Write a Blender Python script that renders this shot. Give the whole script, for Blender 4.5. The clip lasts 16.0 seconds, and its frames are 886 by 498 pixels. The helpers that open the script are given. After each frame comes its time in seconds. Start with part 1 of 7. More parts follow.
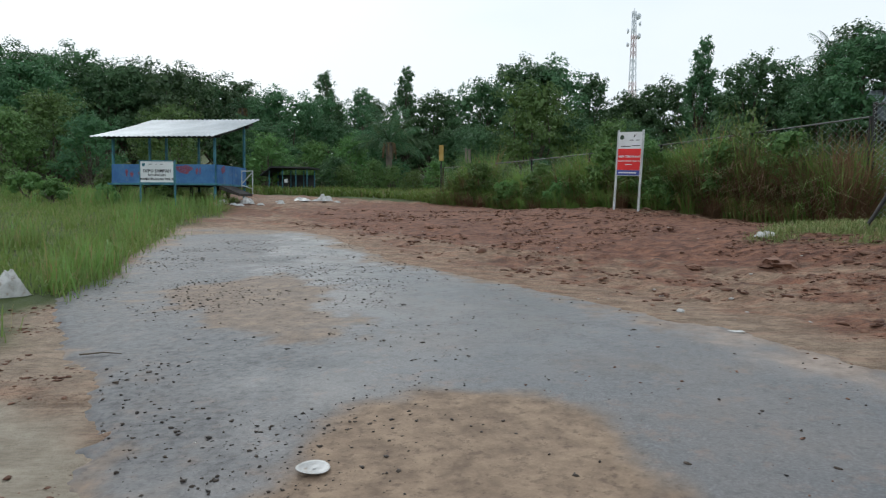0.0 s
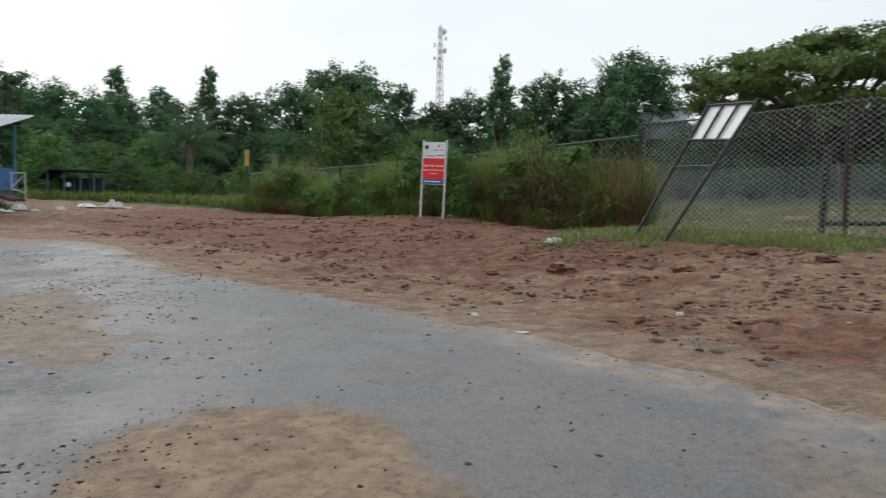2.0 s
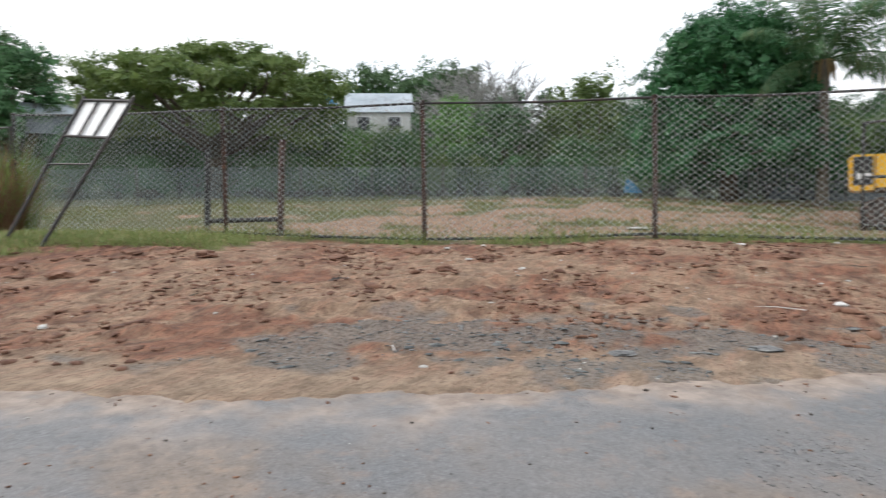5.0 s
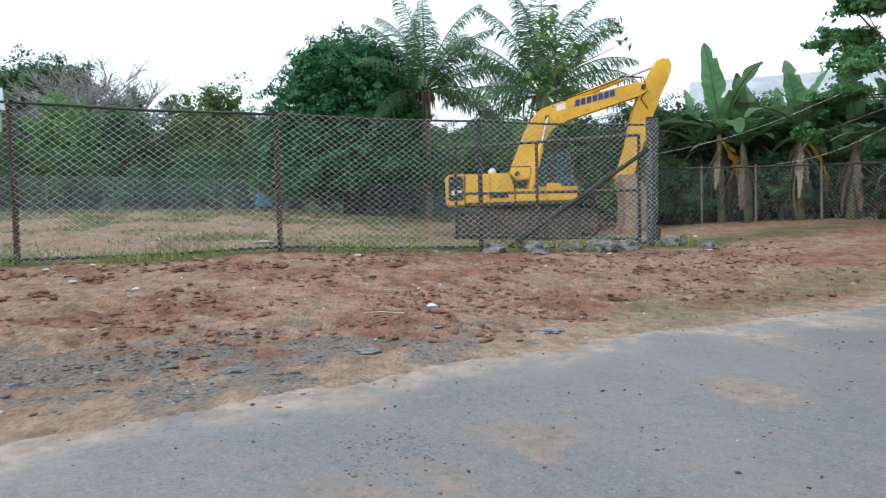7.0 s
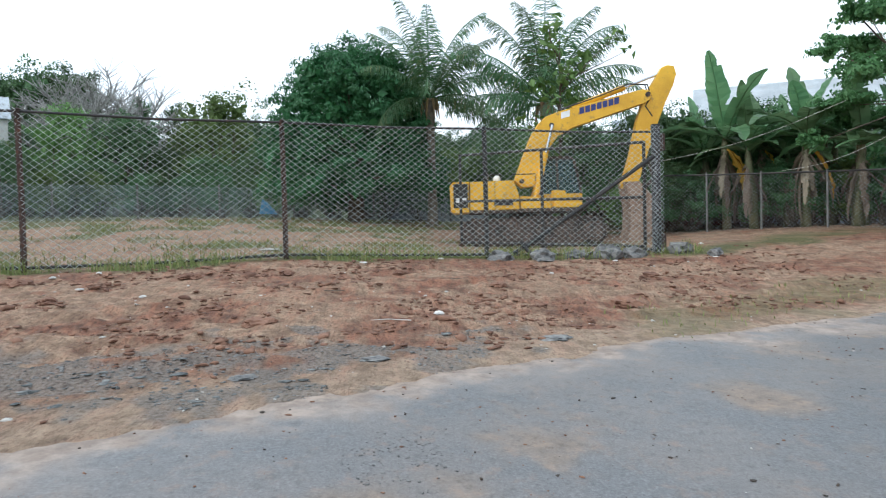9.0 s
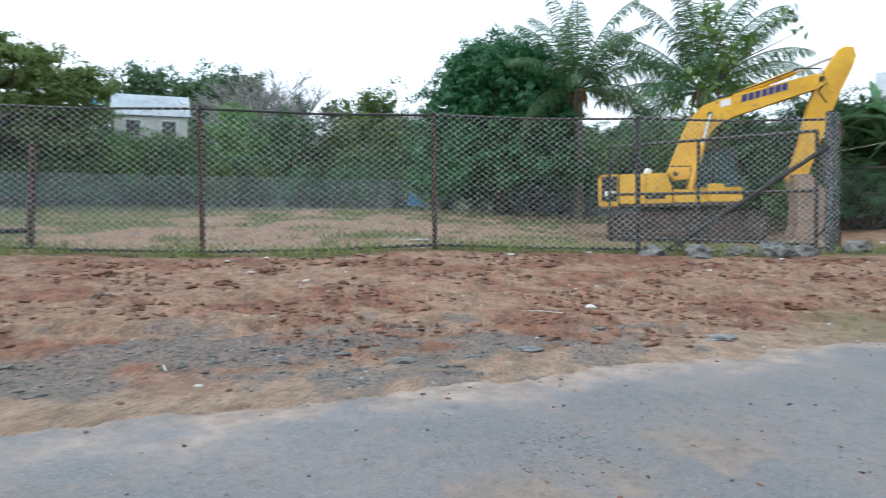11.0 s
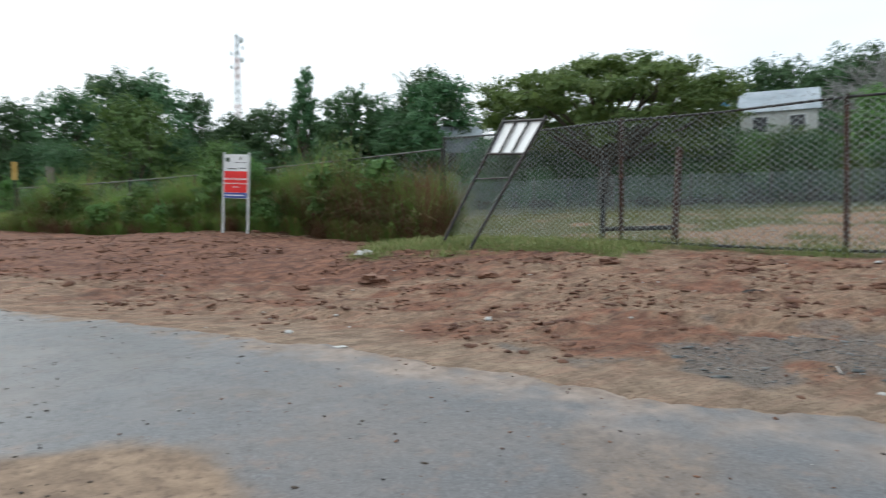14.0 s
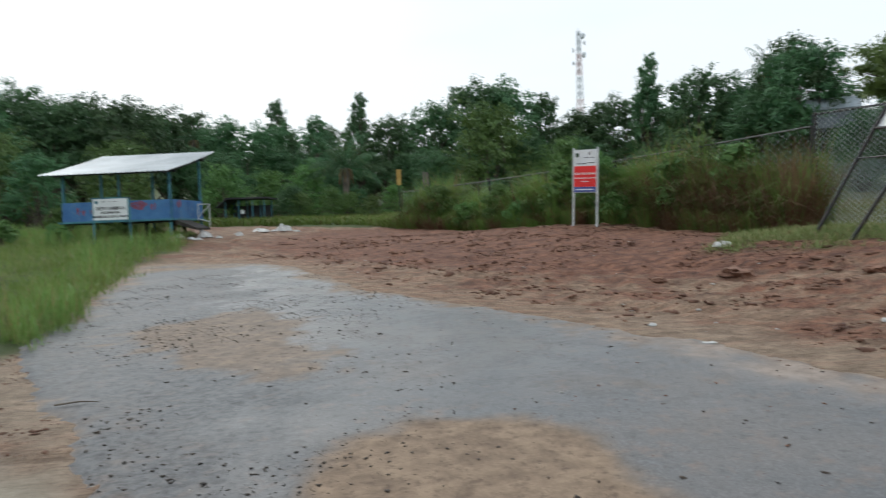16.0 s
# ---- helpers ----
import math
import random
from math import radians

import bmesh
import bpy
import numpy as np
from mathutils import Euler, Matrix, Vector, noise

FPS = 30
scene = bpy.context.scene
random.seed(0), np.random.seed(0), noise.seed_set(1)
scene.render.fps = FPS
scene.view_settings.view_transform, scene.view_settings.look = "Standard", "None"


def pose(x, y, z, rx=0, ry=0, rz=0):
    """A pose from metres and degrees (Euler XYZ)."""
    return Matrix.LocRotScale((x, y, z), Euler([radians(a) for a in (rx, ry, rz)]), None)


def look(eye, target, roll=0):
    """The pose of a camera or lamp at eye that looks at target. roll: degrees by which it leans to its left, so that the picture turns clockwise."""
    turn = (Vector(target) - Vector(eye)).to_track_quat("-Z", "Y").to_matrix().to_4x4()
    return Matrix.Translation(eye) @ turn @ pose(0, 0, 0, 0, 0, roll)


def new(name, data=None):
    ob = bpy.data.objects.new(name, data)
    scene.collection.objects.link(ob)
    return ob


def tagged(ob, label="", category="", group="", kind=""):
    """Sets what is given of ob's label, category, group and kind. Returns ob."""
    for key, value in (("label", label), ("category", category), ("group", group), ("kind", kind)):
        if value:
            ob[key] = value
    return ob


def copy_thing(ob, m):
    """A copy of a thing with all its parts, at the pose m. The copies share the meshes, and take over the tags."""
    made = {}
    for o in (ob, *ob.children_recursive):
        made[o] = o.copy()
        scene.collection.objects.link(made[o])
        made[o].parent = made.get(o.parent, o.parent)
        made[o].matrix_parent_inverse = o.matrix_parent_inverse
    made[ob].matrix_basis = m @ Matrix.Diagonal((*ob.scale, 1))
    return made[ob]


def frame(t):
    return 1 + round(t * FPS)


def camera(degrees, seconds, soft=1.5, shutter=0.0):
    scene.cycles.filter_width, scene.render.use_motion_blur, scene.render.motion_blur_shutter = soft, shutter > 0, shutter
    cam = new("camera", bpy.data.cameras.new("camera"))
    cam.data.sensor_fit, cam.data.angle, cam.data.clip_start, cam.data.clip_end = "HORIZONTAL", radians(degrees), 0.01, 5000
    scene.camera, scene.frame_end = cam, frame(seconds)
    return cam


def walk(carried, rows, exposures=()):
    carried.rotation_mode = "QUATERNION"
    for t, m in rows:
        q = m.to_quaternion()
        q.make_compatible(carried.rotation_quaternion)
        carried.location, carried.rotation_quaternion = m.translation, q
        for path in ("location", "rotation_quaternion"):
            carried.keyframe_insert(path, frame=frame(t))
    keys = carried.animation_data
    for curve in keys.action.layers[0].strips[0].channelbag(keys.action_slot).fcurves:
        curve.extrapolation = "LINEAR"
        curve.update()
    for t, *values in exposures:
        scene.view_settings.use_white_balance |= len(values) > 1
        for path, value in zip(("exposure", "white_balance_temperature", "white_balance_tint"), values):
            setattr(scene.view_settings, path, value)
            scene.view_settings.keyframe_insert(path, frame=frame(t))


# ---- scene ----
cam = camera(65.43, 16.0, soft=1.15, shutter=0.4)
# seconds, eye in metres, yaw, pitch and roll in degrees
ROWS = [
    (0.0, -0.000, 0.000, 1.400, 0.00, -3.64, -0.61),
    (0.5, 0.017, 0.025, 1.394, -1.77, -3.38, -0.84),
    (1.0, 0.027, 0.031, 1.394, -2.41, -3.63, -0.66),
    (1.5, 0.086, 0.027, 1.407, -8.74, -3.01, -1.17),
    (2.0, 0.144, 0.025, 1.410, -15.43, -2.86, -0.80),
    (2.5, 0.207, 0.023, 1.413, -21.71, -2.42, -0.51),
    (3.0, 0.242, 0.004, 1.424, -29.54, -2.22, -0.51),
    (3.5, 0.323, 0.007, 1.423, -37.20, -1.96, 0.15),
    (4.0, 0.400, -0.022, 1.419, -46.80, -1.96, 0.38),
    (4.5, 0.461, -0.043, 1.412, -55.10, -2.40, 0.29),
    (5.0, 0.506, -0.105, 1.411, -61.97, -2.84, 0.77),
    (5.2, 0.522, -0.126, 1.422, -65.95, -2.80, 1.11),
    (7.3, 0.455, -0.358, 1.450, -92.17, -2.36, 1.24),
    (7.5, 0.453, -0.355, 1.450, -91.96, -2.32, 1.28),
    (8.0, 0.451, -0.356, 1.453, -92.09, -2.00, 1.49),
    (8.2, 0.457, -0.349, 1.460, -92.35, -2.15, 1.21),
    (10.3, 0.504, -0.232, 1.410, -86.31, -1.42, 0.48),
    (10.5, 0.524, -0.220, 1.411, -85.22, -1.76, -0.01),
    (11.0, 0.472, -0.168, 1.413, -79.51, -2.07, 0.53),
    (11.5, 0.444, -0.117, 1.407, -72.51, -2.12, 0.81),
    (12.0, 0.399, -0.075, 1.405, -66.57, -2.36, 0.84),
    (12.5, 0.374, -0.022, 1.395, -60.57, -3.16, 0.23),
    (13.0, 0.303, 0.030, 1.403, -51.57, -2.22, 0.34),
    (13.5, 0.187, 0.063, 1.406, -41.04, -1.95, 0.09),
    (14.0, 0.094, 0.060, 1.417, -31.40, -1.80, 0.56),
    (14.5, 0.013, 0.003, 1.442, -21.99, -1.96, 1.70),
    (15.0, -0.027, 0.008, 1.435, -14.97, -2.69, 1.86),
    (15.5, -0.097, 0.004, 1.442, -10.81, -3.09, 1.46),
    (16.0, -0.153, -0.046, 1.453, -3.58, -1.87, 2.07),
]
# seconds, stops, kelvin, tint
EXPOSURES = [(0.0, 0.05, 5900, 5), (3.0, 0.02, 6450, 9), (3.6, -0.02, 6650, 13), (4.0, 0.0, 6800, 16), (4.5, 0.46, 6950, 14), (5.0, 0.75, 6300, 10), (7.3, 0.78, 5800, 5), (12.0, 0.84, 5650, 5), (13.0, 0.91, 5750, 7), (13.5, 0.46, 5850, 6),
             (14.5, 0.38, 6050, 5), (15.2, 0.42, 6000, 5), (15.5, 0.42, 6000, 5), (16.0, 0.12, 6000, 5)]
walk(cam, [(t, pose(x, y, z, 90 + pitch, roll, yaw)) for t, x, y, z, yaw, pitch, roll in ROWS], EXPOSURES)

# ---- sky and sun: bright overcast evening ----
SUN_ELEV, SUN_AZ = 38.0, 25.0          # degrees; azimuth counted from +y towards -x
world = bpy.data.worlds.new("overcast_sky")
scene.world = world
world.use_nodes = True
wt = world.node_tree
wt.nodes.clear()


def wn(kind, **kw):
    n = wt.nodes.new(kind)
    for k, val in kw.items():
        n.inputs[k].default_value = val
    return n


sky = wt.nodes.new("ShaderNodeTexSky")
sky.sky_type = 'NISHITA'
sky.sun_disc = False
sky.sun_elevation = radians(SUN_ELEV)
sky.sun_rotation = radians(-SUN_AZ)
sky.dust_density = 6.0
sky_gain = wt.nodes.new("ShaderNodeVectorMath")
sky_gain.operation = 'SCALE'
sky_gain.inputs["Scale"].default_value = 0.07
cloud_noise = wn("ShaderNodeTexNoise", Scale=1.6, Detail=4.0)
coord = wt.nodes.new("ShaderNodeTexCoord")
stretch = wt.nodes.new("ShaderNodeMapping")
stretch.inputs["Scale"].default_value = (1.0, 1.0, 3.0)
cloud_ramp = wt.nodes.new("ShaderNodeValToRGB")
cloud_ramp.color_ramp.elements[0].position = 0.30
cloud_ramp.color_ramp.elements[0].color = (0.86, 0.90, 0.95, 1)
cloud_ramp.color_ramp.elements[1].position = 0.62
cloud_ramp.color_ramp.elements[1].color = (1.0, 1.0, 1.0, 1)
blend = wt.nodes.new("ShaderNodeMix")
blend.data_type = 'RGBA'
blend.inputs["Factor"].default_value = 0.86
bg = wn("ShaderNodeBackground", Strength=1.02)
out = wt.nodes.new("ShaderNodeOutputWorld")
wt.links.new(coord.outputs["Generated"], stretch.inputs["Vector"])
wt.links.new(stretch.outputs["Vector"], cloud_noise.inputs["Vector"])
wt.links.new(cloud_noise.outputs["Fac"], cloud_ramp.inputs["Fac"])
wt.links.new(sky.outputs["Color"], sky_gain.inputs[0])
wt.links.new(sky_gain.outputs["Vector"], blend.inputs["A"])
wt.links.new(cloud_ramp.outputs["Color"], blend.inputs["B"])
wt.links.new(blend.outputs["Result"], bg.inputs["Color"])
wt.links.new(bg.outputs["Background"], out.inputs["Surface"])

sun_data = bpy.data.lights.new("sun", 'SUN')
sun_data.energy = 0.7
sun_data.angle = radians(14)
sun_data.color = (1.0, 0.95, 0.88)
sun = new("sun", sun_data)
sa, se = radians(SUN_AZ), radians(SUN_ELEV)
sun.matrix_world = look((-60 * math.sin(sa) * math.cos(se), 60 * math.cos(sa) * math.cos(se), 60 * math.sin(se)), (0, 0, 0))

# ---- materials ----


def nodes_of(name):
    m = bpy.data.materials.new(name)
    m.use_nodes = True
    t = m.node_tree
    return m, t, t.nodes["Principled BSDF"]


def noise_node(t, scale, detail=4.0, rough=0.6, vec=None):
    n = t.nodes.new("ShaderNodeTexNoise")
    n.inputs["Scale"].default_value = scale
    n.inputs["Detail"].default_value = detail
    n.inputs["Roughness"].default_value = rough
    t.links.new(vec, n.inputs["Vector"])
    return n.outputs["Fac"]


def place_of(t):
    return t.nodes.new("ShaderNodeNewGeometry").outputs["Position"]


def maprange(t, fac, lo, hi, a=0.0, b=1.0):
    n = t.nodes.new("ShaderNodeMapRange")
    for k, val in zip(("From Min", "From Max", "To Min", "To Max"), (lo, hi, a, b)):
        n.inputs[k].default_value = val
    t.links.new(fac, n.inputs["Value"])
    return n.outputs["Result"]


def mixcol(t, fac, a, b, mode='MIX'):
    n = t.nodes.new("ShaderNodeMix")
    n.data_type = 'RGBA'
    n.blend_type = mode
    for sock, val in ((n.inputs["Factor"], fac), (n.inputs["A"], a), (n.inputs["B"], b)):
        if isinstance(val, (int, float)):
            sock.default_value = val
        elif isinstance(val, tuple):
            sock.default_value = (*val, 1)
        else:
            t.links.new(val, sock)
    return n.outputs["Result"]


def arith(t, op, a, b):
    n = t.nodes.new("ShaderNodeMath")
    n.operation = op
    n.use_clamp = op in ('ADD', 'SUBTRACT')
    for sock, val in zip(n.inputs, (a, b)):
        if isinstance(val, (int, float)):
            sock.default_value = val
        else:
            t.links.new(val, sock)
    return n.outputs[0]


def bump_into(t, p, height, strength=0.3, dist=0.01):
    b = t.nodes.new("ShaderNodeBump")
    b.inputs["Strength"].default_value = strength
    b.inputs["Distance"].default_value = dist
    t.links.new(height, b.inputs["Height"])
    t.links.new(b.outputs["Normal"], p.inputs["Normal"])


def plain(name, c1, c2, rough=0.7, metal=0.0, big=1.2, fine=35.0, bump=0.25, spread=(0.38, 0.62), dirt=None, dirt_amount=0.0):
    """Two tones mixed by a broad noise, a fine grain, an optional dirt or rust colour in blotches."""
    m, t, p = nodes_of(name)
    pos = place_of(t)
    broad = noise_node(t, big, 5, 0.62, pos)
    grain = noise_node(t, fine, 3, 0.6, pos)
    col = mixcol(t, maprange(t, broad, *spread), c1, c2)
    if dirt:
        blot = noise_node(t, big * 3.1, 6, 0.7, pos)
        col = mixcol(t, maprange(t, blot, 0.62 - dirt_amount, 0.72 - dirt_amount * 0.6), col, dirt)
    col = mixcol(t, maprange(t, grain, 0.3, 0.7, 0.0, 0.35), col, (0.0, 0.0, 0.0), 'SOFT_LIGHT')
    t.links.new(col, p.inputs["Base Color"])
    t.links.new(maprange(t, grain, 0.3, 0.7, rough - 0.1, min(1.0, rough + 0.1)), p.inputs["Roughness"])
    p.inputs["Metallic"].default_value = metal
    bump_into(t, p, grain, bump, 0.006)
    return m


def leafy(name, c1, c2, rough=0.55, through_light=0.22, c3=None):
    """Leaves: the tone varies from leaf to leaf and from plant to plant, some light passes through."""
    m, t, p = nodes_of(name)
    geo = t.nodes.new("ShaderNodeNewGeometry")
    info = t.nodes.new("ShaderNodeObjectInfo")
    clump = noise_node(t, 0.55, 3, 0.5, geo.outputs["Position"])
    per_leaf = geo.outputs["Random Per Island"]
    col = mixcol(t, arith(t, 'MULTIPLY', per_leaf, 0.8), c1, c2)
    col = mixcol(t, maprange(t, clump, 0.35, 0.7, 0.0, 0.75), col, c2)
    if c3:
        col = mixcol(t, maprange(t, per_leaf, 0.86, 0.9), col, c3)
    hue = t.nodes.new("ShaderNodeHueSaturation")
    t.links.new(maprange(t, info.outputs["Random"], 0, 1, 0.47, 0.515), hue.inputs["Hue"])
    t.links.new(maprange(t, info.outputs["Random"], 0, 1, 0.75, 1.38), hue.inputs["Value"])
    t.links.new(col, hue.inputs["Color"])
    t.links.new(hue.outputs["Color"], p.inputs["Base Color"])
    p.inputs["Roughness"].default_value = rough
    p.inputs["Specular IOR Level"].default_value = 0.35
    tr = t.nodes.new("ShaderNodeBsdfTranslucent")
    t.links.new(hue.outputs["Color"], tr.inputs["Color"])
    mix = t.nodes.new("ShaderNodeMixShader")
    mix.inputs["Fac"].default_value = through_light
    t.links.new(p.outputs["BSDF"], mix.inputs[1])
    t.links.new(tr.outputs["BSDF"], mix.inputs[2])
    t.links.new(mix.outputs["Shader"], t.nodes["Material Output"].inputs["Surface"])
    return m


def masks(t, name):
    a = t.nodes.new("ShaderNodeAttribute")
    a.attribute_name = name
    s = t.nodes.new("ShaderNodeSeparateColor")
    t.links.new(a.outputs["Color"], s.inputs["Color"])
    return s.outputs["Red"], s.outputs["Green"], s.outputs["Blue"], a.outputs["Alpha"]


def soil_material():
    m, t, p = nodes_of("bare_soil")
    pos = place_of(t)
    grass, red, gravel, _ = masks(t, "soil")
    pale = masks(t, "dust")[0]
    broad = noise_node(t, 0.8, 6, 0.65, pos)
    mid = noise_node(t, 4.5, 6, 0.7, pos)
    fine = noise_node(t, 26, 6, 0.75, pos)
    lay = t.nodes.new("ShaderNodeMapping")
    lay.inputs["Rotation"].default_value = (0, 0, radians(62))
    lay.inputs["Scale"].default_value = (0.9, 4.5, 2.0)
    t.links.new(pos, lay.inputs["Vector"])
    streak = noise_node(t, 1.5, 7, 0.72, lay.outputs["Vector"])
    mid = arith(t, 'ADD', arith(t, 'MULTIPLY', mid, 0.5), arith(t, 'MULTIPLY', streak, 0.5))
    tan = mixcol(t, maprange(t, mid, 0.41, 0.58), (0.185, 0.118, 0.077), (0.46, 0.335, 0.232))
    clay = mixcol(t, maprange(t, mid, 0.41, 0.58), (0.086, 0.036, 0.024), (0.305, 0.152, 0.098))
    col = mixcol(t, arith(t, 'ADD', red, maprange(t, streak, 0.44, 0.62, 0.0, 0.7)), tan, clay)
    col = mixcol(t, pale, col, mixcol(t, maprange(t, mid, 0.38, 0.62), (0.27, 0.225, 0.165), (0.49, 0.425, 0.335)))
    crumb = noise_node(t, 9.0, 6, 0.8, lay.outputs["Vector"])
    col = mixcol(t, arith(t, 'MULTIPLY', maprange(t, crumb, 0.52, 0.60, 0.0, 0.62), maprange(t, pale, 0.0, 0.7, 1.0, 0.25)), col, (0.075, 0.042, 0.030))
    cells = t.nodes.new("ShaderNodeTexVoronoi")
    cells.inputs["Scale"].default_value = 24.0
    t.links.new(pos, cells.inputs["Vector"])
    grit = mixcol(t, maprange(t, fine, 0.38, 0.62), (0.062, 0.066, 0.068), (0.225, 0.215, 0.200))
    grit = mixcol(t, maprange(t, cells.outputs["Distance"], 0.0, 0.035, 0.7, 0.0), grit, (0.05, 0.045, 0.04))
    col = mixcol(t, gravel, col, grit)
    turf = mixcol(t, maprange(t, mid, 0.35, 0.65), (0.045, 0.066, 0.020), (0.090, 0.115, 0.038))
    col = mixcol(t, grass, col, turf)
    col = mixcol(t, arith(t, 'MULTIPLY', maprange(t, fine, 0.34, 0.48, 0.62, 0.0), maprange(t, pale, 0.0, 0.7, 1.0, 0.2)), col, (0.050, 0.026, 0.017))
    t.links.new(col, p.inputs["Base Color"])
    t.links.new(maprange(t, mid, 0.3, 0.7, 0.62, 0.95), p.inputs["Roughness"])
    both = arith(t, 'ADD', arith(t, 'MULTIPLY', mid, 0.6), arith(t, 'MULTIPLY', fine, 0.4))
    p.inputs["Specular IOR Level"].default_value = 0.18
    bump_into(t, p, both, 1.0, 0.07)
    return m


def asphalt_material():
    m, t, p = nodes_of("wet_asphalt")
    pos = place_of(t)
    mud, wet, edge, dark_left = masks(t, "film")
    broad = noise_node(t, 0.9, 5, 0.6, pos)
    mid = noise_node(t, 6.0, 6, 0.7, pos)
    fine = noise_node(t, 60, 6, 0.75, pos)
    spots = noise_node(t, 17, 5, 0.7, pos)
    grains = t.nodes.new("ShaderNodeTexVoronoi")
    grains.inputs["Scale"].default_value = 70.0
    t.links.new(pos, grains.inputs["Vector"])
    col = mixcol(t, maprange(t, fine, 0.35, 0.66), (0.060, 0.062, 0.066), (0.170, 0.171, 0.175))
    col = mixcol(t, maprange(t, grains.outputs["Color"], 0.70, 0.95, 0.0, 0.25), col, (0.34, 0.34, 0.34))
    col = mixcol(t, maprange(t, broad, 0.40, 0.70, 0.0, 0.42), col, (0.215, 0.172, 0.142))
    col = mixcol(t, maprange(t, mid, 0.54, 0.70, 0.0, 0.60), col, (0.225, 0.150, 0.110))
    col = mixcol(t, maprange(t, spots, 0.32, 0.46, 0.6, 0.0), col, (0.055, 0.052, 0.052))
    col = mixcol(t, maprange(t, spots, 0.62, 0.72, 0.0, 0.32), col, (0.30, 0.29, 0.28))
    col = mixcol(t, maprange(t, wet, 0.0, 1.0, 0.0, 0.20), col, (0.070, 0.078, 0.092))
    # base colour darker on the left part of the road
    left_share = arith(t, 'MULTIPLY', dark_left, maprange(t, mid, 0.35, 0.65, 0.80, 0.30))
    col = mixcol(t, left_share, col, mixcol(t, maprange(t, spots, 0.40, 0.60), (0.030, 0.033, 0.039), (0.110, 0.114, 0.124)))
    dried = mixcol(t, maprange(t, mid, 0.36, 0.64), (0.165, 0.112, 0.074), (0.320, 0.228, 0.152))
    dried = mixcol(t, maprange(t, spots, 0.36, 0.46, 0.55, 0.0), dried, (0.085, 0.052, 0.035))
    col = mixcol(t, mud, col, dried)
    col = mixcol(t, edge, col, mixcol(t, maprange(t, mid, 0.38, 0.62), (0.235, 0.190, 0.165), (0.370, 0.315, 0.280)))
    t.links.new(col, p.inputs["Base Color"])
    puddle = noise_node(t, 2.4, 5, 0.6, pos)
    damp = arith(t, 'MULTIPLY', wet, maprange(t, arith(t, 'ADD', arith(t, 'MULTIPLY', puddle, 0.6), arith(t, 'MULTIPLY', spots, 0.4)), 0.39, 0.55))
    damp = arith(t, 'MULTIPLY', damp, maprange(t, dark_left, 0.0, 1.0, 1.0, 0.25))
    gloss = arith(t, 'ADD', arith(t, 'MULTIPLY', dark_left, 0.10), arith(t, 'ADD', maprange(t, damp, 0.0, 1.0, 0.50, 0.30), arith(t, 'MULTIPLY', mud, 0.42)))
    t.links.new(gloss, p.inputs["Roughness"])
    t.links.new(maprange(t, arith(t, 'MULTIPLY', dark_left, maprange(t, damp, 0.0, 0.5, 1.0, 0.0)), 0.0, 1.0, 0.62, 0.30), p.inputs["Specular IOR Level"])
    both = arith(t, 'ADD', arith(t, 'MULTIPLY', mid, 0.4), arith(t, 'ADD', arith(t, 'MULTIPLY', spots, 0.3), arith(t, 'MULTIPLY', fine, 0.3)))
    both = arith(t, 'MULTIPLY', both, maprange(t, damp, 0.0, 0.8, 1.0, 0.3))
    bump_into(t, p, both, 0.55, 0.014)
    return m


SOIL = soil_material()
ASPHALT = asphalt_material()
RUST = plain("rusty_steel", (0.048, 0.032, 0.027), (0.095, 0.058, 0.046), 0.8, 0.3, 2.5, 60, 0.4, dirt=(0.17, 0.075, 0.04), dirt_amount=0.08)
DARK_STEEL = plain("dark_painted_steel", (0.028, 0.030, 0.032), (0.055, 0.050, 0.048), 0.55, 0.3, 3.0, 70, 0.3, dirt=(0.10, 0.055, 0.035), dirt_amount=0.05)
GALV = plain("weathered_galvanised_wire", (0.49, 0.54, 0.54), (0.65, 0.70, 0.70), 0.5, 0.0, 1.2, 60, 0.2, dirt=(0.12, 0.08, 0.06), dirt_amount=0.05)
GREY_PIPE = plain("dull_grey_pipe", (0.15, 0.15, 0.145), (0.24, 0.24, 0.23), 0.6, 0.3, 2, 60, 0.2, dirt=(0.11, 0.08, 0.06), dirt_amount=0.08)
PALE_PIPE = plain("pale_painted_pipe", (0.55, 0.57, 0.57), (0.70, 0.72, 0.72), 0.5, 0.0, 3, 60, 0.15, dirt=(0.30, 0.25, 0.2), dirt_amount=0.04)
WHITE_PAINT = plain("white_paint", (0.72, 0.73, 0.73), (0.82, 0.83, 0.83), 0.5, 0.0, 1.4, 40, 0.1, dirt=(0.50, 0.48, 0.44), dirt_amount=0.02)
RED_PAINT = plain("red_sign_film", (0.74, 0.014, 0.014), (0.82, 0.022, 0.020), 0.45, 0.0, 1.5, 40, 0.05)
BLUE_FILM = plain("blue_sign_film", (0.055, 0.085, 0.33), (0.075, 0.115, 0.40), 0.45, 0.0, 1.5, 40, 0.05)
BLUE_PANEL = plain("weathered_blue_paint", (0.045, 0.15, 0.36), (0.085, 0.235, 0.46), 0.6, 0.0, 1.3, 40, 0.2, dirt=(0.16, 0.25, 0.36), dirt_amount=0.05)
TEAL_PAINT = plain("teal_paint", (0.045, 0.17, 0.22), (0.09, 0.27, 0.32), 0.55, 0.1, 1.8, 50, 0.2, dirt=(0.10, 0.07, 0.05), dirt_amount=0.05)
ROOF_SHEET = plain("bright_metal_roofing", (0.36, 0.39, 0.41), (0.50, 0.53, 0.55), 0.50, 0.25, 0.7, 30, 0.1, dirt=(0.42, 0.42, 0.42), dirt_amount=0.05)
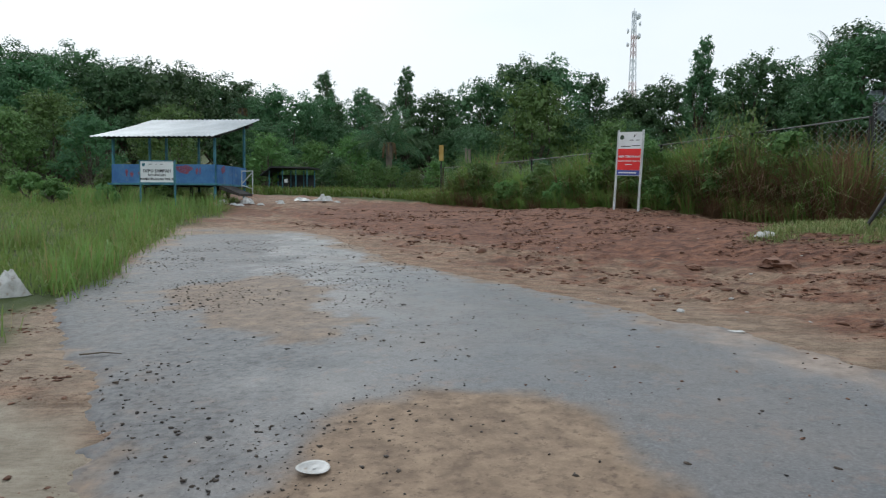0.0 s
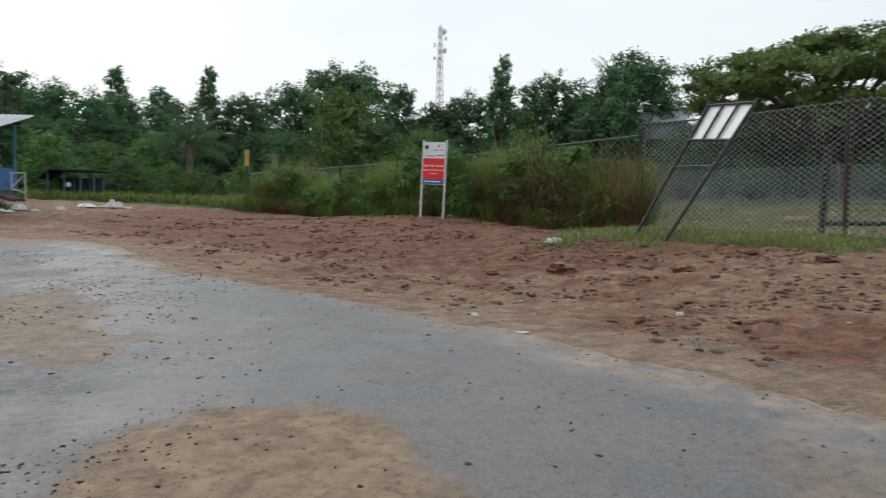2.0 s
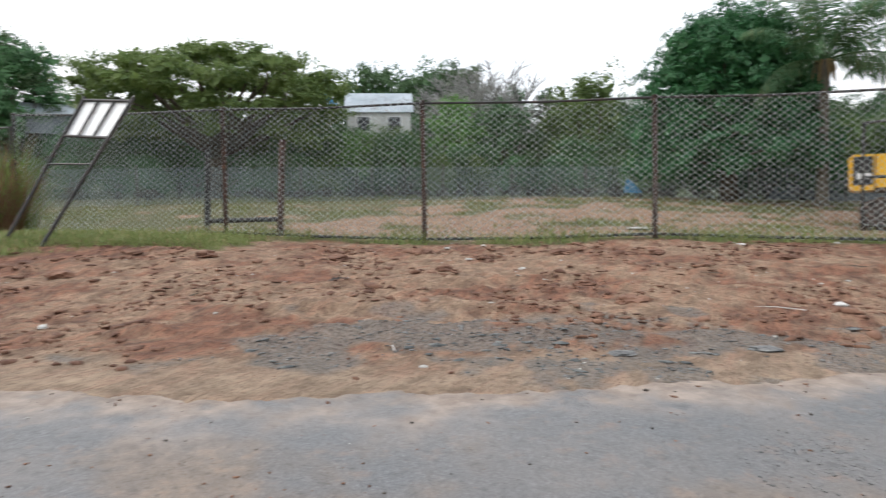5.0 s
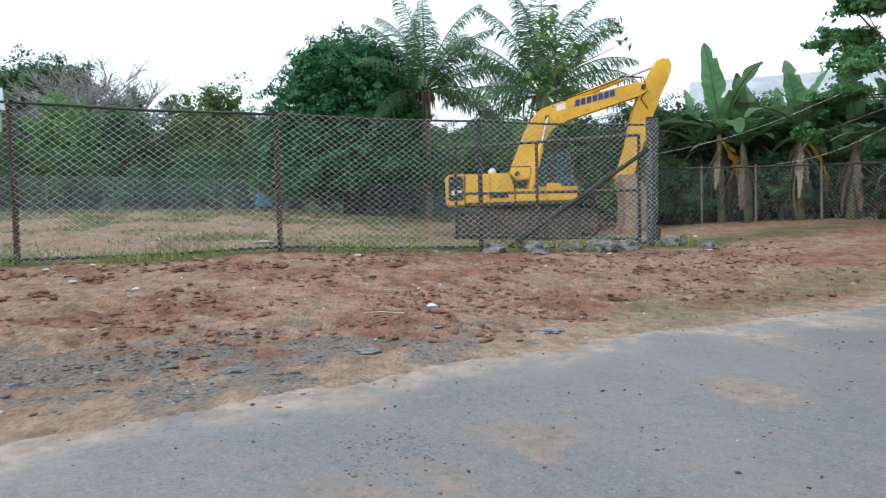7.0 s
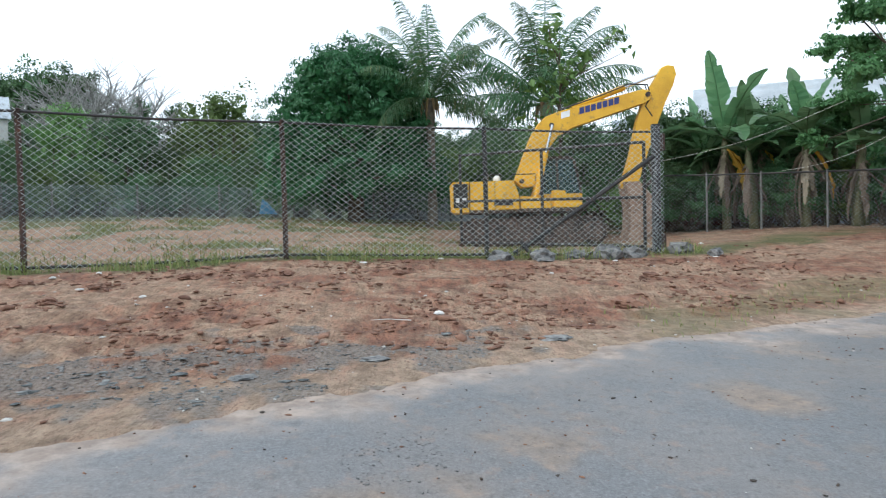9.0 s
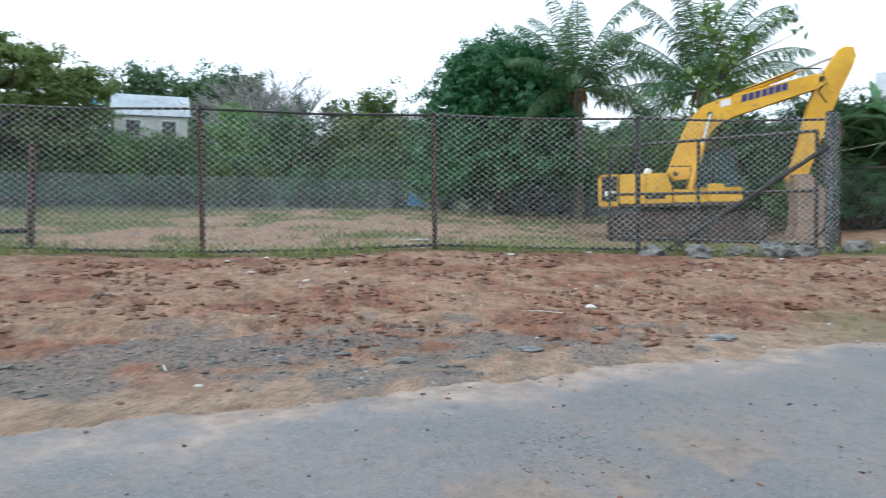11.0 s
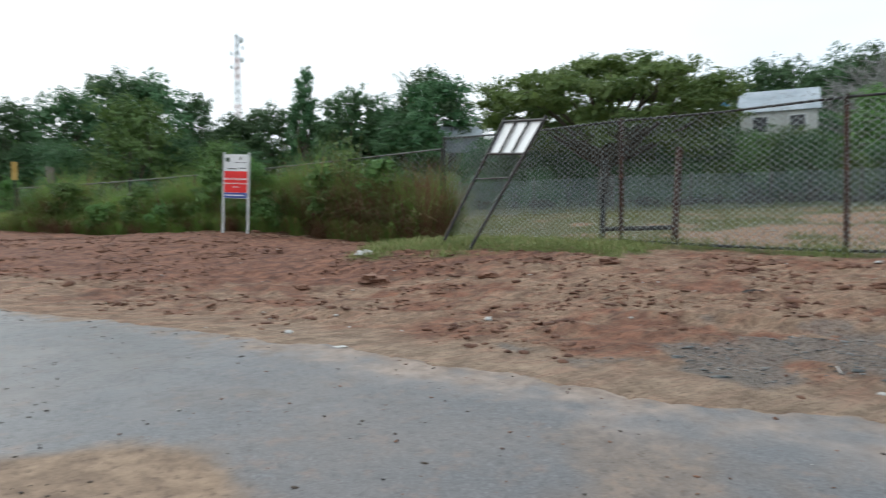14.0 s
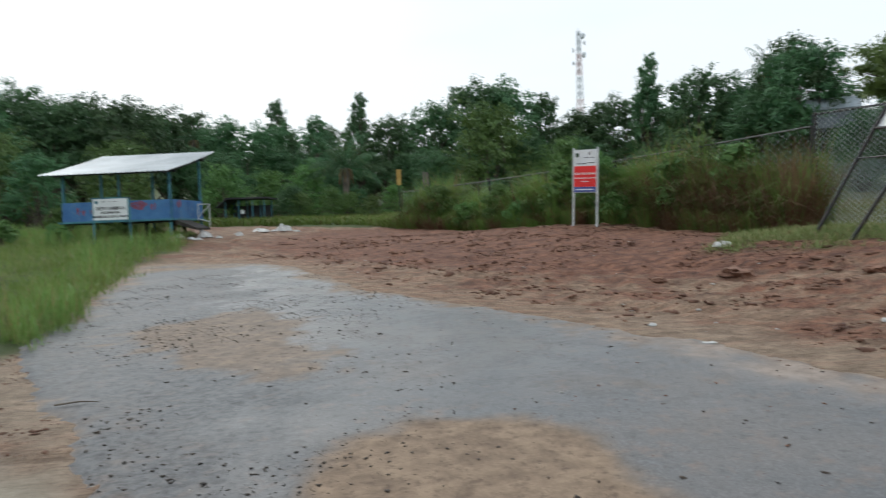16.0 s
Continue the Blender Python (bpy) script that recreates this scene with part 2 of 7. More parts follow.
DARK_ROOF = plain("old_dark_roofing", (0.030, 0.032, 0.035), (0.065, 0.065, 0.065), 0.7, 0.2, 1.1, 40, 0.2)
INK = plain("black_lettering", (0.02, 0.02, 0.02), (0.035, 0.035, 0.035), 0.6, 0, 2, 40, 0.05)
WHITE_INK = plain("white_lettering", (0.74, 0.74, 0.74), (0.82, 0.82, 0.82), 0.5, 0, 2, 40, 0.05)
BARK = plain("grey_brown_bark", (0.075, 0.060, 0.045), (0.16, 0.13, 0.10), 0.9, 0, 3.5, 25, 0.7)
PALM_BARK = plain("ringed_palm_bark", (0.13, 0.11, 0.085), (0.22, 0.19, 0.15), 0.9, 0, 3.0, 22, 0.7)
LEAF_FOREST = leafy("forest_leaves", (0.038, 0.100, 0.044), (0.092, 0.176, 0.070))
LEAF_LIGHT = leafy("light_green_leaves", (0.075, 0.160, 0.045), (0.140, 0.240, 0.070))
LEAF_MANGO = leafy("dark_glossy_leaves", (0.022, 0.098, 0.042), (0.052, 0.160, 0.062), 0.45, 0.2)
LEAF_RAIN = leafy("olive_leaves", (0.060, 0.100, 0.030), (0.140, 0.175, 0.050), 0.55, 0.3)
LEAF_PALM = leafy("palm_leaflets", (0.042, 0.108, 0.046), (0.092, 0.185, 0.078), 0.45, 0.3, (0.15, 0.18, 0.075))
GRASS = leafy("grass_blades", (0.110, 0.200, 0.040), (0.215, 0.310, 0.080), 0.6, 0.38, (0.32, 0.30, 0.13))
TURF_GRASS = leafy("trodden_turf_blades", (0.110, 0.150, 0.045), (0.215, 0.245, 0.085), 0.65, 0.3, (0.30, 0.25, 0.13))
TALL_GRASS = leafy("tall_grass_blades", (0.110, 0.205, 0.045), (0.215, 0.315, 0.085), 0.6, 0.42, (0.26, 0.20, 0.09))
DRY_GRASS = leafy("dry_grass_blades", (0.155, 0.100, 0.055), (0.30, 0.21, 0.11), 0.75, 0.35)

# ---- building helpers ----


class Geo:
    """Collects vertices and faces of one mesh."""

    def __init__(self):
        self.v, self.f = [], []

    def add(self, verts, faces, m=None):
        n = len(self.v)
        self.v += [tuple(m @ Vector(p)) for p in verts] if m else [tuple(p) for p in verts]
        self.f += [tuple(n + i for i in face) for face in faces]
        return self

    def box(self, c, s, m=None, ch=None):
        """A box with chamfered edges."""
        hx, hy, hz = (a / 2 for a in s)
        ch = min(s) * 0.12 if ch is None else ch
        bm = bmesh.new()
        bmesh.ops.create_cube(bm, size=1.0)
        for w in bm.verts:
            w.co = Vector((w.co.x * s[0], w.co.y * s[1], w.co.z * s[2]))
        if ch > 0:
            bmesh.ops.bevel(bm, geom=list(bm.edges), offset=ch, segments=1, affect='EDGES')
        bm.verts.index_update()
        verts = [w.co + Vector(c) for w in bm.verts]
        faces = [[w.index for w in face.verts] for face in bm.faces]
        bm.free()
        return self.add(verts, faces, m)

    def tube(self, path, r, n=8, m=None, flat=1.0):
        """A round bar along a path; r is one radius or one per point."""
        path = [Vector(p) for p in path]
        rs = [r] * len(path) if isinstance(r, (int, float)) else list(r)
        verts, faces = [], []
        side = None
        for i, p in enumerate(path):
            d = (path[min(i + 1, len(path) - 1)] - path[max(i - 1, 0)]).normalized()
            if side is None:
                side = d.cross(Vector((0, 0, 1)) if abs(d.z) < 0.9 else Vector((1, 0, 0))).normalized()
            side = (side - d * side.dot(d)).normalized()
            up = d.cross(side)
            for k in range(n):
                a = 2 * math.pi * k / n
                verts.append(p + (side * math.cos(a) + up * math.sin(a) * flat) * rs[i])
        for i in range(len(path) - 1):
            for k in range(n):
                a, b = i * n + k, i * n + (k + 1) % n
                faces.append((a, b, b + n, a + n))
        faces.append(tuple(range(n - 1, -1, -1)))
        faces.append(tuple(range(len(verts) - n, len(verts))))
        return self.add(verts, faces, m)

    def plate(self, outline, thick, m=None, ch=0.0):
        """A flat outline in the x-z plane, thick along y, with bevelled rim."""
        n = len(outline)
        inner = outline
        if ch > 0:
            cx, cz = sum(p[0] for p in outline) / n, sum(p[1] for p in outline) / n
            inner = [(x + (cx - x) * ch, z + (cz - z) * ch) for x, z in outline]
        h = thick / 2
        e = h * 0.8 if ch > 0 else h
        rings = [[(x, -h, z) for x, z in inner], [(x, -e, z) for x, z in outline], [(x, e, z) for x, z in outline], [(x, h, z) for x, z in inner]]
        verts = [p for ring in rings for p in ring]
        faces = [tuple(range(n))] + [(i * n + k, i * n + n + k, i * n + n + (k + 1) % n, i * n + (k + 1) % n) for i in range(3) for k in range(n)]
        faces.append(tuple(3 * n + k for k in range(n - 1, -1, -1)))
        return self.add(verts, faces, m)

    def mesh(self, name, material, smooth=False):
        me = bpy.data.meshes.new(name)
        me.from_pydata(self.v, [], self.f)
        me.materials.append(material)
        if smooth:
            me.polygons.foreach_set("use_smooth", [True] * len(me.polygons))
        bm = bmesh.new()
        bm.from_mesh(me)
        bmesh.ops.recalc_face_normals(bm, faces=bm.faces)
        bm.to_mesh(me)
        bm.free()
        return me


def array_mesh(name, verts, faces, material, smooth=False):
    """A mesh straight from numpy arrays, all faces of one size."""
    me = bpy.data.meshes.new(name)
    k = faces.shape[1]
    me.vertices.add(len(verts))
    me.vertices.foreach_set("co", np.ascontiguousarray(verts, dtype=np.float32).ravel())
    me.loops.add(faces.size)
    me.loops.foreach_set("vertex_index", np.ascontiguousarray(faces, dtype=np.int32).ravel())
    me.polygons.add(len(faces))
    me.polygons.foreach_set("loop_start", np.arange(0, faces.size, k, dtype=np.int32))
    me.polygons.foreach_set("loop_total", np.full(len(faces), k, dtype=np.int32))
    me.update(calc_edges=True)
    me.materials.append(material)
    if smooth:
        me.polygons.foreach_set("use_smooth", [True] * len(faces))
    return me


def part(name, geo, material, parent, label="", smooth=False):
    me = geo if isinstance(geo, bpy.types.Mesh) else geo.mesh(name, material, smooth)
    ob = new(name, me)
    ob.parent = parent
    if label:
        ob["label"] = label
    return ob


def thing(name, label, category, m=None, group="", kind=""):
    ob = new(name)
    ob.empty_display_size = 0.2
    if m is not None:
        ob.matrix_basis = m
    return tagged(ob, label, category, group, kind)


def lettering(text, size, m, material, name, parent, depth=0.002, align='CENTER'):
    """Raised letters as a mesh, in the x-z plane of m."""
    cu = bpy.data.curves.new(name, 'FONT')
    cu.body, cu.size, cu.align_x, cu.align_y, cu.extrude = text, size, align, 'CENTER', depth
    cu.offset = size * 0.022
    cu.resolution_u = 2
    tmp = bpy.data.objects.new(name, cu)
    scene.collection.objects.link(tmp)
    me = bpy.data.meshes.new_from_object(tmp.evaluated_get(bpy.context.evaluated_depsgraph_get()))
    bpy.data.objects.remove(tmp)
    bpy.data.curves.remove(cu)
    me.transform(m @ pose(0, 0, 0, 90, 0, 0))
    me.materials.clear()
    me.materials.append(material)
    return part(name, me, material, parent)


rng = np.random.default_rng(7)
LATTICE = rng.random((256, 256))


def vnoise(x, y):
    """Smooth value noise, one cell per unit."""
    xi, yi = np.floor(x).astype(int), np.floor(y).astype(int)
    fx, fy = x - xi, y - yi
    fx, fy = fx * fx * (3 - 2 * fx), fy * fy * (3 - 2 * fy)
    a, b = LATTICE[xi % 256, yi % 256], LATTICE[(xi + 1) % 256, yi % 256]
    c, d = LATTICE[xi % 256, (yi + 1) % 256], LATTICE[(xi + 1) % 256, (yi + 1) % 256]
    return (a * (1 - fx) + b * fx) * (1 - fy) + (c * (1 - fx) + d * fx) * fy


def fbm(x, y, octaves=4):
    total, amp, norm = 0.0, 1.0, 0.0
    for k in range(octaves):
        total = total + amp * vnoise(x * 2 ** k + 17.3 * k, y * 2 ** k + 5.1 * k)
        norm, amp = norm + amp, amp * 0.5
    return total / norm


def smooth(lo, hi, x):
    w = np.clip((x - lo) / (hi - lo), 0, 1)
    return w * w * (3 - 2 * w)


# ---- the lie of the land: a few spot heights, smoothed ----
SPOTS = np.array([
    (0, 0, 0), (-2, 3.5, .13), (2.4, 5.6, .36), (4.4, 1.5, .26), (9.4, -6.5, .22), (0, -8, 0), (-8, 2, 0), (-.8, 11.1, .51),
    (-5.4, 17.3, .8), (5, 10.4, .63), (9.8, 3.6, .59), (13.6, 7.3, .82), (15, 2.7, .85), (16.3, -1.6, .72), (17.6, -6, .70),
    (10.6, 17.2, .95), (7.4, 11.7, .88), (5.1, 20.5, 1.27), (2.9, 25.7, 1.28), (0, 31, 1.49), (-10, 28, 1.64), (24, -3.5, .80), (21, -12, 1.12),
    (28, 4, 1.7), (18, 20, 1.75), (-18, 14, .9), (8, -26, .3), (-24, -20, 0), (30, -24, 1.1)], dtype=float)


def spline_weights(pts):
    r = np.hypot(pts[:, None, 0] - pts[None, :, 0], pts[:, None, 1] - pts[None, :, 1])
    n = len(pts)
    a = np.zeros((n + 3, n + 3))
    a[:n, :n] = -np.sqrt(r * r + 9.0) - 0.25 * np.eye(n)
    a[:n, n], a[:n, n + 1], a[:n, n + 2] = 1, pts[:, 0], pts[:, 1]
    a[n:, :n] = a[:n, n:].T
    return np.linalg.solve(a, np.r_[pts[:, 2], 0, 0, 0])


SPLINE = spline_weights(SPOTS)


def lie(x, y):
    """Height of the bare land, without its small unevenness."""
    x, y = np.asarray(x, float), np.asarray(y, float)
    far = np.hypot(x - 4, y - 6)
    k = np.minimum(1.0, 34.0 / np.maximum(far, 1e-6))
    cx, cy = 4 + (x - 4) * k, 6 + (y - 6) * k
    z = SPLINE[-3] + SPLINE[-2] * cx + SPLINE[-1] * cy
    for (sx, sy, _), w in zip(SPOTS, SPLINE[:-3]):
        z = z - w * np.sqrt((cx - sx) ** 2 + (cy - sy) ** 2 + 9.0)
    hill = smooth(38, 110, far) * 7.0 * smooth(-0.6, 0.3, (y - 6) / np.maximum(far, 1) + 0.4 * (x - 4) / np.maximum(far, 1))
    return z + hill


def outline_distance(px, py, outline):
    """Signed distance to a closed outline: negative inside."""
    best = np.full(px.shape, 1e9)
    inside = np.zeros(px.shape, bool)
    n = len(outline)
    for i in range(n):
        (x0, y0), (x1, y1) = outline[i], outline[(i + 1) % n]
        dx, dy = x1 - x0, y1 - y0
        w = np.clip(((px - x0) * dx + (py - y0) * dy) / (dx * dx + dy * dy), 0, 1)
        best = np.minimum(best, np.hypot(px - x0 - w * dx, py - y0 - w * dy))
        cross = ((y0 > py) != (y1 > py)) & (px < dx * (py - y0) / (dy if dy else 1e-9) + x0)
        inside ^= cross
    return np.where(inside, -best, best)


ROAD = [(-5.4, 17.3), (-2.9, 15.8), (-.8, 11.1), (.84, 8.7), (1.4, 7.8), (2.05, 6.2), (2.4, 5.6), (2.9, 4.3), (3.9, 2.5), (4.8, 1.25), (6.0, -.2),
        (7.4, -2.4), (8.3, -4), (9.5, -6.5), (14, -16), (22, -34), (10, -34), (2, -16), (-1.8, -4), (-1.4, 1), (-1.55, 3), (-1.8, 3.5),
        (-2.3, 4.4), (-3.15, 5.8), (-4.25, 7.5), (-4.6, 9.4), (-5.8, 13.8), (-6.4, 16.9)]
FIELD = [(-3.9, 5.6), (-4.4, 7.4), (-4.7, 9.2), (-5.6, 12.8), (-6.7, 19.0), (-6.9, 22.6), (-8.4, 27.0), (-14, 33), (-60, 60), (-90, 10), (-40, -10), (-8, 1)]
CLAY = [(-4.4, 21.0), (-2.6, 30), (-.6, 30.5), (5.2, 20.6), (8.0, 15.5), (10.5, 11), (8.0, 9.6), (3.0, 11.6), (-1.2, 15.4)]
GRAVEL = [(3.9, 4.0), (4.4, 4.7), (5.3, 4.2), (6.5, 2.4), (7.2, 0.6), (7.9, -0.8), (7.2, -1.1), (6.0, 0.35), (5.2, 1.8), (4.5, 3.2)]
MUD_NEAR = [(-.95, 2.2), (-.8, 3.4), (-.55, 4.0), (-.1, 4.35), (.5, 4.1), (.7, 3.6), (.85, 3.0), (.9, 2.2)]
MUD_FAR = [(-3.1, 8.0), (-2.6, 9.4), (-1.8, 8.9), (-1.2, 7.0), (-1.25, 5.8), (-2.0, 6.2)]


def fence_x(y):
    """The line of the tall wire fence."""
    return 14.3 - 0.3 * (y - 5)


def road_distance(x, y):
    ragged = 0.40 * (fbm(x * 1.3, y * 1.3, 5) - 0.5) + 0.22 * (fbm(x * 9, y * 9, 3) - 0.5)
    return outline_distance(x, y, ROAD) + ragged


def unevenness(x, y):
    """Clods, ruts and wheel marks of the loose soil."""
    clay = np.clip(0.35 - outline_distance(x, y, CLAY) / 2.5, 0, 1)
    u, w = x * 0.55 - y * 0.83, x * 0.83 + y * 0.55
    ruts = (fbm(u * 0.35 + 40, w * 2.6, 4) - 0.5) * 0.26
    clods = np.maximum(fbm(x * 2.6, y * 2.6, 4) - 0.52, 0) * 0.22 + (fbm(x * 6.5, y * 6.5, 3) - 0.5) * 0.10
    band = smooth(0.2, 1.8, outline_distance(x, y, ROAD)) * smooth(0.4, -1.0, x - fence_x(y)) * smooth(0.3, 1.5, outline_distance(x, y, FIELD))
    rough = band * (0.72 - 0.22 * clay)
    lot = smooth(0.3, 2.0, x - fence_x(y)) * 0.35
    return (ruts + clods - 0.02) * np.maximum(rough, lot) + (fbm(x * 0.8, y * 0.8, 3) - 0.5) * 0.03


def ground_height(x, y):
    """The height of the ground as built."""
    x, y = np.asarray(x, float), np.asarray(y, float)
    sink = 0.06 * smooth(0.05, -0.35, road_distance(x, y))
    return lie(x, y) + unevenness(x, y) - sink


def on_ground(x, y, lift=0.0):
    return float(ground_height(np.array([x]), np.array([y]))[0]) + lift


def steps(stops):
    """Grid lines: (start, end, spacing) stretches joined."""
    out_lines = [stops[0][0]]
    for a, b, d in stops:
        n = max(1, int(round((b - a) / d)))
        out_lines += list(a + (b - a) * (np.arange(n) + 1) / n)
    return np.array(out_lines)


def sheet(name, xs, ys, height, material, keep=None):
    gx, gy = np.meshgrid(xs, ys)
    z = height(gx, gy)
    idx = np.arange(gx.size).reshape(gx.shape)
    faces = np.stack([idx[:-1, :-1], idx[:-1, 1:], idx[1:, 1:], idx[1:, :-1]], -1).reshape(-1, 4)
    if keep is not None:
        k = keep(gx, gy)
        ok = (k[:-1, :-1] | k[:-1, 1:] | k[1:, 1:] | k[1:, :-1]).ravel()
        faces = faces[ok]
        used = np.unique(faces)
        back = np.full(gx.size, -1)
        back[used] = np.arange(len(used))
        faces = back[faces]
        pts = np.stack([gx.ravel()[used], gy.ravel()[used], z.ravel()[used]], 1)
    else:
        pts = np.stack([gx.ravel(), gy.ravel(), z.ravel()], 1)
    return array_mesh(name, pts, faces, material, True), pts


def colour_layer(me, name, r, g, b, a):
    layer = me.attributes.new(name, 'FLOAT_COLOR', 'POINT')
    layer.data.foreach_set("color", np.stack([r, g, b, a], 1).astype(np.float32).ravel())


XS = steps([(-420, -120, 50), (-120, -40, 8), (-40, -16, 1.6), (-16, -6, 0.4), (-6, 1.5, 0.06), (1.5, 12, 0.06), (12, 18, 0.16), (18, 34, 0.5), (34, 60, 2), (60, 140, 8), (140, 420, 40)])
YS = steps([(-420, -120, 50), (-120, -40, 8), (-40, -12, 1.6), (-12, -5, 0.25), (-5, 13, 0.065), (13, 24, 0.15), (24, 40, 0.5), (40, 70, 2), (70, 140, 8), (140, 420, 40)])
ground_mesh, P = sheet("ground", XS, YS, ground_height, SOIL)
px, py = P[:, 0], P[:, 1]
n1, n2 = fbm(px * 0.9, py * 0.9, 4) - 0.5, fbm(px * 3, py * 3, 3) - 0.5
off_fence = px - fence_x(py)
field = smooth(0.5, -0.3, outline_distance(px, py, FIELD) + n1 * 1.6)
strip = smooth(1.0, 0.1, np.abs(off_fence + 0.1) + n1 * 3.4) * (py < 16) * 0.8
patch = smooth(0.6, -0.3, outline_distance(px, py, [(5.6, 12.6), (9.0, 14.6), (11.6, 10.4), (9.5, 9.6)]) + n1 * 3.5) * 0.65
bank = smooth(0.4, -0.6, outline_distance(px, py, [(-.4, 31), (10.9, 17.6), (16, 22), (6, 42), (-2, 44), (-30, 60), (-30, 36), (-9, 34)]) + n1 * 2.0)
lot_turf = smooth(0.05, 0.22, n1 + 0.16 * smooth(2, 10, off_fence) + 0.30 * smooth(9, 17, py) - 0.05) * (off_fence > 0) * 0.8
beyond = smooth(32, 40, np.hypot(px - 4, py - 6))
verge = smooth(0.5, -0.2, outline_distance(px, py, [(8.2, -3.2), (9.8, -6.3), (16, -19), (18, -18), (11, -6), (9, -3)]) + n1 * 2.5) * 0.35
turf = np.clip(np.maximum.reduce([field, strip, patch, bank, lot_turf, beyond, verge]), 0, 1)
red = np.clip(smooth(0.7, -0.7, outline_distance(px, py, CLAY) + n1 * 2.5) + smooth(-0.08, 0.18, n1 * 0.8 + n2 * 0.5) * (off_fence < 0) * 0.7 * smooth(0.1, 1.2, outline_distance(px, py, ROAD)), 0, 1)
gravel = smooth(0.25, -0.25, outline_distance(px, py, GRAVEL) + n1 * 3.4 + n2 * 3.2 + 0.25) * 0.65
kerb = outline_distance(px, py, ROAD)
rim = smooth(1.0, 0.2, np.abs(kerb - 0.15) + n1 * 1.2 + n2 * 0.5) * smooth(1.2, 2.6, px) * (px < 12) * 0.28
pale = np.clip(rim + smooth(-0.02, 0.20, n1 + 0.5 * n2) * (off_fence > 1.0) * 0.35 + smooth(0.2, -0.2, outline_distance(px, py, [(-2.8, 4.25), (-2.0, 4.05), (-1.45, 3.1), (-1.15, 1.6), (-5.4, 1.6), (-5.4, 4.4)]) + n1) * 1.0
               + smooth(0.3, -0.3, outline_distance(px, py, [(-5.8, 4.5), (-2.3, 4.4), (-2.7, 5.6), (-4.2, 7.6), (-5.8, 7.6)]) + n1) * 0.45, 0, 1)
red = np.maximum(red, smooth(-0.05, 0.15, n1 - 0.3 * n2) * (off_fence > 0.5) * 0.55)
red = red * (1 - 0.8 * smooth(0.5, -0.5, px) * smooth(8.0, 6.0, py))
colour_layer(ground_mesh, "soil", turf, red, gravel, pale)
colour_layer(ground_mesh, "dust", pale, pale, pale, np.ones(len(pale)))
ground = tagged(new("ground", ground_mesh), "bare reddish soil and rough turf of a cleared lot", "ground", kind="structure")


def road_height(x, y):
    d = road_distance(x, y)
    crown = (fbm(x * 0.7 + 9, y * 0.7, 3) - 0.5) * 0.014
    return lie(x, y) + 0.012 + crown - 0.06 * smooth(-0.12, 0.25, d) + (fbm(x * 11, y * 11, 2) - 0.5) * 0.0015


RX = steps([(-8, -4, 0.14), (-4, 5, 0.05), (5, 10, 0.10), (10, 24, 0.5)])
RY = steps([(-35, -8, 0.5), (-8, -3, 0.12), (-3, 7, 0.05), (7, 19, 0.10)])
road_mesh, P = sheet("road", RX, RY, road_height, ASPHALT, lambda x, y: road_distance(x, y) < 0.3)
px, py = P[:, 0], P[:, 1]
n1, n2 = fbm(px * 1.1, py * 1.1, 4) - 0.5, fbm(px * 5, py * 5, 3) - 0.5
mud = np.maximum(smooth(0.16, -0.16, outline_distance(px, py, MUD_NEAR) + n1 * 0.8 + n2 * 0.2), smooth(0.2, -0.2, outline_distance(px, py, MUD_FAR) + n1 * 2.0 + n2 * 0.9) * 0.7)
mud = np.maximum(mud, smooth(-0.55, 0.02, road_distance(px, py) + n1 * 0.9 + n2 * 0.8 - 0.45 * smooth(0.0, -1.5, px) * (py < 9)) * 0.9)
mud = np.maximum(mud, smooth(0.04, 0.30, n1 + 0.25 * n2) * 0.50 * smooth(0.5, 2.0, px))
mud = np.maximum(mud, smooth(15.2, 16.6, py + n1 * 4))
wet = np.clip(smooth(3.4, 6.2, py + 0.9 * px + n1 * 1.5) * smooth(2.6, 0.2, px + n1 * 2) + smooth(-0.5, -1.6, px + n1) * smooth(2.0, 5.0, py) * 0.8, 0, 1) * (1 - mud * 0.8)
wet = wet * (1 - 0.6 * smooth(-1.4, -2.2, px + 0.25 * (py - 5.8) + n1 * 0.8))
wet = np.maximum(wet, 0.22 * (1 - mud))
edge = smooth(0.70, 0.05, np.abs(road_distance(px, py) + 0.18 + n1 * 0.9)) * smooth(1.0, 2.5, px) * 0.62 * smooth(-0.3, 0.25, n1 * 0.4 + n2 * 0.9 + 0.08)
# mask for darker, duller asphalt towards the left side
dark_left = smooth(-0.35, -1.7, px + 0.25 * (py - 5.8) + n1 * 1.6 + n2 * 0.9) * smooth(2.0, 3.5, py) * (1 - mud)
colour_layer(road_mesh, "film", mud, wet, edge, dark_left)
road = tagged(new("road", road_mesh), "wet worn grey asphalt road with dried mud patches", "road", kind="structure")

# ---- fences ----


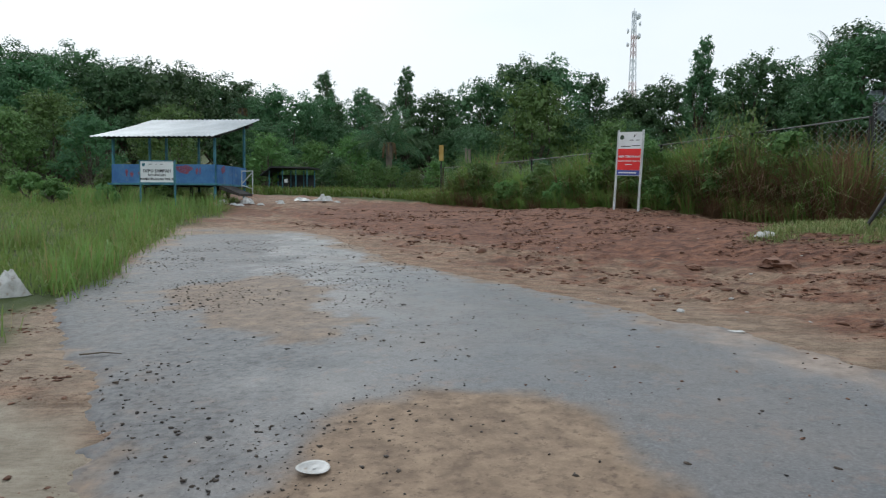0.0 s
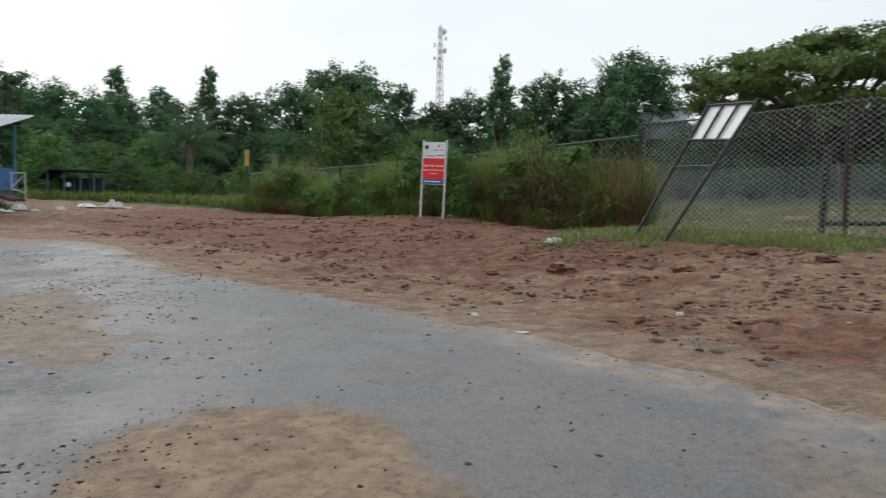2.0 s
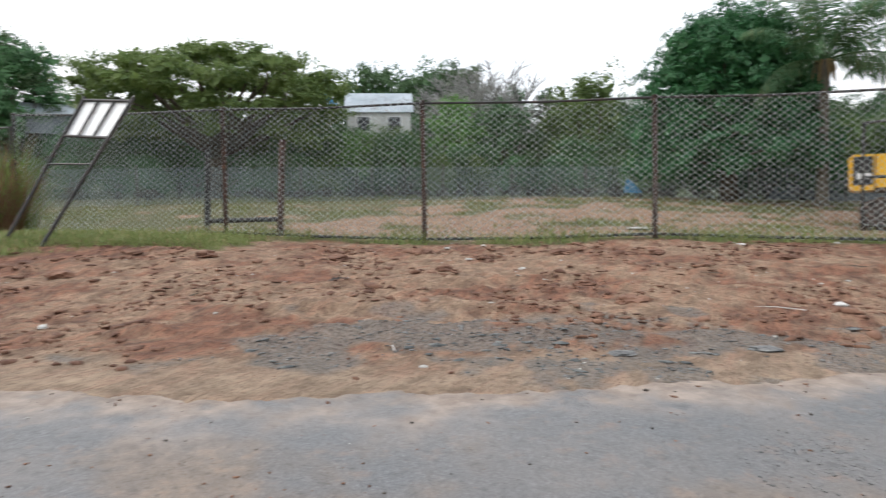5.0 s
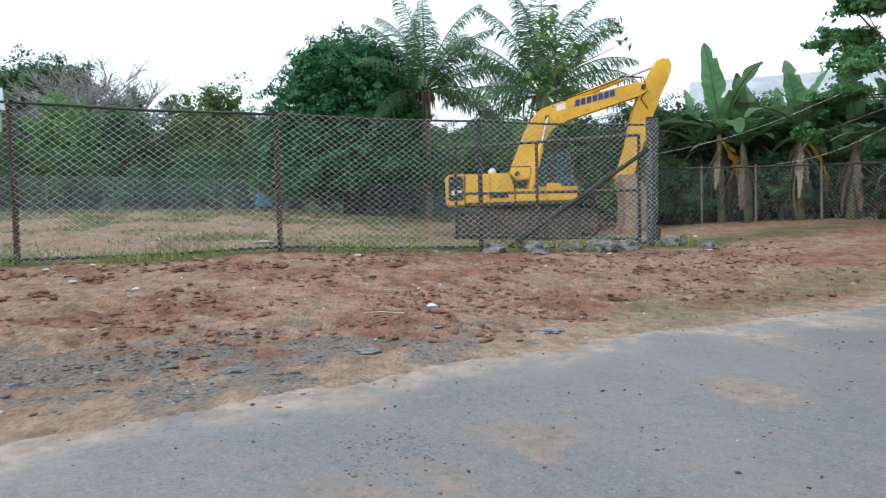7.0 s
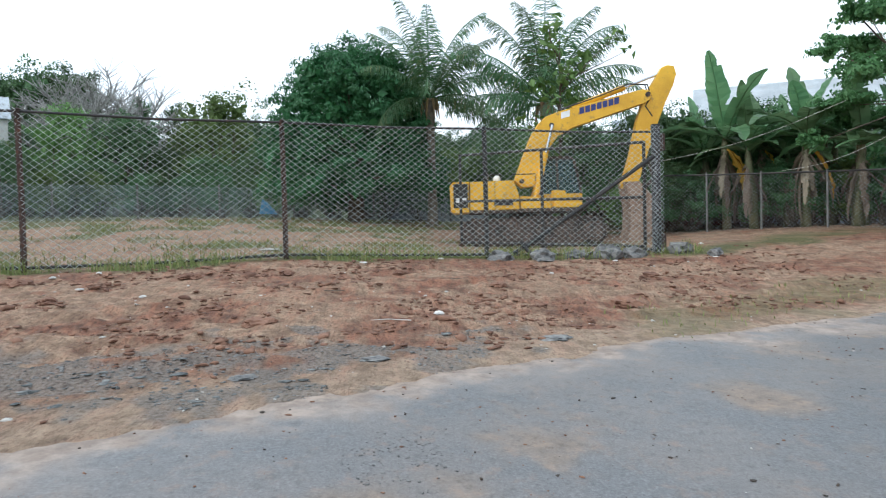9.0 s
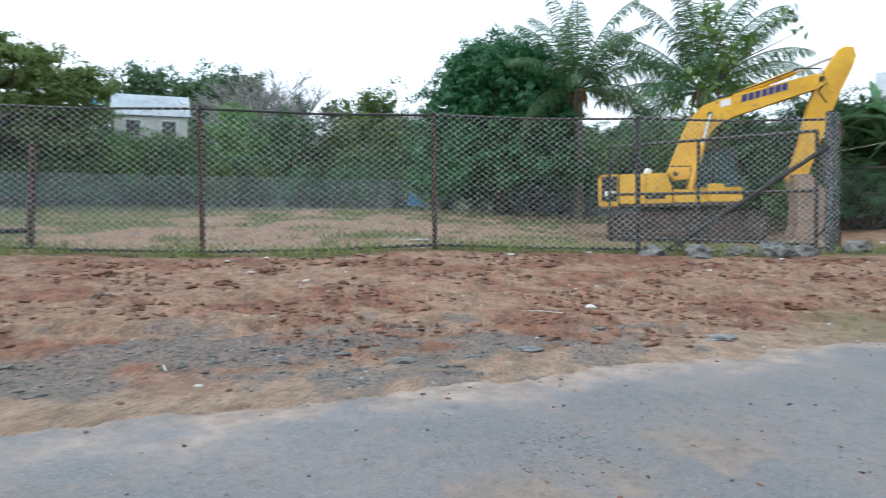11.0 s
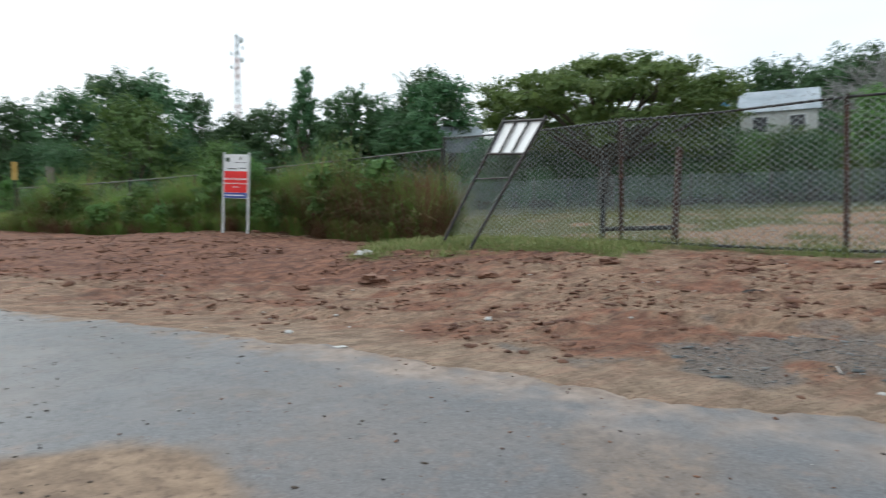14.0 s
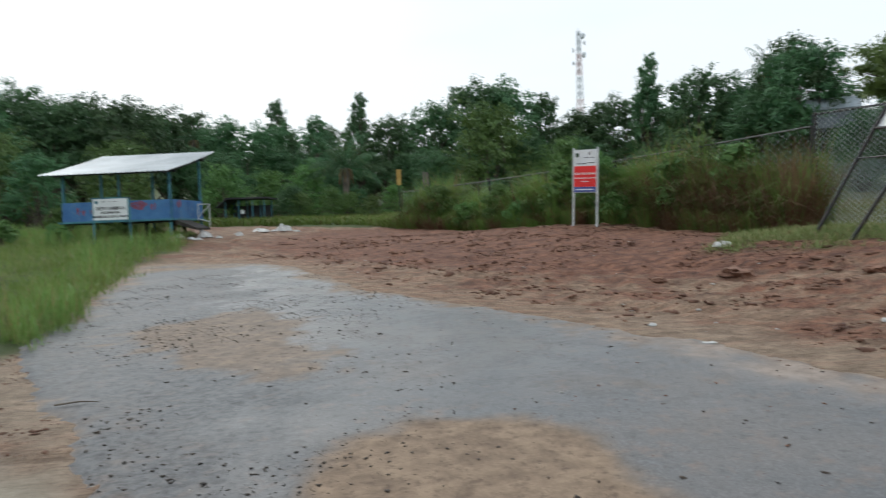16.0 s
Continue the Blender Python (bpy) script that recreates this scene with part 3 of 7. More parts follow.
def wire_net(a, b, low, high, cell_w, cell_h, r, sag=0.0, seed=0):
    """Chain-link net between two plan points: zigzag wires that hook into one another. low and high give the edges' heights along 0..1."""
    a, b = np.array(a, float), np.array(b, float)
    length = np.hypot(*(b - a))
    d = (b - a) / length
    nrm = np.array([-d[1], d[0]])
    cols = max(2, int(round(length / cell_w * 2)))
    rows = max(2, int(round((high(0.5) - low(0.5)) / (cell_h / 2))))
    k = np.arange(rows + 1)
    ring = np.array([(d[0] * math.cos(q) * r + nrm[0] * math.sin(q) * r, d[1] * math.cos(q) * r + nrm[1] * math.sin(q) * r, 0.0) for q in (0.5, 2.6, 4.7)])
    verts, faces = [], []
    n = 0
    for i in range(cols):
        lo, hi = low((i + 0.5) / cols), high((i + 0.5) / cols)
        s = length * (i + (k + i) % 2) / cols                  # neighbours meet at every second turn
        z = lo + (hi - lo) * k / rows
        bulge = sag * np.sin(np.pi * k / rows) * np.sin(np.pi * s / length * 2 + seed)
        out_of = bulge + np.where((k + i) % 2 == 0, r * 0.8, -r * 0.8)
        ctr = np.stack([a[0] + d[0] * s + nrm[0] * out_of, a[1] + d[1] * s + nrm[1] * out_of, z], 1)
        vs = (ctr[:, None, :] + ring[None]).reshape(-1, 3)
        verts.append(vs)
        q = n + np.arange(rows) * 3
        for m in range(3):
            faces.append(np.stack([q + m, q + (m + 1) % 3, q + 3 + (m + 1) % 3, q + 3 + m], 1))
        n += len(vs)
    return np.concatenate(verts), np.concatenate(faces)


def net_part(name, parent, material, a, b, low, high, cell_w=0.175, cell_h=0.125, r=0.0075, sag=0.03, seed=0, label=""):
    v, f = wire_net(a, b, low, high, cell_w, cell_h, r, sag, seed)
    return part(name, array_mesh(name, v, f, material), material, parent, label)


tall_fence = thing("chain_link_fence", "tall rusty chain-link fence beside the cleared lot", "fence")
POST_Y = (17.2, 11.85, 7.33, 2.70, -1.63, -6.0)
POST_TOP = (4.02, 3.92, 3.86, 3.76, 3.72, 3.74)
FOOT = [on_ground(fence_x(y), y) for y in POST_Y]
for i, (y, top) in enumerate(zip(POST_Y, POST_TOP)):
    x = fence_x(y)
    if i < 5:
        g = Geo().tube([(x, y, FOOT[i] - 0.3), (x + 0.01, y, 2.2), (x + 0.015 * (i % 2), y + 0.01, top)], 0.055 if i else 0.05, 10)
        g.tube([(x, y, top), (x, y, top + 0.03)], [0.062, 0.03], 10)
        part("post", g, RUST if i in (1, 2, 3) else DARK_STEEL, tall_fence, "rust-red round steel post" if i in (1, 2, 3) else "")
    if i:
        x0, y0 = fence_x(POST_Y[i - 1]), POST_Y[i - 1]
        lo = lambda s, i=i: FOOT[i - 1] * (1 - s) + FOOT[i] * s + 0.04
        hi = lambda s, i=i: POST_TOP[i - 1] * (1 - s) + POST_TOP[i] * s + (0.05 if i in (1, 2, 4, 5) else -0.06) - 0.10 * math.sin(math.pi * s)
        net_part("wire_mesh", tall_fence, GALV, (x0 - 0.05, y0), (x - 0.05, y), lo, hi, seed=i)
        part("top_rail", Geo().tube([(x0, y0, POST_TOP[i - 1] - 0.03), ((x0 + x) / 2, (y0 + y) / 2, (POST_TOP[i - 1] + top) / 2 - 0.07), (x, y, top - 0.03)], 0.026, 8), DARK_STEEL, tall_fence)
        part("bottom_rail", Geo().tube([(x0, y0, FOOT[i - 1] + 0.09), ((x0 + x) / 2, (y0 + y) / 2, on_ground((x0 + x) / 2, (y0 + y) / 2) + 0.07), (x, y, FOOT[i] + 0.09)], 0.03, 8), DARK_STEEL, tall_fence)
# the gate end post: a doubled steel box wrapped in wire net, with a diagonal stay
ex, ey = fence_x(-6.0), -6.0
part("end_post", Geo().box((ex, ey, 2.2), (0.14, 0.20, 3.4)), DARK_STEEL, tall_fence, "thick dark gate post wrapped in wire net")
v, f = wire_net((ex - 0.10, ey - 0.16), (ex - 0.10, ey + 0.16), lambda s: FOOT[5], lambda s: 3.86, 0.10, 0.11, 0.005)
part("post_net", array_mesh("post_net", v, f, GALV), GALV, tall_fence)
for hz, hh in ((3.45, 0.42), (1.0, 0.36)):
    part("hinge_block", Geo().box((ex + 0.02, ey - 0.17, hz), (0.12, 0.12, hh)), RUST, tall_fence)
part("brace", Geo().tube([(16.42, -2.1, on_ground(16.42, -2.1) + 0.02), (16.62, -2.6, 0.98), (17.52, -5.92, 3.10)], 0.055, 8), DARK_STEEL, tall_fence)
part("brace_foot", Geo().tube([(16.40, -2.75, on_ground(16.4, -2.75)), (16.62, -2.45, 1.08)], 0.05, 8), DARK_STEEL, tall_fence)

gate = thing("gate_leaf", "open dark tubular steel gate leaf with mid rail", "gate")
GA, GB = Vector((17.75, -5.75, 0)), Vector((22.3, -1.34, 0))


def on_leaf(s, z):
    p = GA.lerp(GB, s)
    return (p.x, p.y, z)


for s, top in ((0.0, 3.50), (0.5, 3.56), (1.0, 3.74)):
    part("stile", Geo().tube([on_leaf(s, on_ground(*on_leaf(s, 0)[:2]) + 0.10), on_leaf(s, top)], 0.045, 8), DARK_STEEL, gate)
for z0, z1 in ((3.48, 3.72), (2.10, 2.27), (0.86, 0.98)):
    part("rail", Geo().tube([on_leaf(0, z0), on_leaf(1, z1)], 0.04, 8), DARK_STEEL, gate)
part("gate_wheel", Geo().tube([(22.36, -1.38, on_ground(22.3, -1.34) + 0.07), (22.26, -1.30, on_ground(22.3, -1.34) + 0.07)], 0.075, 14), RUST, gate)

# the steel frame that leans behind the fence
goal = thing("leaning_steel_frame", "dark H-shaped steel frame leaning behind the fence", "steel frame")
part("upright", Geo().box((0, 0, 0), (0.16, 0.12, 2.5), look((12.95, 13.15, 1.9), (13.03, 13.02, 6)).copy() @ pose(0, 0, 0)), DARK_STEEL, goal)
part("upright", Geo().box((0, 0, 0), (0.16, 0.12, 2.6), look((13.60, 11.35, 2.0), (13.80, 11.25, 6)).copy() @ pose(0, 0, 0)), RUST, goal, "rusty steel upright")
part("crossbar", Geo().tube([(12.90, 13.2, 1.33), (13.58, 11.4, 1.36)], 0.06, 8), DARK_STEEL, goal)

# the overgrown fence along the bank
bank_fence = thing("overgrown_fence", "old pipe-rail wire fence overgrown with tall grass", "fence")
C0, C1 = Vector((10.6, 17.3, 3.70)), Vector((0.0, 33.0, 3.16))
for k in range(7):
    s = k / 6
    p = C0.lerp(C1, s)
    p.z -= 0.12 * math.sin(math.pi * s)
    part("post", Geo().tube([(p.x, p.y, on_ground(p.x, p.y) - 0.3), (p.x, p.y, p.z + 0.02)], 0.04, 8), RUST if k > 4 else DARK_STEEL, bank_fence)
part("top_rail", Geo().tube([C0.lerp(C1, s / 12) - Vector((0, 0, 0.12 * math.sin(math.pi * s / 12))) for s in range(13)], 0.022, 8), GREY_PIPE, bank_fence, "dull grey top rail")
net_part("wire_mesh", bank_fence, GALV, (C0.x, C0.y), (C1.x, C1.y), lambda s: on_ground(*(C0.lerp(C1, s).xy)) + 0.1, lambda s: C0.lerp(C1, s).z - 0.12 * math.sin(math.pi * s) - 0.02, 0.22, 0.16, 0.003)

marker = thing("marker_post", "weathered pole with a yellow marker board", "post")
part("pole", Geo().tube([(-0.11, 34.0, on_ground(-0.11, 34.0) - 0.2), (-0.11, 34.0, 4.3)], 0.035, 8), DARK_STEEL, marker)
YELLOW_BOARD = plain("faded_yellow_paint", (0.42, 0.27, 0.06), (0.52, 0.36, 0.10), 0.6, 0, 2, 40, 0.1)
part("board", Geo().box((-0.11, 33.95, 3.94), (0.22, 0.03, 0.76)), YELLOW_BOARD, marker, "faded yellow marker board")
stake = thing("boundary_post", "grey weathered timber boundary post", "post")
OLD_WOOD = plain("grey_old_timber", (0.13, 0.115, 0.095), (0.27, 0.24, 0.20), 0.85, 0, 3, 50, 0.5)
part("pole", Geo().box((1.15, 30.9, (on_ground(1.15, 30.9) + 3.9) / 2), (0.13, 0.12, 3.9 - on_ground(1.15, 30.9))), OLD_WOOD, stake)
part("cap", Geo().box((1.0, 30.9, 3.55), (0.10, 0.10, 0.75)), OLD_WOOD, stake)

# ---- the red and white warning sign ----
warn = thing("warning_sign", "red and white warning sign on two pale posts", "sign", pose(5.42, 20.45, on_ground(5.42, 20.45), 0, 2.5, -42))
base = warn.matrix_basis.translation.z
for sx in (-0.395, 0.385):
    part("post", Geo().tube([(sx, 0, -0.35), (sx, 0, 3.66 - base)], 0.035, 10), PALE_PIPE, warn)
PW, TOPZ = 0.73, 3.60 - base
part("panel", Geo().box((0, -0.02, TOPZ - 0.64), (PW, 0.03, 1.28)), WHITE_PAINT, warn, "white sheet-metal panel")
part("red_field", Geo().box((0, -0.040, TOPZ - 0.80), (PW - 0.01, 0.006, 0.62), ch=0.0), RED_PAINT, warn)
part("blue_strip", Geo().box((0, -0.040, TOPZ - 1.19), (PW - 0.01, 0.006, 0.15), ch=0.0), BLUE_FILM, warn)
lettering("AREA TERLARANG", 0.084, pose(0, -0.0445, TOPZ - 0.72), WHITE_INK, "lettering", warn)
lettering("DILARANG MASUK TANPA IZIN", 0.054, pose(0, -0.0445, TOPZ - 0.85), WHITE_INK, "lettering", warn)
part("text_bar", Geo().box((0, -0.0445, TOPZ - 0.95), (0.22, 0.003, 0.018), ch=0), WHITE_INK, warn)
part("text_bar", Geo().box((-0.02, -0.0445, TOPZ - 1.19), (0.56, 0.003, 0.035), ch=0), WHITE_INK, warn)
EMBLEM = plain("green_emblem", (0.03, 0.06, 0.03), (0.06, 0.10, 0.04), 0.5, 0, 4, 40, 0.05)
part("emblem", Geo().plate([(0.07 * math.cos(a), 0.075 * math.sin(a)) for a in [math.pi * (0.5 + k / 3) for k in range(6)]], 0.006, pose(-0.26, -0.040, TOPZ - 0.16)), EMBLEM, warn, "dark green emblem")
part("mark", Geo().box((0.13, -0.0385, TOPZ - 0.12), (0.035, 0.004, 0.07), ch=0), INK, warn)
for bx, bz, bw in ((0.05, 0.24, 0.14), (0.24, 0.24, 0.10), (-0.12, 0.42, 0.30), (0.20, 0.40, 0.24)):
    part("text_bar", Geo().box((bx, -0.0385, TOPZ - bz), (bw, 0.004, 0.022), ch=0), INK, warn)

# ---- the leaning board, seen from behind ----
board = thing("leaning_billboard", "white billboard seen from behind, leaning on dark steel legs", "billboard")
L0, L1 = Vector((7.52, 12.36, on_ground(7.52, 12.36) - 0.1)), Vector((7.44, 11.23, on_ground(7.44, 11.23) - 0.1))
T0, T1 = Vector((8.64, 11.61, 3.60)), Vector((8.66, 10.33, 3.47))
for p, q in ((L0, T0), (L1, T1)):
    part("leg", Geo().tube([p, q + (q - p) * 0.02], 0.034, 8), DARK_STEEL, board)
part("tie_bar", Geo().tube([L0.lerp(T0, 0.55), L1.lerp(T1, 0.57)], 0.018, 6), DARK_STEEL, board)
for s in (0.745, 0.995):
    part("frame_bar", Geo().tube([L0.lerp(T0, s) + (L0.lerp(T0, s) - L1.lerp(T1, s)) * 0.02, L1.lerp(T1, s) + (L1.lerp(T1, s) - L0.lerp(T0, s)) * 0.02], 0.026, 8), DARK_STEEL, board)
for w in (0.33, 0.66):
    part("frame_bar", Geo().tube([L0.lerp(T0, 0.745).lerp(L1.lerp(T1, 0.745), w), L0.lerp(T0, 0.995).lerp(L1.lerp(T1, 0.995), w)], 0.024, 8), DARK_STEEL, board)
away = (T1 - T0).cross(T0 - L0).normalized()
away = away if away.dot(Vector((8, 11, 2))) > 0 else -away
c00, c10, c11, c01 = L0.lerp(T0, 0.75), L1.lerp(T1, 0.75), L1.lerp(T1, 0.99), L0.lerp(T0, 0.99)
quad = [p + away * h for h in (0.03, 0.045) for p in (c00, c10, c11, c01)]
part("panel", Geo().add(quad, [(0, 1, 2, 3), (7, 6, 5, 4), (0, 4, 5, 1), (1, 5, 6, 2), (2, 6, 7, 3), (3, 7, 4, 0)]), WHITE_PAINT, board, "pale sheet-metal panel")

# ---- plants ----


def leaf_cards(centres, normals, size, aspect=0.55, droop=0.25, seed=0, jitter=0.8):
    """Small folded leaves: two triangles hinged along the midrib. centres (n,3), normals (n,3)."""
    local = np.random.default_rng(seed)
    n = len(centres)
    nrm = normals + local.normal(0, jitter, (n, 3))
    nrm /= np.linalg.norm(nrm, axis=1, keepdims=True) + 1e-9
    along = local.normal(0, 1, (n, 3)) + np.array([0, 0, -droop * 3])
    along -= nrm * np.sum(along * nrm, 1, keepdims=True)
    along /= np.linalg.norm(along, axis=1, keepdims=True) + 1e-9
    side = np.cross(nrm, along)
    s = size * local.uniform(0.6, 1.35, (n, 1))
    tip = centres + along * s * 0.5 - nrm * s * 0.06
    root = centres - along * s * 0.5
    lift = nrm * s * 0.10
    l, r = centres + side * s * aspect * 0.5 + lift, centres - side * s * aspect * 0.5 + lift
    v = np.stack([root, r, tip, l], 1).reshape(-1, 3)
    f = np.arange(n)[:, None] * 4
    f = np.concatenate([f + np.array([[0, 1, 2]]), f + np.array([[0, 2, 3]])], 1).reshape(-1, 3)
    return v, f


def crown_points(blobs, n, seed, shell=0.55, tufts=13):
    """Points and outward directions on small leaf tufts that cover a set of clumps (x, y, z, rx, rz)."""
    local = np.random.default_rng(seed)
    blobs = np.array(blobs, float)
    own = np.repeat(np.arange(len(blobs)), tufts)
    d = local.normal(0, 1, (len(own), 3))
    d /= np.linalg.norm(d, axis=1, keepdims=True)
    d[:, 2] = np.where(d[:, 2] < -0.35, -d[:, 2] * 0.6, d[:, 2])
    b = blobs[own]
    rad = local.uniform(shell, 0.98, (len(own), 1))
    centre = b[:, :3] + d * rad * b[:, [3, 3, 4]]
    size = b[:, 3] * local.uniform(0.20, 0.42, len(own))
    pick = local.choice(len(own), n, p=size ** 2 / np.sum(size ** 2))
    e = local.normal(0, 1, (n, 3))
    e /= np.linalg.norm(e, axis=1, keepdims=True)
    e[:, 2] = np.where(e[:, 2] < -0.5, -e[:, 2] * 0.5, e[:, 2])
    q = size[pick, None] * local.random((n, 1)) ** 0.45
    flat = np.sqrt(b[pick, 4] / b[pick, 3])[:, None]
    c = centre[pick] + e * q * np.concatenate([np.ones((n, 2)), flat], 1)
    return c, e * 0.75 + d[pick] * 0.45 + np.array([0, 0, 0.25])


def limb(g, a, b, r0, r1, bend=0.2, n=6, seed=0):
    local = random.Random(seed)
    a, b = Vector(a), Vector(b)
    off = Vector((local.uniform(-1, 1), local.uniform(-1, 1), local.uniform(-0.2, 0.6))) * bend * (b - a).length * 0.4
    pts = [a.lerp(b, s) + off * math.sin(math.pi * s) for s in (0, 0.25, 0.5, 0.75, 1)]
    g.tube(pts, [r0 + (r1 - r0) * s for s in (0, 0.25, 0.5, 0.75, 1)], n)


def crown_core(blobs, size, seed, per=52):
    """The dense shaded inside of every clump: larger leaf sprays close to its middle."""
    local = np.random.default_rng(seed + 900)
    b = np.repeat(np.array(blobs, float), per, axis=0)
    d = local.normal(0, 1, (len(b), 3))
    d /= np.linalg.norm(d, axis=1, keepdims=True)
    c = b[:, :3] + d * local.uniform(0.05, 0.58, (len(b), 1)) * b[:, [3, 3, 4]]
    return leaf_cards(c, d, size * 2.2, 0.8, 0.1, seed + 901, 0.9)


def make_tree(name, label, height, radius, leaves, leaf_size, material, seed, trunk=0.35, clumps=11, flat=0.75, bark=None, group="", jitter=0.5, top=1.0, category="tree"):
    """Tapered trunk, limbs to every clump, and a crown of many small leaves. Stands at the origin."""
    local = random.Random(seed)
    t = thing(name, label, category, group=group)
    base_r = max(0.07, height * 0.022)
    fork = height * trunk
    g = Geo()
    g.tube([(0, 0, -0.4), (0, 0, 0.2), (0.04 * height * local.uniform(-1, 1), 0.02 * height, fork * 0.6), (0, 0, fork), (0.1, 0, height * 0.75)],
           [base_r * 1.5, base_r * 1.1, base_r * 0.9, base_r * 0.75, base_r * 0.2], 9)
    blobs = []
    for k in range(clumps):
        a = k * 2.39996 + local.uniform(-0.4, 0.4)
        q = (k + 0.5) / clumps
        rr = radius * (0.70 * math.sqrt(1 - q * 0.85)) * local.uniform(0.7, 1.1)
        z = fork + (height - fork) * (0.22 + 0.66 * q ** top)
        br = radius * local.uniform(0.34, 0.52)
        blobs.append((rr * math.cos(a), rr * math.sin(a), z, br, br * flat))
        limb(g, (0, 0, fork * local.uniform(0.75, 1.1)), (rr * 0.9 * math.cos(a), rr * 0.9 * math.sin(a), z), base_r * 0.5, base_r * 0.1, 0.3, 6, seed + k)
    blobs.append((0, 0, height - radius * 0.36, radius * 0.42, radius * 0.38))
    part("trunk", g, bark or BARK, t, smooth=True)
    c, d = crown_points(blobs, leaves, seed)
    v, f = leaf_cards(c, d, leaf_size, seed=seed, jitter=jitter)
    cv, cf = crown_core(blobs, leaf_size, seed)
    v, f = np.concatenate([v, cv]), np.concatenate([f, cf + len(v)])
    part("crown", array_mesh("crown", v, f, material), material, t)
    return t


def make_palm(name, label, height, frond_len, fronds, seed, lean=0.06, leaflets=46, group=""):
    local = random.Random(seed)
    t = thing(name, label, "palm tree", group=group)
    tilt = Vector((lean * height, lean * 0.5 * height, 0))
    pts = [tilt * (s * s) + Vector((0, 0, height * s - 0.4 * (s == 0))) for s in (0, 0.1, 0.25, 0.5, 0.75, 1.0)]
    part("trunk", Geo().tube(pts, [0.30, 0.23, 0.20, 0.18, 0.19, 0.24], 10), PALM_BARK, t, smooth=True)
    head = tilt + Vector((0, 0, height))
    dead = Geo()
    for k in range(30):
        a, low = k * 0.9, local.uniform(0.4, 1.0)
        dead.tube([head + Vector((0, 0, -0.1)), head + Vector((0.30 * math.cos(a), 0.30 * math.sin(a), -0.05)), head + Vector((0.42 * math.cos(a), 0.42 * math.sin(a), -low))], [0.08, 0.07, 0.02], 5)
    part("fruit_stalks", dead, DRY_GRASS, t, "dry brown husks and stalks under the crown")
    for k in range(fronds):
        a = k * 2.39996 + local.uniform(-0.2, 0.2)
        rise = 1.50 - 1.75 * (k / fronds) ** 0.9 + local.uniform(-0.08, 0.08)
        length = frond_len * local.uniform(0.88, 1.08)
        out_dir = Vector((math.cos(a), math.sin(a), 0))
        spine = []
        p, ang = head.copy(), rise
        for q in range(13):
            spine.append(p.copy())
            p = p + (out_dir * math.cos(ang) + Vector((0, 0, 1)) * math.sin(ang)) * length / 12
            ang -= (0.014 + 0.017 * q) * (0.75 if rise > 0.8 else 0.95)
        g = Geo().tube(spine, [0.035 * (1 - q / 13) + 0.008 for q in range(13)], 5)
        side = out_dir.cross(Vector((0, 0, 1)))
        hang = 0.6 if rise > 0.8 else 1.3
        for j in range(leaflets):
            s = 0.14 + 0.86 * j / leaflets
            i = min(11, int(s * 12))
            o = spine[i].lerp(spine[i + 1], s * 12 - i)
            d = (spine[i + 1] - spine[i]).normalized()
            ll = length * 0.235 * math.sin(math.pi * (0.20 + 0.74 * s)) * local.uniform(0.75, 1.1) + 0.10
            for sgn in (-1, 1):
                w = (side * sgn * 0.75 + d * 0.75 + Vector((0, 0, -0.35 - hang * local.random())) + d * 0.5 * (local.random() - 0.5)).normalized()
                mid = o + w * ll * 0.55
                end = mid + (w + Vector((0, 0, -0.9))).normalized() * ll * 0.45
                wd = d * 0.0120 * frond_len / 3.2
                g.add([o - wd * 0.6, o + wd * 0.6, mid + wd, mid - wd, end], [(0, 1, 2, 3), (3, 2, 4)])
        part("frond", g, LEAF_PALM, t)
    return t


def blades(points, heights, width, lean=0.45, seed=0, heading=None):
    """Grass blades: bent tapering strips. points (n,3)."""
    local = np.random.default_rng(seed)
    n = len(points)
    a = local.uniform(0, 2 * np.pi, n) if heading is None else heading
    d = np.stack([np.cos(a), np.sin(a), np.zeros(n)], 1)
    side = np.stack([-np.sin(a), np.cos(a), np.zeros(n)], 1)
    bend = (np.abs(local.normal(0, lean, n)) + 0.12)[:, None]
    h = heights[:, None]
    w = width * local.uniform(0.6, 1.3, (n, 1))
    up = np.array([[0, 0, 1.0]])
    b0, b1 = points - side * w * 0.5, points + side * w * 0.5
    m = points + up * h * 0.60 + d * h * bend * 0.35
    m0, m1 = m - side * w * 0.42, m + side * w * 0.42
    tip = points + up * h * (1.0 - 0.45 * np.minimum(bend, 1.3)) + d * h * bend * 0.95
    v = np.stack([b0, b1, m1, m0, tip], 1).reshape(-1, 3)
    k = np.arange(n)[:, None] * 5
    f = np.concatenate([k + np.array([[0, 1, 2]]), k + np.array([[0, 2, 3]]), k + np.array([[3, 2, 4]])], 1).reshape(-1, 3)
    return v, f


def scatter(n, box, keep, seed):
    """Random plan points in a box for which keep(x, y) is above a random level."""
    local = np.random.default_rng(seed)
    x, y = local.uniform(box[0], box[1], n), local.uniform(box[2], box[3], n)
    ok = keep(x, y) > local.random(n)
    x, y = x[ok], y[ok]
    return np.stack([x, y, ground_height(x, y)], 1)


def grass_stuff(name, label, pts, heights, width, material, lean, seed, heading=None):
    v, f = blades(pts, heights, width, lean, seed, heading)
    return tagged(new(name, array_mesh(name, v, f, material)), label, "grass", kind="stuff")



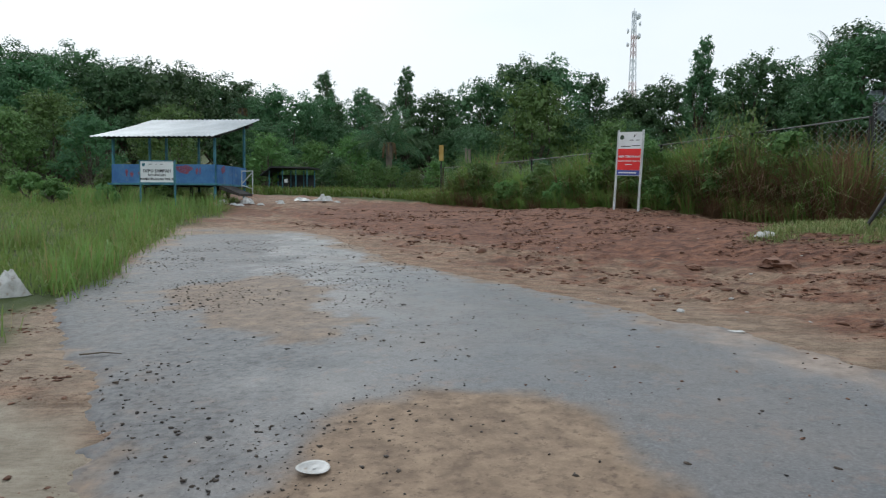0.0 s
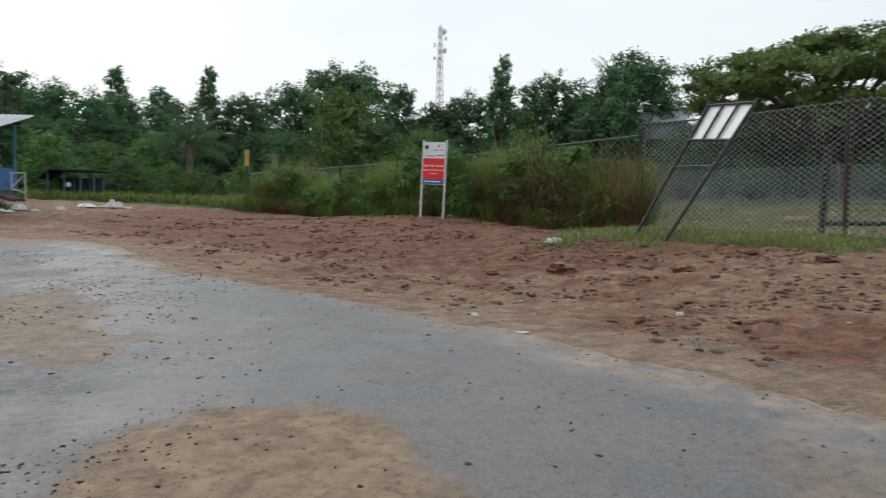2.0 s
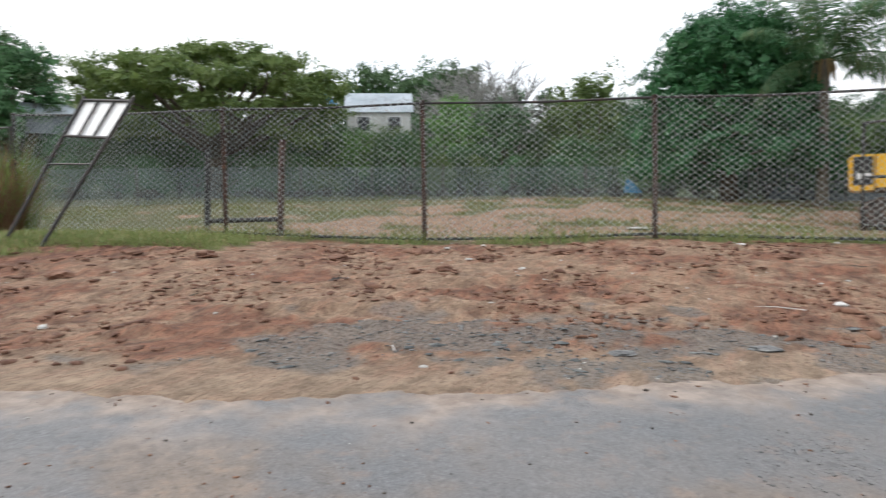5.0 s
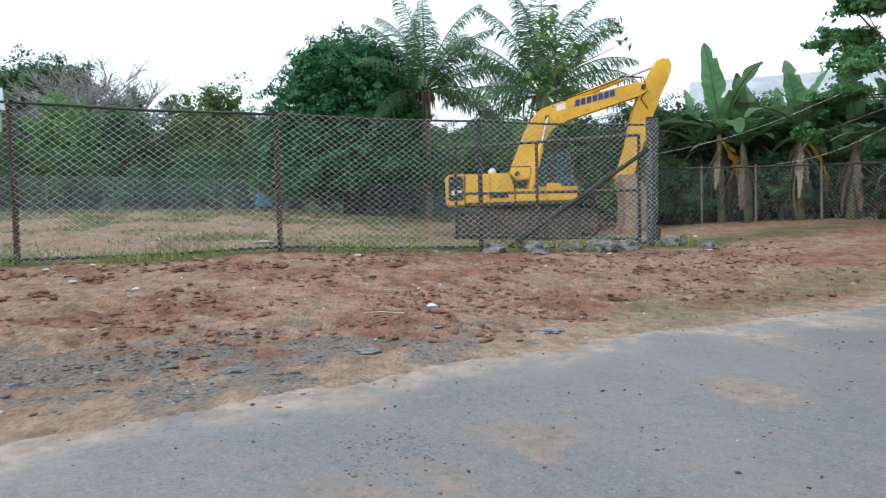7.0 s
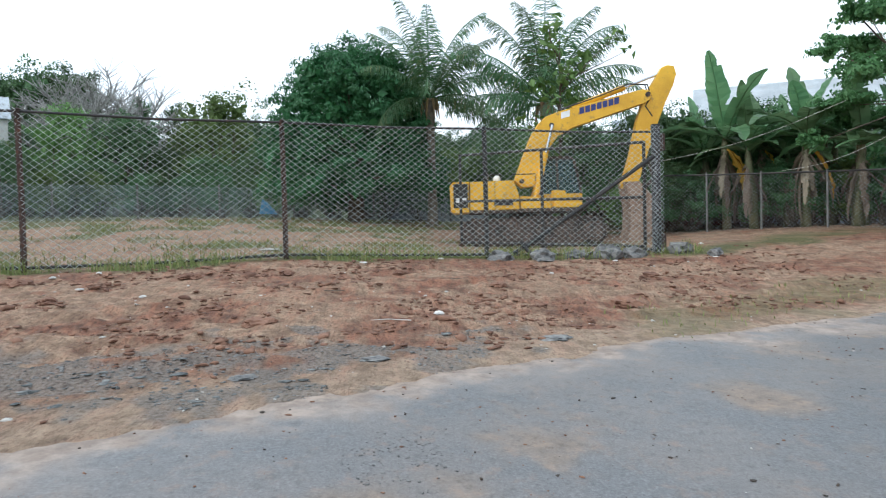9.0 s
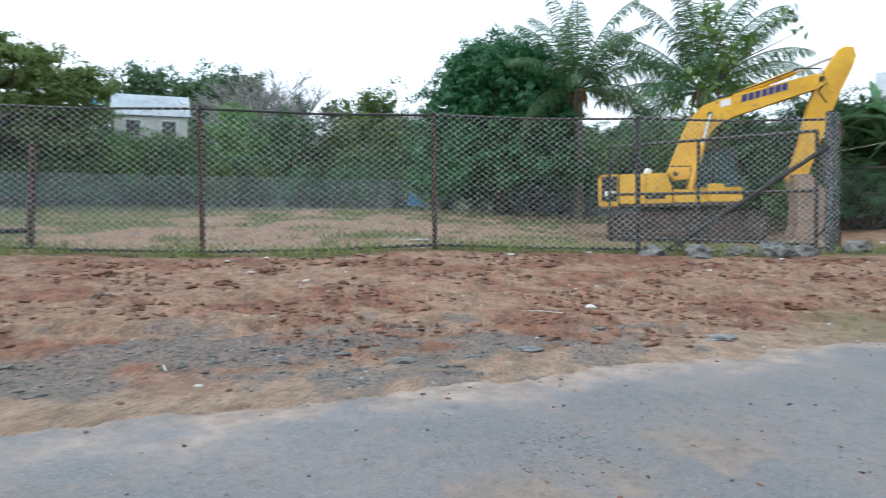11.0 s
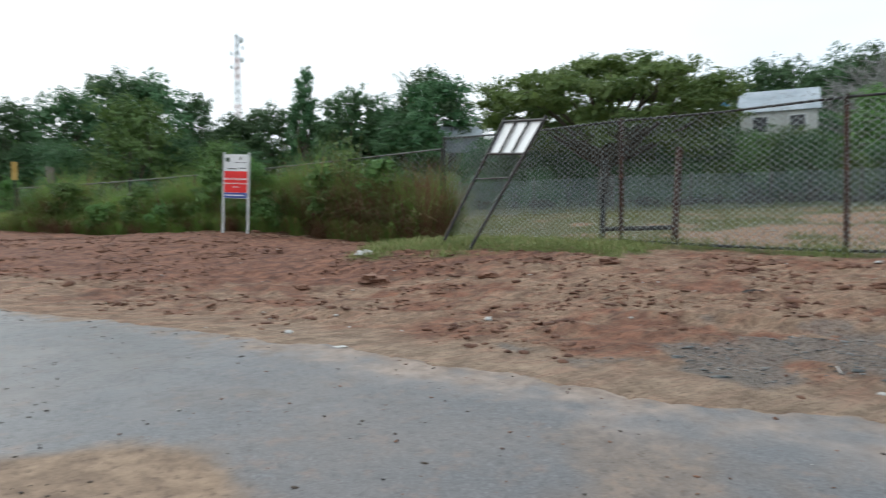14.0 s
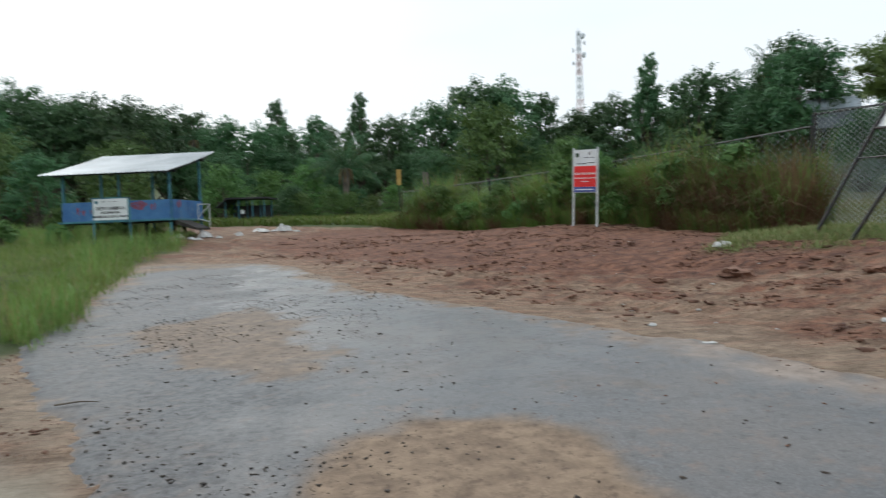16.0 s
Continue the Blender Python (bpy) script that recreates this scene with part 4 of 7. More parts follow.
# ---- the refuse depot ----
GRAFFITI = plain("faded_red_spray", (0.22, 0.045, 0.075), (0.33, 0.09, 0.12), 0.7, 0, 6, 60, 0.1, dirt=(0.08, 0.17, 0.36), dirt_amount=0.14)
DARK_PLANK = plain("dark_damp_planks", (0.025, 0.022, 0.020), (0.060, 0.050, 0.042), 0.85, 0, 3, 40, 0.4)
depot = thing("refuse_depot", "raised blue waste depot under a bright metal roof", "shelter", pose(-12.5, 24.5, 1.64, 0, 0, -8.2))
for px_, py_, top in ((0.55, 0.55, 2.06), (4.42, 0.55, 2.06), (0.55, 2.9, 2.70), (1.25, 2.9, 2.70), (2.6, 2.9, 2.70), (4.45, 2.9, 2.70)):
    part("post", Geo().box((px_, py_, (top - 0.3) / 2), (0.08, 0.08, top + 0.3)), TEAL_PAINT, depot)
for px_, py_ in ((1.6, 0.8), (2.5, 0.7), (3.2, 1.2), (1.2, 2.2), (3.6, 2.5), (4.3, 1.8)):
    part("leg", Geo().box((px_, py_, 0.1), (0.12, 0.12, 0.8)), DARK_PLANK, depot)
part("floor", Geo().box((2.5, 1.72, 0.385), (4.12, 2.55, 0.07)), DARK_PLANK, depot, "dark plank floor")
part("edge_beam", Geo().box((2.5, 0.44, 0.40), (4.2, 0.06, 0.07)), TEAL_PAINT, depot)
part("edge_beam", Geo().box((4.56, 1.72, 0.40), (0.06, 2.5, 0.07)), TEAL_PAINT, depot)
PANEL_TOP = 1.10
for k in range(3):
    part("front_panel", Geo().box((1.17 + k * 1.31, 0.50, (0.42 + PANEL_TOP) / 2), (1.30, 0.03, PANEL_TOP - 0.42)), BLUE_PANEL, depot, "faded blue sheet panel")
for k in range(2):
    part("side_panel", Geo().box((4.50, 1.13 + k * 1.20, (0.42 + PANEL_TOP) / 2), (0.03, 1.19, PANEL_TOP - 0.42)), BLUE_PANEL, depot, "faded blue sheet panel")
    part("side_panel", Geo().box((0.52, 1.13 + k * 1.20, (0.42 + PANEL_TOP) / 2), (0.03, 1.19, PANEL_TOP - 0.42)), BLUE_PANEL, depot)
part("back_panel", Geo().box((2.5, 2.94, (0.42 + PANEL_TOP) / 2), (3.9, 0.03, PANEL_TOP - 0.42)), BLUE_PANEL, depot)
for gx_, gz_, gw_, gh_ in ((3.30, 0.92, 0.62, 0.30), (3.78, 0.86, 0.10, 0.22), (3.90, 0.88, 0.05, 0.24), (1.10, 0.80, 0.10, 0.26), (1.30, 0.74, 0.12, 0.20), (1.62, 0.76, 0.14, 0.16)):
    part("spray_mark", Geo().plate([(gw_ / 2 * math.cos(a) * (1 + 0.25 * math.sin(3 * a)), gh_ / 2 * math.sin(a) * (1 + 0.2 * math.cos(5 * a))) for a in [k * math.pi / 9 for k in range(18)]], 0.003, pose(gx_, 0.482, gz_)), GRAFFITI, depot)
part("spray_mark", Geo().plate([(0.16 * math.cos(a), 0.13 * math.sin(a) * (1 + 0.3 * math.sin(2 * a))) for a in [k * math.pi / 8 for k in range(16)]], 0.003, pose(4.518, 1.0, 0.94, 0, 0, 90)), GRAFFITI, depot)
# corrugated roof, rising to the back
v, faces = [], []
ncol = 100
for j, (ry_, rz_) in enumerate(((-0.05, 2.04), (1.4, 2.38), (2.8, 2.75), (4.0, 3.10))):
    for i in range(ncol + 1):
        wob = 0.018 * math.cos(i * math.pi / 1.5 * 0.75)
        v.append((0.06 + 4.66 * i / ncol, ry_, rz_ + wob))
for j in range(3):
    for i in range(ncol):
        a = j * (ncol + 1) + i
        faces.append((a, a + 1, a + ncol + 2, a + ncol + 1))
v2 = [(x, y, z - 0.012) for x, y, z in v]
roof_geo = Geo().add(v, faces).add(v2, [tuple(reversed(f_)) for f_ in faces])
part("roof_sheet", roof_geo, ROOF_SHEET, depot, "bright corrugated metal sheet")
for ry_, rz_ in ((0.55, 2.10), (2.9, 2.68)):
    part("roof_beam", Geo().box((2.40, ry_, rz_ - 0.02), (4.5, 0.06, 0.09)), DARK_STEEL, depot)
for rx_ in (0.55, 2.5, 4.42):
    part("rafter", Geo().box((0, 0, 0), (0.05, 3.7, 0.07), pose(rx_, 1.95, 2.42, math.degrees(math.atan2(0.98, 4.05)))), DARK_STEEL, depot)
part("chute", Geo().plate([(0, 0), (0.75, -0.30), (0.75, -0.38), (0, -0.16)], 1.1, pose(4.58, 1.1, 0.38)), DARK_PLANK, depot, "dark sloping refuse chute")
for a, b in (((4.62, 2.3, 0.35), (4.62, 2.3, 0.98)), ((5.05, 2.3, 0.10), (5.05, 2.3, 0.98)), ((4.60, 2.3, 0.96), (5.07, 2.3, 0.96)), ((4.62, 2.3, 0.48), (5.05, 2.3, 0.92)), ((4.62, 2.3, 0.42), (5.05, 2.3, 0.30))):
    part("ramp_rail", Geo().tube([a, b], 0.020, 6), PALE_PIPE, depot, "white painted rail")

sign = thing("depot_sign", "white depot name board with black capitals on teal posts", "sign", pose(-9.25, 22.4, on_ground(-9.25, 22.4), 0, 0, -8))
sb = sign.matrix_basis.translation.z
for sx in (-0.60, 0.60):
    part("post", Geo().tube([(sx, 0.03, -0.3), (sx, 0.03, 2.74 - sb)], 0.03, 8), TEAL_PAINT, sign)
part("panel", Geo().box((0, 0, 2.37 - sb), (1.16, 0.03, 0.68)), WHITE_PAINT, sign, "white painted board")
for z_ in (2.73, 2.02):
    part("frame_bar", Geo().box((0, -0.004, z_ - sb), (1.24, 0.05, 0.035)), TEAL_PAINT, sign)
for sx in (-0.59, 0.59):
    part("frame_bar", Geo().box((sx, -0.004, 2.37 - sb), (0.035, 0.05, 0.68)), TEAL_PAINT, sign)
for text, size, dz in (("DEPO SAMPAH", 0.145, 0.03), ("KELURAHAN", 0.105, -0.10), ("MAMBURUNGAN TIMUR", 0.105, -0.23)):
    lettering(text, size, pose(0, -0.0172, 2.37 - sb + dz), INK, "lettering", sign)
for bx_, bw_ in ((-0.02, 0.06), (0.16, 0.10), (-0.22, 0.12)):
    part("text_bar", Geo().box((bx_, -0.0172, 2.62 - sb), (bw_, 0.004, 0.025), ch=0), plain("grey_lettering", (0.3, 0.3, 0.3), (0.35, 0.35, 0.35), 0.6), sign)
part("emblem", Geo().plate([(-0.05, 0.05), (0.05, 0.05), (0.05, -0.02), (0, -0.06), (-0.05, -0.02)], 0.004, pose(-0.46, -0.0172, 2.60 - sb)), TEAL_PAINT, sign, "teal shield emblem")

# ---- the small dark shed farther back ----
shed = thing("small_shed", "small open shed with dark roof and teal posts", "shed", pose(-8.1, 37.0, float(lie(-8.1, 37.0)), 0, 0, -6) @ Matrix.Diagonal((0.8, 0.8, 0.95, 1)))
for sx in (-1.25, -0.35, 0.55, 1.3):
    for sy in (-0.8, 0.9):
        part("post", Geo().tube([(sx, sy, -0.2), (sx, sy, 1.35)], 0.04, 6), TEAL_PAINT, shed)
part("roof", Geo().plate([(-1.75, 1.02), (-1.0, 1.50), (1.6, 1.48), (1.6, 1.40), (-1.0, 1.42), (-1.75, 0.97)], 2.4), DARK_ROOF, shed, "dark sheet roof")
part("back_wall", Geo().box((0, 0.92, 0.55), (2.6, 0.04, 1.1)), DARK_ROOF, shed)
part("notice", Geo().box((-0.1, -0.84, 0.72), (0.22, 0.02, 0.20)), WHITE_PAINT, shed, "small white notice")

# ---- the lattice mast ----
# red bands paled towards white: distant haze mixed into the paint colour
MAST_RED = plain("hazed_red_mast_paint", (0.66, 0.55, 0.54), (0.72, 0.61, 0.60), 0.6, 0, 0.6, 20, 0.1)
MAST_WHITE = plain("mast_white_paint", (0.70, 0.72, 0.74), (0.80, 0.82, 0.84), 0.6, 0, 0.6, 20, 0.1)
mast = thing("radio_mast", "slender red and white lattice radio mast on the hill", "mast", pose(36.4, 135.2, 8.0, 0, 0, 20))
H = 31.0


def mast_corner(k, z):
    w = 1.05 - 0.72 * z / H
    a = radians(45 + 90 * k)
    return Vector((w * math.cos(a), w * math.sin(a), z))


bands = 7
for b_ in range(bands):
    z0, z1 = H * b_ / bands, H * (b_ + 1) / bands
    part("mast_section", Geo().tube([mast_corner(0, z0), mast_corner(0, z1)], 0.09, 5), MAST_RED if b_ % 2 else MAST_WHITE, mast)
    for k in range(4):
        if k:
            part("chord", Geo().tube([mast_corner(k, z0), mast_corner(k, z1)], 0.09, 5), MAST_RED if b_ % 2 else MAST_WHITE, mast)
        for q in range(3):
            za, zb = z0 + (z1 - z0) * q / 3, z0 + (z1 - z0) * (q + 1) / 3
            part("lattice_bar", Geo().tube([mast_corner(k, za), mast_corner((k + 1) % 4, zb)], 0.06, 4), MAST_RED if b_ % 2 else MAST_WHITE, mast)
for a, z_, r_ in ((0.3, 30.2, 0.65), (-0.8, 28.5, 0.45), (0.1, 26.4, 0.6), (2.6, 27.3, 0.55), (2.2, 24.8, 0.45)):
    o = Vector((0.9 * math.cos(a), 0.9 * math.sin(a), z_))
    dish = Geo()
    dish.tube([o, o + Vector((0.2 * math.cos(a), 0.2 * math.sin(a), 0)), o + Vector((0.35 * math.cos(a), 0.35 * math.sin(a), 0))], [r_ * 0.4, r_ * 0.9, r_], 14)
    part("dish", dish, MAST_WHITE, mast)
part("antenna", Geo().tube([(0, 0, H - 1), (0, 0, H + 0.5)], 0.07, 5), MAST_WHITE, mast)

# ---- houses beyond the lot ----
WALL_WHITE = plain("white_render", (0.55, 0.55, 0.53), (0.66, 0.66, 0.64), 0.85, 0, 0.7, 20, 0.2, dirt=(0.4, 0.38, 0.34), dirt_amount=0.04)
WALL_RED = plain("red_brown_boards", (0.11, 0.045, 0.035), (0.18, 0.075, 0.055), 0.8, 0, 1.5, 30, 0.3)
WALL_GREY = plain("blue_grey_block_wall", (0.20, 0.23, 0.27), (0.29, 0.32, 0.36), 0.85, 0, 1.0, 20, 0.3)
ROOF_BLUE = plain("blue_grey_roofing", (0.34, 0.39, 0.43), (0.46, 0.51, 0.55), 0.5, 0.2, 0.6, 20, 0.1, dirt=(0.22, 0.2, 0.18), dirt_amount=0.06)
GLASS_DARK = plain("dark_window_glass", (0.015, 0.018, 0.02), (0.03, 0.034, 0.036), 0.15, 0, 1, 20, 0.0)


def house(name, label, x, y, turn, width, depth, wall_h, roof_h, wall_mat, roof_mat, base, windows=2, overhang=0.45):
    h = thing(name, label, "house", pose(x, y, base, 0, 0, turn))
    for (cx, cy, sx, sy) in ((0, -depth / 2, width, 0.15), (0, depth / 2, width, 0.15), (-width / 2, 0, 0.15, depth - 0.16), (width / 2, 0, 0.15, depth - 0.16)):
        part("wall", Geo().box((cx, cy, wall_h / 2), (sx, sy, wall_h), ch=0.01), wall_mat, h)
    w2, d2 = width / 2 + overhang, depth / 2 + overhang
    for sgn in (-1, 1):
        g = Geo()
        n = int(w2 * 2 / 0.2)
        vv, ff = [], []
        for j in range(2):
            for i in range(n + 1):
                vv.append((-w2 + 2 * w2 * i / n, sgn * d2 * (1 - j), wall_h - 0.1 + (roof_h + 0.1) * j + 0.02 * (i % 2)))
        for i in range(n):
            ff.append((i, i + 1, n + 2 + i, n + 1 + i))
        g.add(vv, ff).add([(a, b, c - 0.03) for a, b, c in vv], [tuple(reversed(q)) for q in ff])
        part("roof_slope", g, roof_mat, h)
    for sgn in (-1, 1):
        part("gable", Geo().add([(sgn * (width / 2 - 0.02), -depth / 2, wall_h), (sgn * (width / 2 - 0.02), depth / 2, wall_h), (sgn * (width / 2 - 0.02), 0, wall_h + roof_h * 0.86),
                                 (sgn * (width / 2 - 0.14), -depth / 2, wall_h), (sgn * (width / 2 - 0.14), depth / 2, wall_h), (sgn * (width / 2 - 0.14), 0, wall_h + roof_h * 0.86)],
                                [(0, 1, 2), (5, 4, 3), (0, 3, 4, 1), (1, 4, 5, 2), (2, 5, 3, 0)]), wall_mat, h)
    for k in range(windows):
        wx = (k + 0.5) / windows * width - width / 2
        win = part("window", Geo().box((wx, -depth / 2 - 0.08, wall_h * 0.55), (0.9, 0.04, 1.0)), WHITE_PAINT, h, "white framed window")
        part("pane", Geo().box((wx, -depth / 2 - 0.105, wall_h * 0.55), (0.76, 0.02, 0.86), ch=0), GLASS_DARK, win)
    return h


house("house", "white house with pale metal roof among the trees", 38.6, 24.8, -57, 3.8, 4.2, 1.8, 1.45, WALL_WHITE, ROOF_BLUE, 6.1, 2, 0.25)
house("house", "red-brown house under blue-grey roofing behind banana plants", 33.6, -12.4, -105, 5.2, 6, 3.6, 1.7, WALL_RED, ROOF_BLUE, 1.2)
house("house", "low house with broad pale roof behind banana plants", 33.0, -18.0, -112, 8.5, 6, 5.0, 1.9, WALL_GREY, ROOF_SHEET, 1.1, 3)
house("house", "blue-grey low house behind the lot", 39.6, -0.8, -92, 5.0, 4, 1.6, 0.7, WALL_GREY, DARK_ROOF, 1.75, 0)
house("house", "small house with pale roof high among trees", 27.4, 42.3, -30, 2.2, 2.4, 1.2, 0.8, WALL_GREY, ROOF_BLUE, 6.7, 0)
tarp = thing("blue_tarpaulin", "bright blue tarpaulin tied up behind the wire", "tarpaulin", pose(33.8, 7.3, 2.3, 0, 0, -78))
BLUE_TARP = plain("bright_blue_tarp", (0.05, 0.25, 0.48), (0.10, 0.38, 0.62), 0.45, 0, 2, 30, 0.2)
part("sheet", Geo().add([(-0.5, 0, 0.05), (0.4, 0.05, 0), (0.15, 0.5, 0.15), (-0.35, 0.1, 0.75), (-0.1, 0.5, 0.6), (-0.5, 0.6, 0.1)], [(0, 1, 3), (1, 2, 4), (1, 4, 3), (3, 4, 5), (0, 3, 5)]), BLUE_TARP, tarp)
tagged(copy_thing(tarp, pose(35.6, 26.4, 8.4, 0, 0, -50)), "small patch of blue tarpaulin on a roof")

# fence at the back of the lot
BACK_NET = plain("blue_grey_netting", (0.22, 0.29, 0.31), (0.36, 0.44, 0.46), 0.7, 0.0, 0.5, 30, 0.2)
back_fence = thing("back_fence", "blue-grey netting fence along the back of the lot", "fence")
BACK = [(16.5, 25.5), (21, 20.8), (26, 17), (30, 12), (33, 6), (34.2, -1.4), (33.2, -6)]
for (x0, y0), (x1, y1) in zip(BACK[:-1], BACK[1:]):
    z0, z1 = float(lie(x0, y0)), float(lie(x1, y1))
    net_part("wire_mesh", back_fence, BACK_NET, (x0, y0), (x1, y1), lambda s: z0 + (z1 - z0) * s, lambda s: z0 + (z1 - z0) * s + 1.45, 0.13, 0.10, 0.012)
    for s in (0, 0.5):
        qx, qy = x0 + (x1 - x0) * s, y0 + (y1 - y0) * s
        part("post", Geo().tube([(qx, qy, float(lie(qx, qy)) - 0.2), (qx, qy, float(lie(qx, qy)) + 1.55)], 0.04, 6), GREY_PIPE, back_fence)

# fence in front of the banana plants
side_fence = thing("side_fence", "waist-high chain-link fence in front of banana plants", "fence")
SIDE = [(25.06, -8.76), (24.09, -9.91), (22.95, -11.25), (21.46, -12.58), (19.81, -13.68), (16.5, -15.6)]
for i, ((x0, y0), (x1, y1)) in enumerate(zip(SIDE[:-1], SIDE[1:])):
    z0, z1 = on_ground(x0, y0), on_ground(x1, y1)
    t0, t1 = (3.12, 3.05, 2.98, 2.90, 2.81, 2.75)[i:i + 2]
    net_part("wire_mesh", side_fence, GALV, (x0, y0), (x1, y1), lambda s: z0 + (z1 - z0) * s, lambda s: t0 + (t1 - t0) * s, 0.15, 0.12, 0.0035)
    part("top_rail", Geo().tube([(x0, y0, t0), (x1, y1, t1)], 0.03, 8), DARK_STEEL, side_fence)
    part("post", Geo().tube([(x1, y1, z1 - 0.2), (x1, y1, t1 + 0.08)], 0.035, 8), GREY_PIPE, side_fence)

# ropes strung across the banana plants
ROPE = plain("pale_rope", (0.45, 0.44, 0.40), (0.58, 0.56, 0.52), 0.8, 0, 4, 40, 0.1)
for a, b in (((23.9, -8.3, 3.55), (19.7, -12.1, 4.75)), ((21.5, -11.2, 2.95), (18.1, -12.6, 3.75))):
    a, b = Vector(a), Vector(b)
    ob = new("rope", Geo().tube([a.lerp(b, k / 8) - Vector((0, 0, 0.22 * math.sin(math.pi * k / 8))) for k in range(9)], 0.006, 5).mesh("rope", ROPE))
    tagged(ob, "thin pale rope strung between banana plants", "rope")

# ---- the excavator ----
CAT = plain("dusty_yellow_paint", (0.66, 0.38, 0.016), (0.80, 0.49, 0.028), 0.42, 0.0, 1.2, 40, 0.1, dirt=(0.36, 0.22, 0.07), dirt_amount=0.05)
RUBBER = plain("muddy_dark_steel", (0.048, 0.041, 0.038), (0.118, 0.090, 0.074), 0.8, 0.1, 3, 30, 0.5, dirt=(0.24, 0.155, 0.11), dirt_amount=0.1)
BUCKET = plain("earth_stained_steel", (0.25, 0.17, 0.125), (0.37, 0.27, 0.20), 0.75, 0.1, 2, 30, 0.4, dirt=(0.10, 0.07, 0.05), dirt_amount=0.06)
CHROME = plain("chromed_rod", (0.55, 0.56, 0.57), (0.65, 0.66, 0.67), 0.18, 0.95, 3, 40, 0.0)
def tinted_glass():
    m, t, p = nodes_of("tinted_cab_glass")
    p.inputs["Base Color"].default_value = (0.45, 0.62, 0.64, 1)
    p.inputs["Roughness"].default_value = 0.04
    p.inputs["Transmission Weight"].default_value = 0.9
    p.inputs["IOR"].default_value = 1.1
    return m


TINTED = tinted_glass()
BLUE_DECAL = plain("blue_decal", (0.02, 0.035, 0.17), (0.03, 0.05, 0.22), 0.45, 0, 3, 40, 0.0)
exc = thing("excavator", "yellow crawler excavator with raised boom and lowered bucket", "excavator", pose(24.23, -3.77, on_ground(24.23, -3.77) - 0.04, 0, 0, -92.5) @ Matrix.Scale(1.115, 4))
U = 0.0171


def local_outline(*pts):
    return [((x - 918) * U, (423 - y) * U) for x, y in pts]


for side_y in (-1.05, 1.05):
    tr_out = []
    for k in range(12):
        a = math.pi / 2 + math.pi * k / 11
        tr_out.append((-1.70 + 0.42 * math.cos(a), 0.43 + 0.42 * math.sin(a)))
    for k in range(12):
        a = -math.pi / 2 + math.pi * k / 11
        tr_out.append((1.70 + 0.42 * math.cos(a), 0.43 + 0.42 * math.sin(a)))
    track = part("track", Geo().plate(tr_out, 0.42, pose(0, side_y, 0), ch=0.02), RUBBER, exc, "mud-caked crawler track")
    length = 3.4
    for k in range(34):
        s = k / 34 * (2 * length + 2 * math.pi * 0.43)
        if s < length:
            c, a = (-1.7 + s, 0.865), 0
        elif s < length + math.pi * 0.43:
            a = (s - length) / 0.43
            c = (1.7 + 0.435 * math.sin(a), 0.43 + 0.435 * math.cos(a))
        elif s < 2 * length + math.pi * 0.43:
            c, a = (1.7 - (s - length - math.pi * 0.43), 0.0), 0
        else:
            a = (s - 2 * length - math.pi * 0.43) / 0.43 + math.pi
            c = (-1.7 + 0.435 * math.sin(a), 0.43 + 0.435 * math.cos(a))
        part("track_shoe", Geo().box((0, 0, 0), (0.15, 0.60, 0.05), pose(c[0], side_y, c[1], 0, math.degrees(a), 0)), RUBBER, track)
    for k in range(6):
        part("roller", Geo().tube([(-1.35 + k * 0.54, side_y - 0.30, 0.22), (-1.35 + k * 0.54, side_y + 0.30, 0.22)], 0.13, 12), RUBBER, track)
    for sx in (-1.7, 1.7):
        part("sprocket", Geo().tube([(sx, side_y - 0.31, 0.43), (sx, side_y + 0.31, 0.43)], 0.30, 16), RUBBER, track)
part("undercarriage", Geo().box((0, 0, 0.55), (2.2, 1.6, 0.4)).tube([(0, 0, 0.7), (0, 0, 1.06)], 0.62, 20), RUBBER, exc)
part("counterweight", Geo().plate([(-2.40, 1.10), (-2.42, 1.85), (-2.32, 1.97), (-1.85, 1.97), (-1.85, 1.06), (-2.3, 1.04)], 2.5, ch=0.03), CAT, exc, "rounded yellow counterweight")
part("engine_housing", Geo().plate([(-1.84, 1.12), (-1.84, 1.96), (-0.55, 1.98), (-0.40, 1.60), (-0.38, 1.12)], 2.44, ch=0.02), CAT, exc)
part("deck", Geo().box((-0.2, 0, 1.10), (3.3, 2.4, 0.14)), RUBBER, exc)
part("side_box", Geo().plate([(-0.36, 1.14), (-0.36, 1.52), (0.30, 1.46), (0.55, 1.18), (0.55, 1.14)], 0.7, pose(0, -0.85, 0), ch=0.03), CAT, exc)
part("step_box", Geo().plate([(0.62, 1.12), (0.62, 1.66), (0.95, 1.64), (1.02, 1.30), (1.45, 1.28), (1.45, 1.12)], 0.7, pose(0, -0.85, 0), ch=0.03), CAT, exc)
part("hood_louvre", Geo().box((-2.1, -1.26, 1.55), (0.42, 0.02, 0.70), ch=0.004), INK, exc, "black louvred side panel")
part("text_bar", Geo().box((-2.08, -1.275, 1.42), (0.30, 0.01, 0.14), ch=0), WHITE_INK, exc)
part("text_bar", Geo().box((-0.85, -1.235, 1.30), (0.55, 0.01, 0.10), ch=0), INK, exc)
part("air_cleaner", Geo().tube([(-0.95, 0.3, 1.95), (-0.95, 0.3, 2.15), (-0.95, 0.3, 2.22)], [0.11, 0.12, 0.06], 12), WHITE_PAINT, exc, "white round air cleaner")
part("exhaust", Geo().tube([(-1.3, -0.5, 1.9), (-1.3, -0.5, 2.22), (-1.38, -0.5, 2.32)], 0.06, 10), RUBBER, exc)
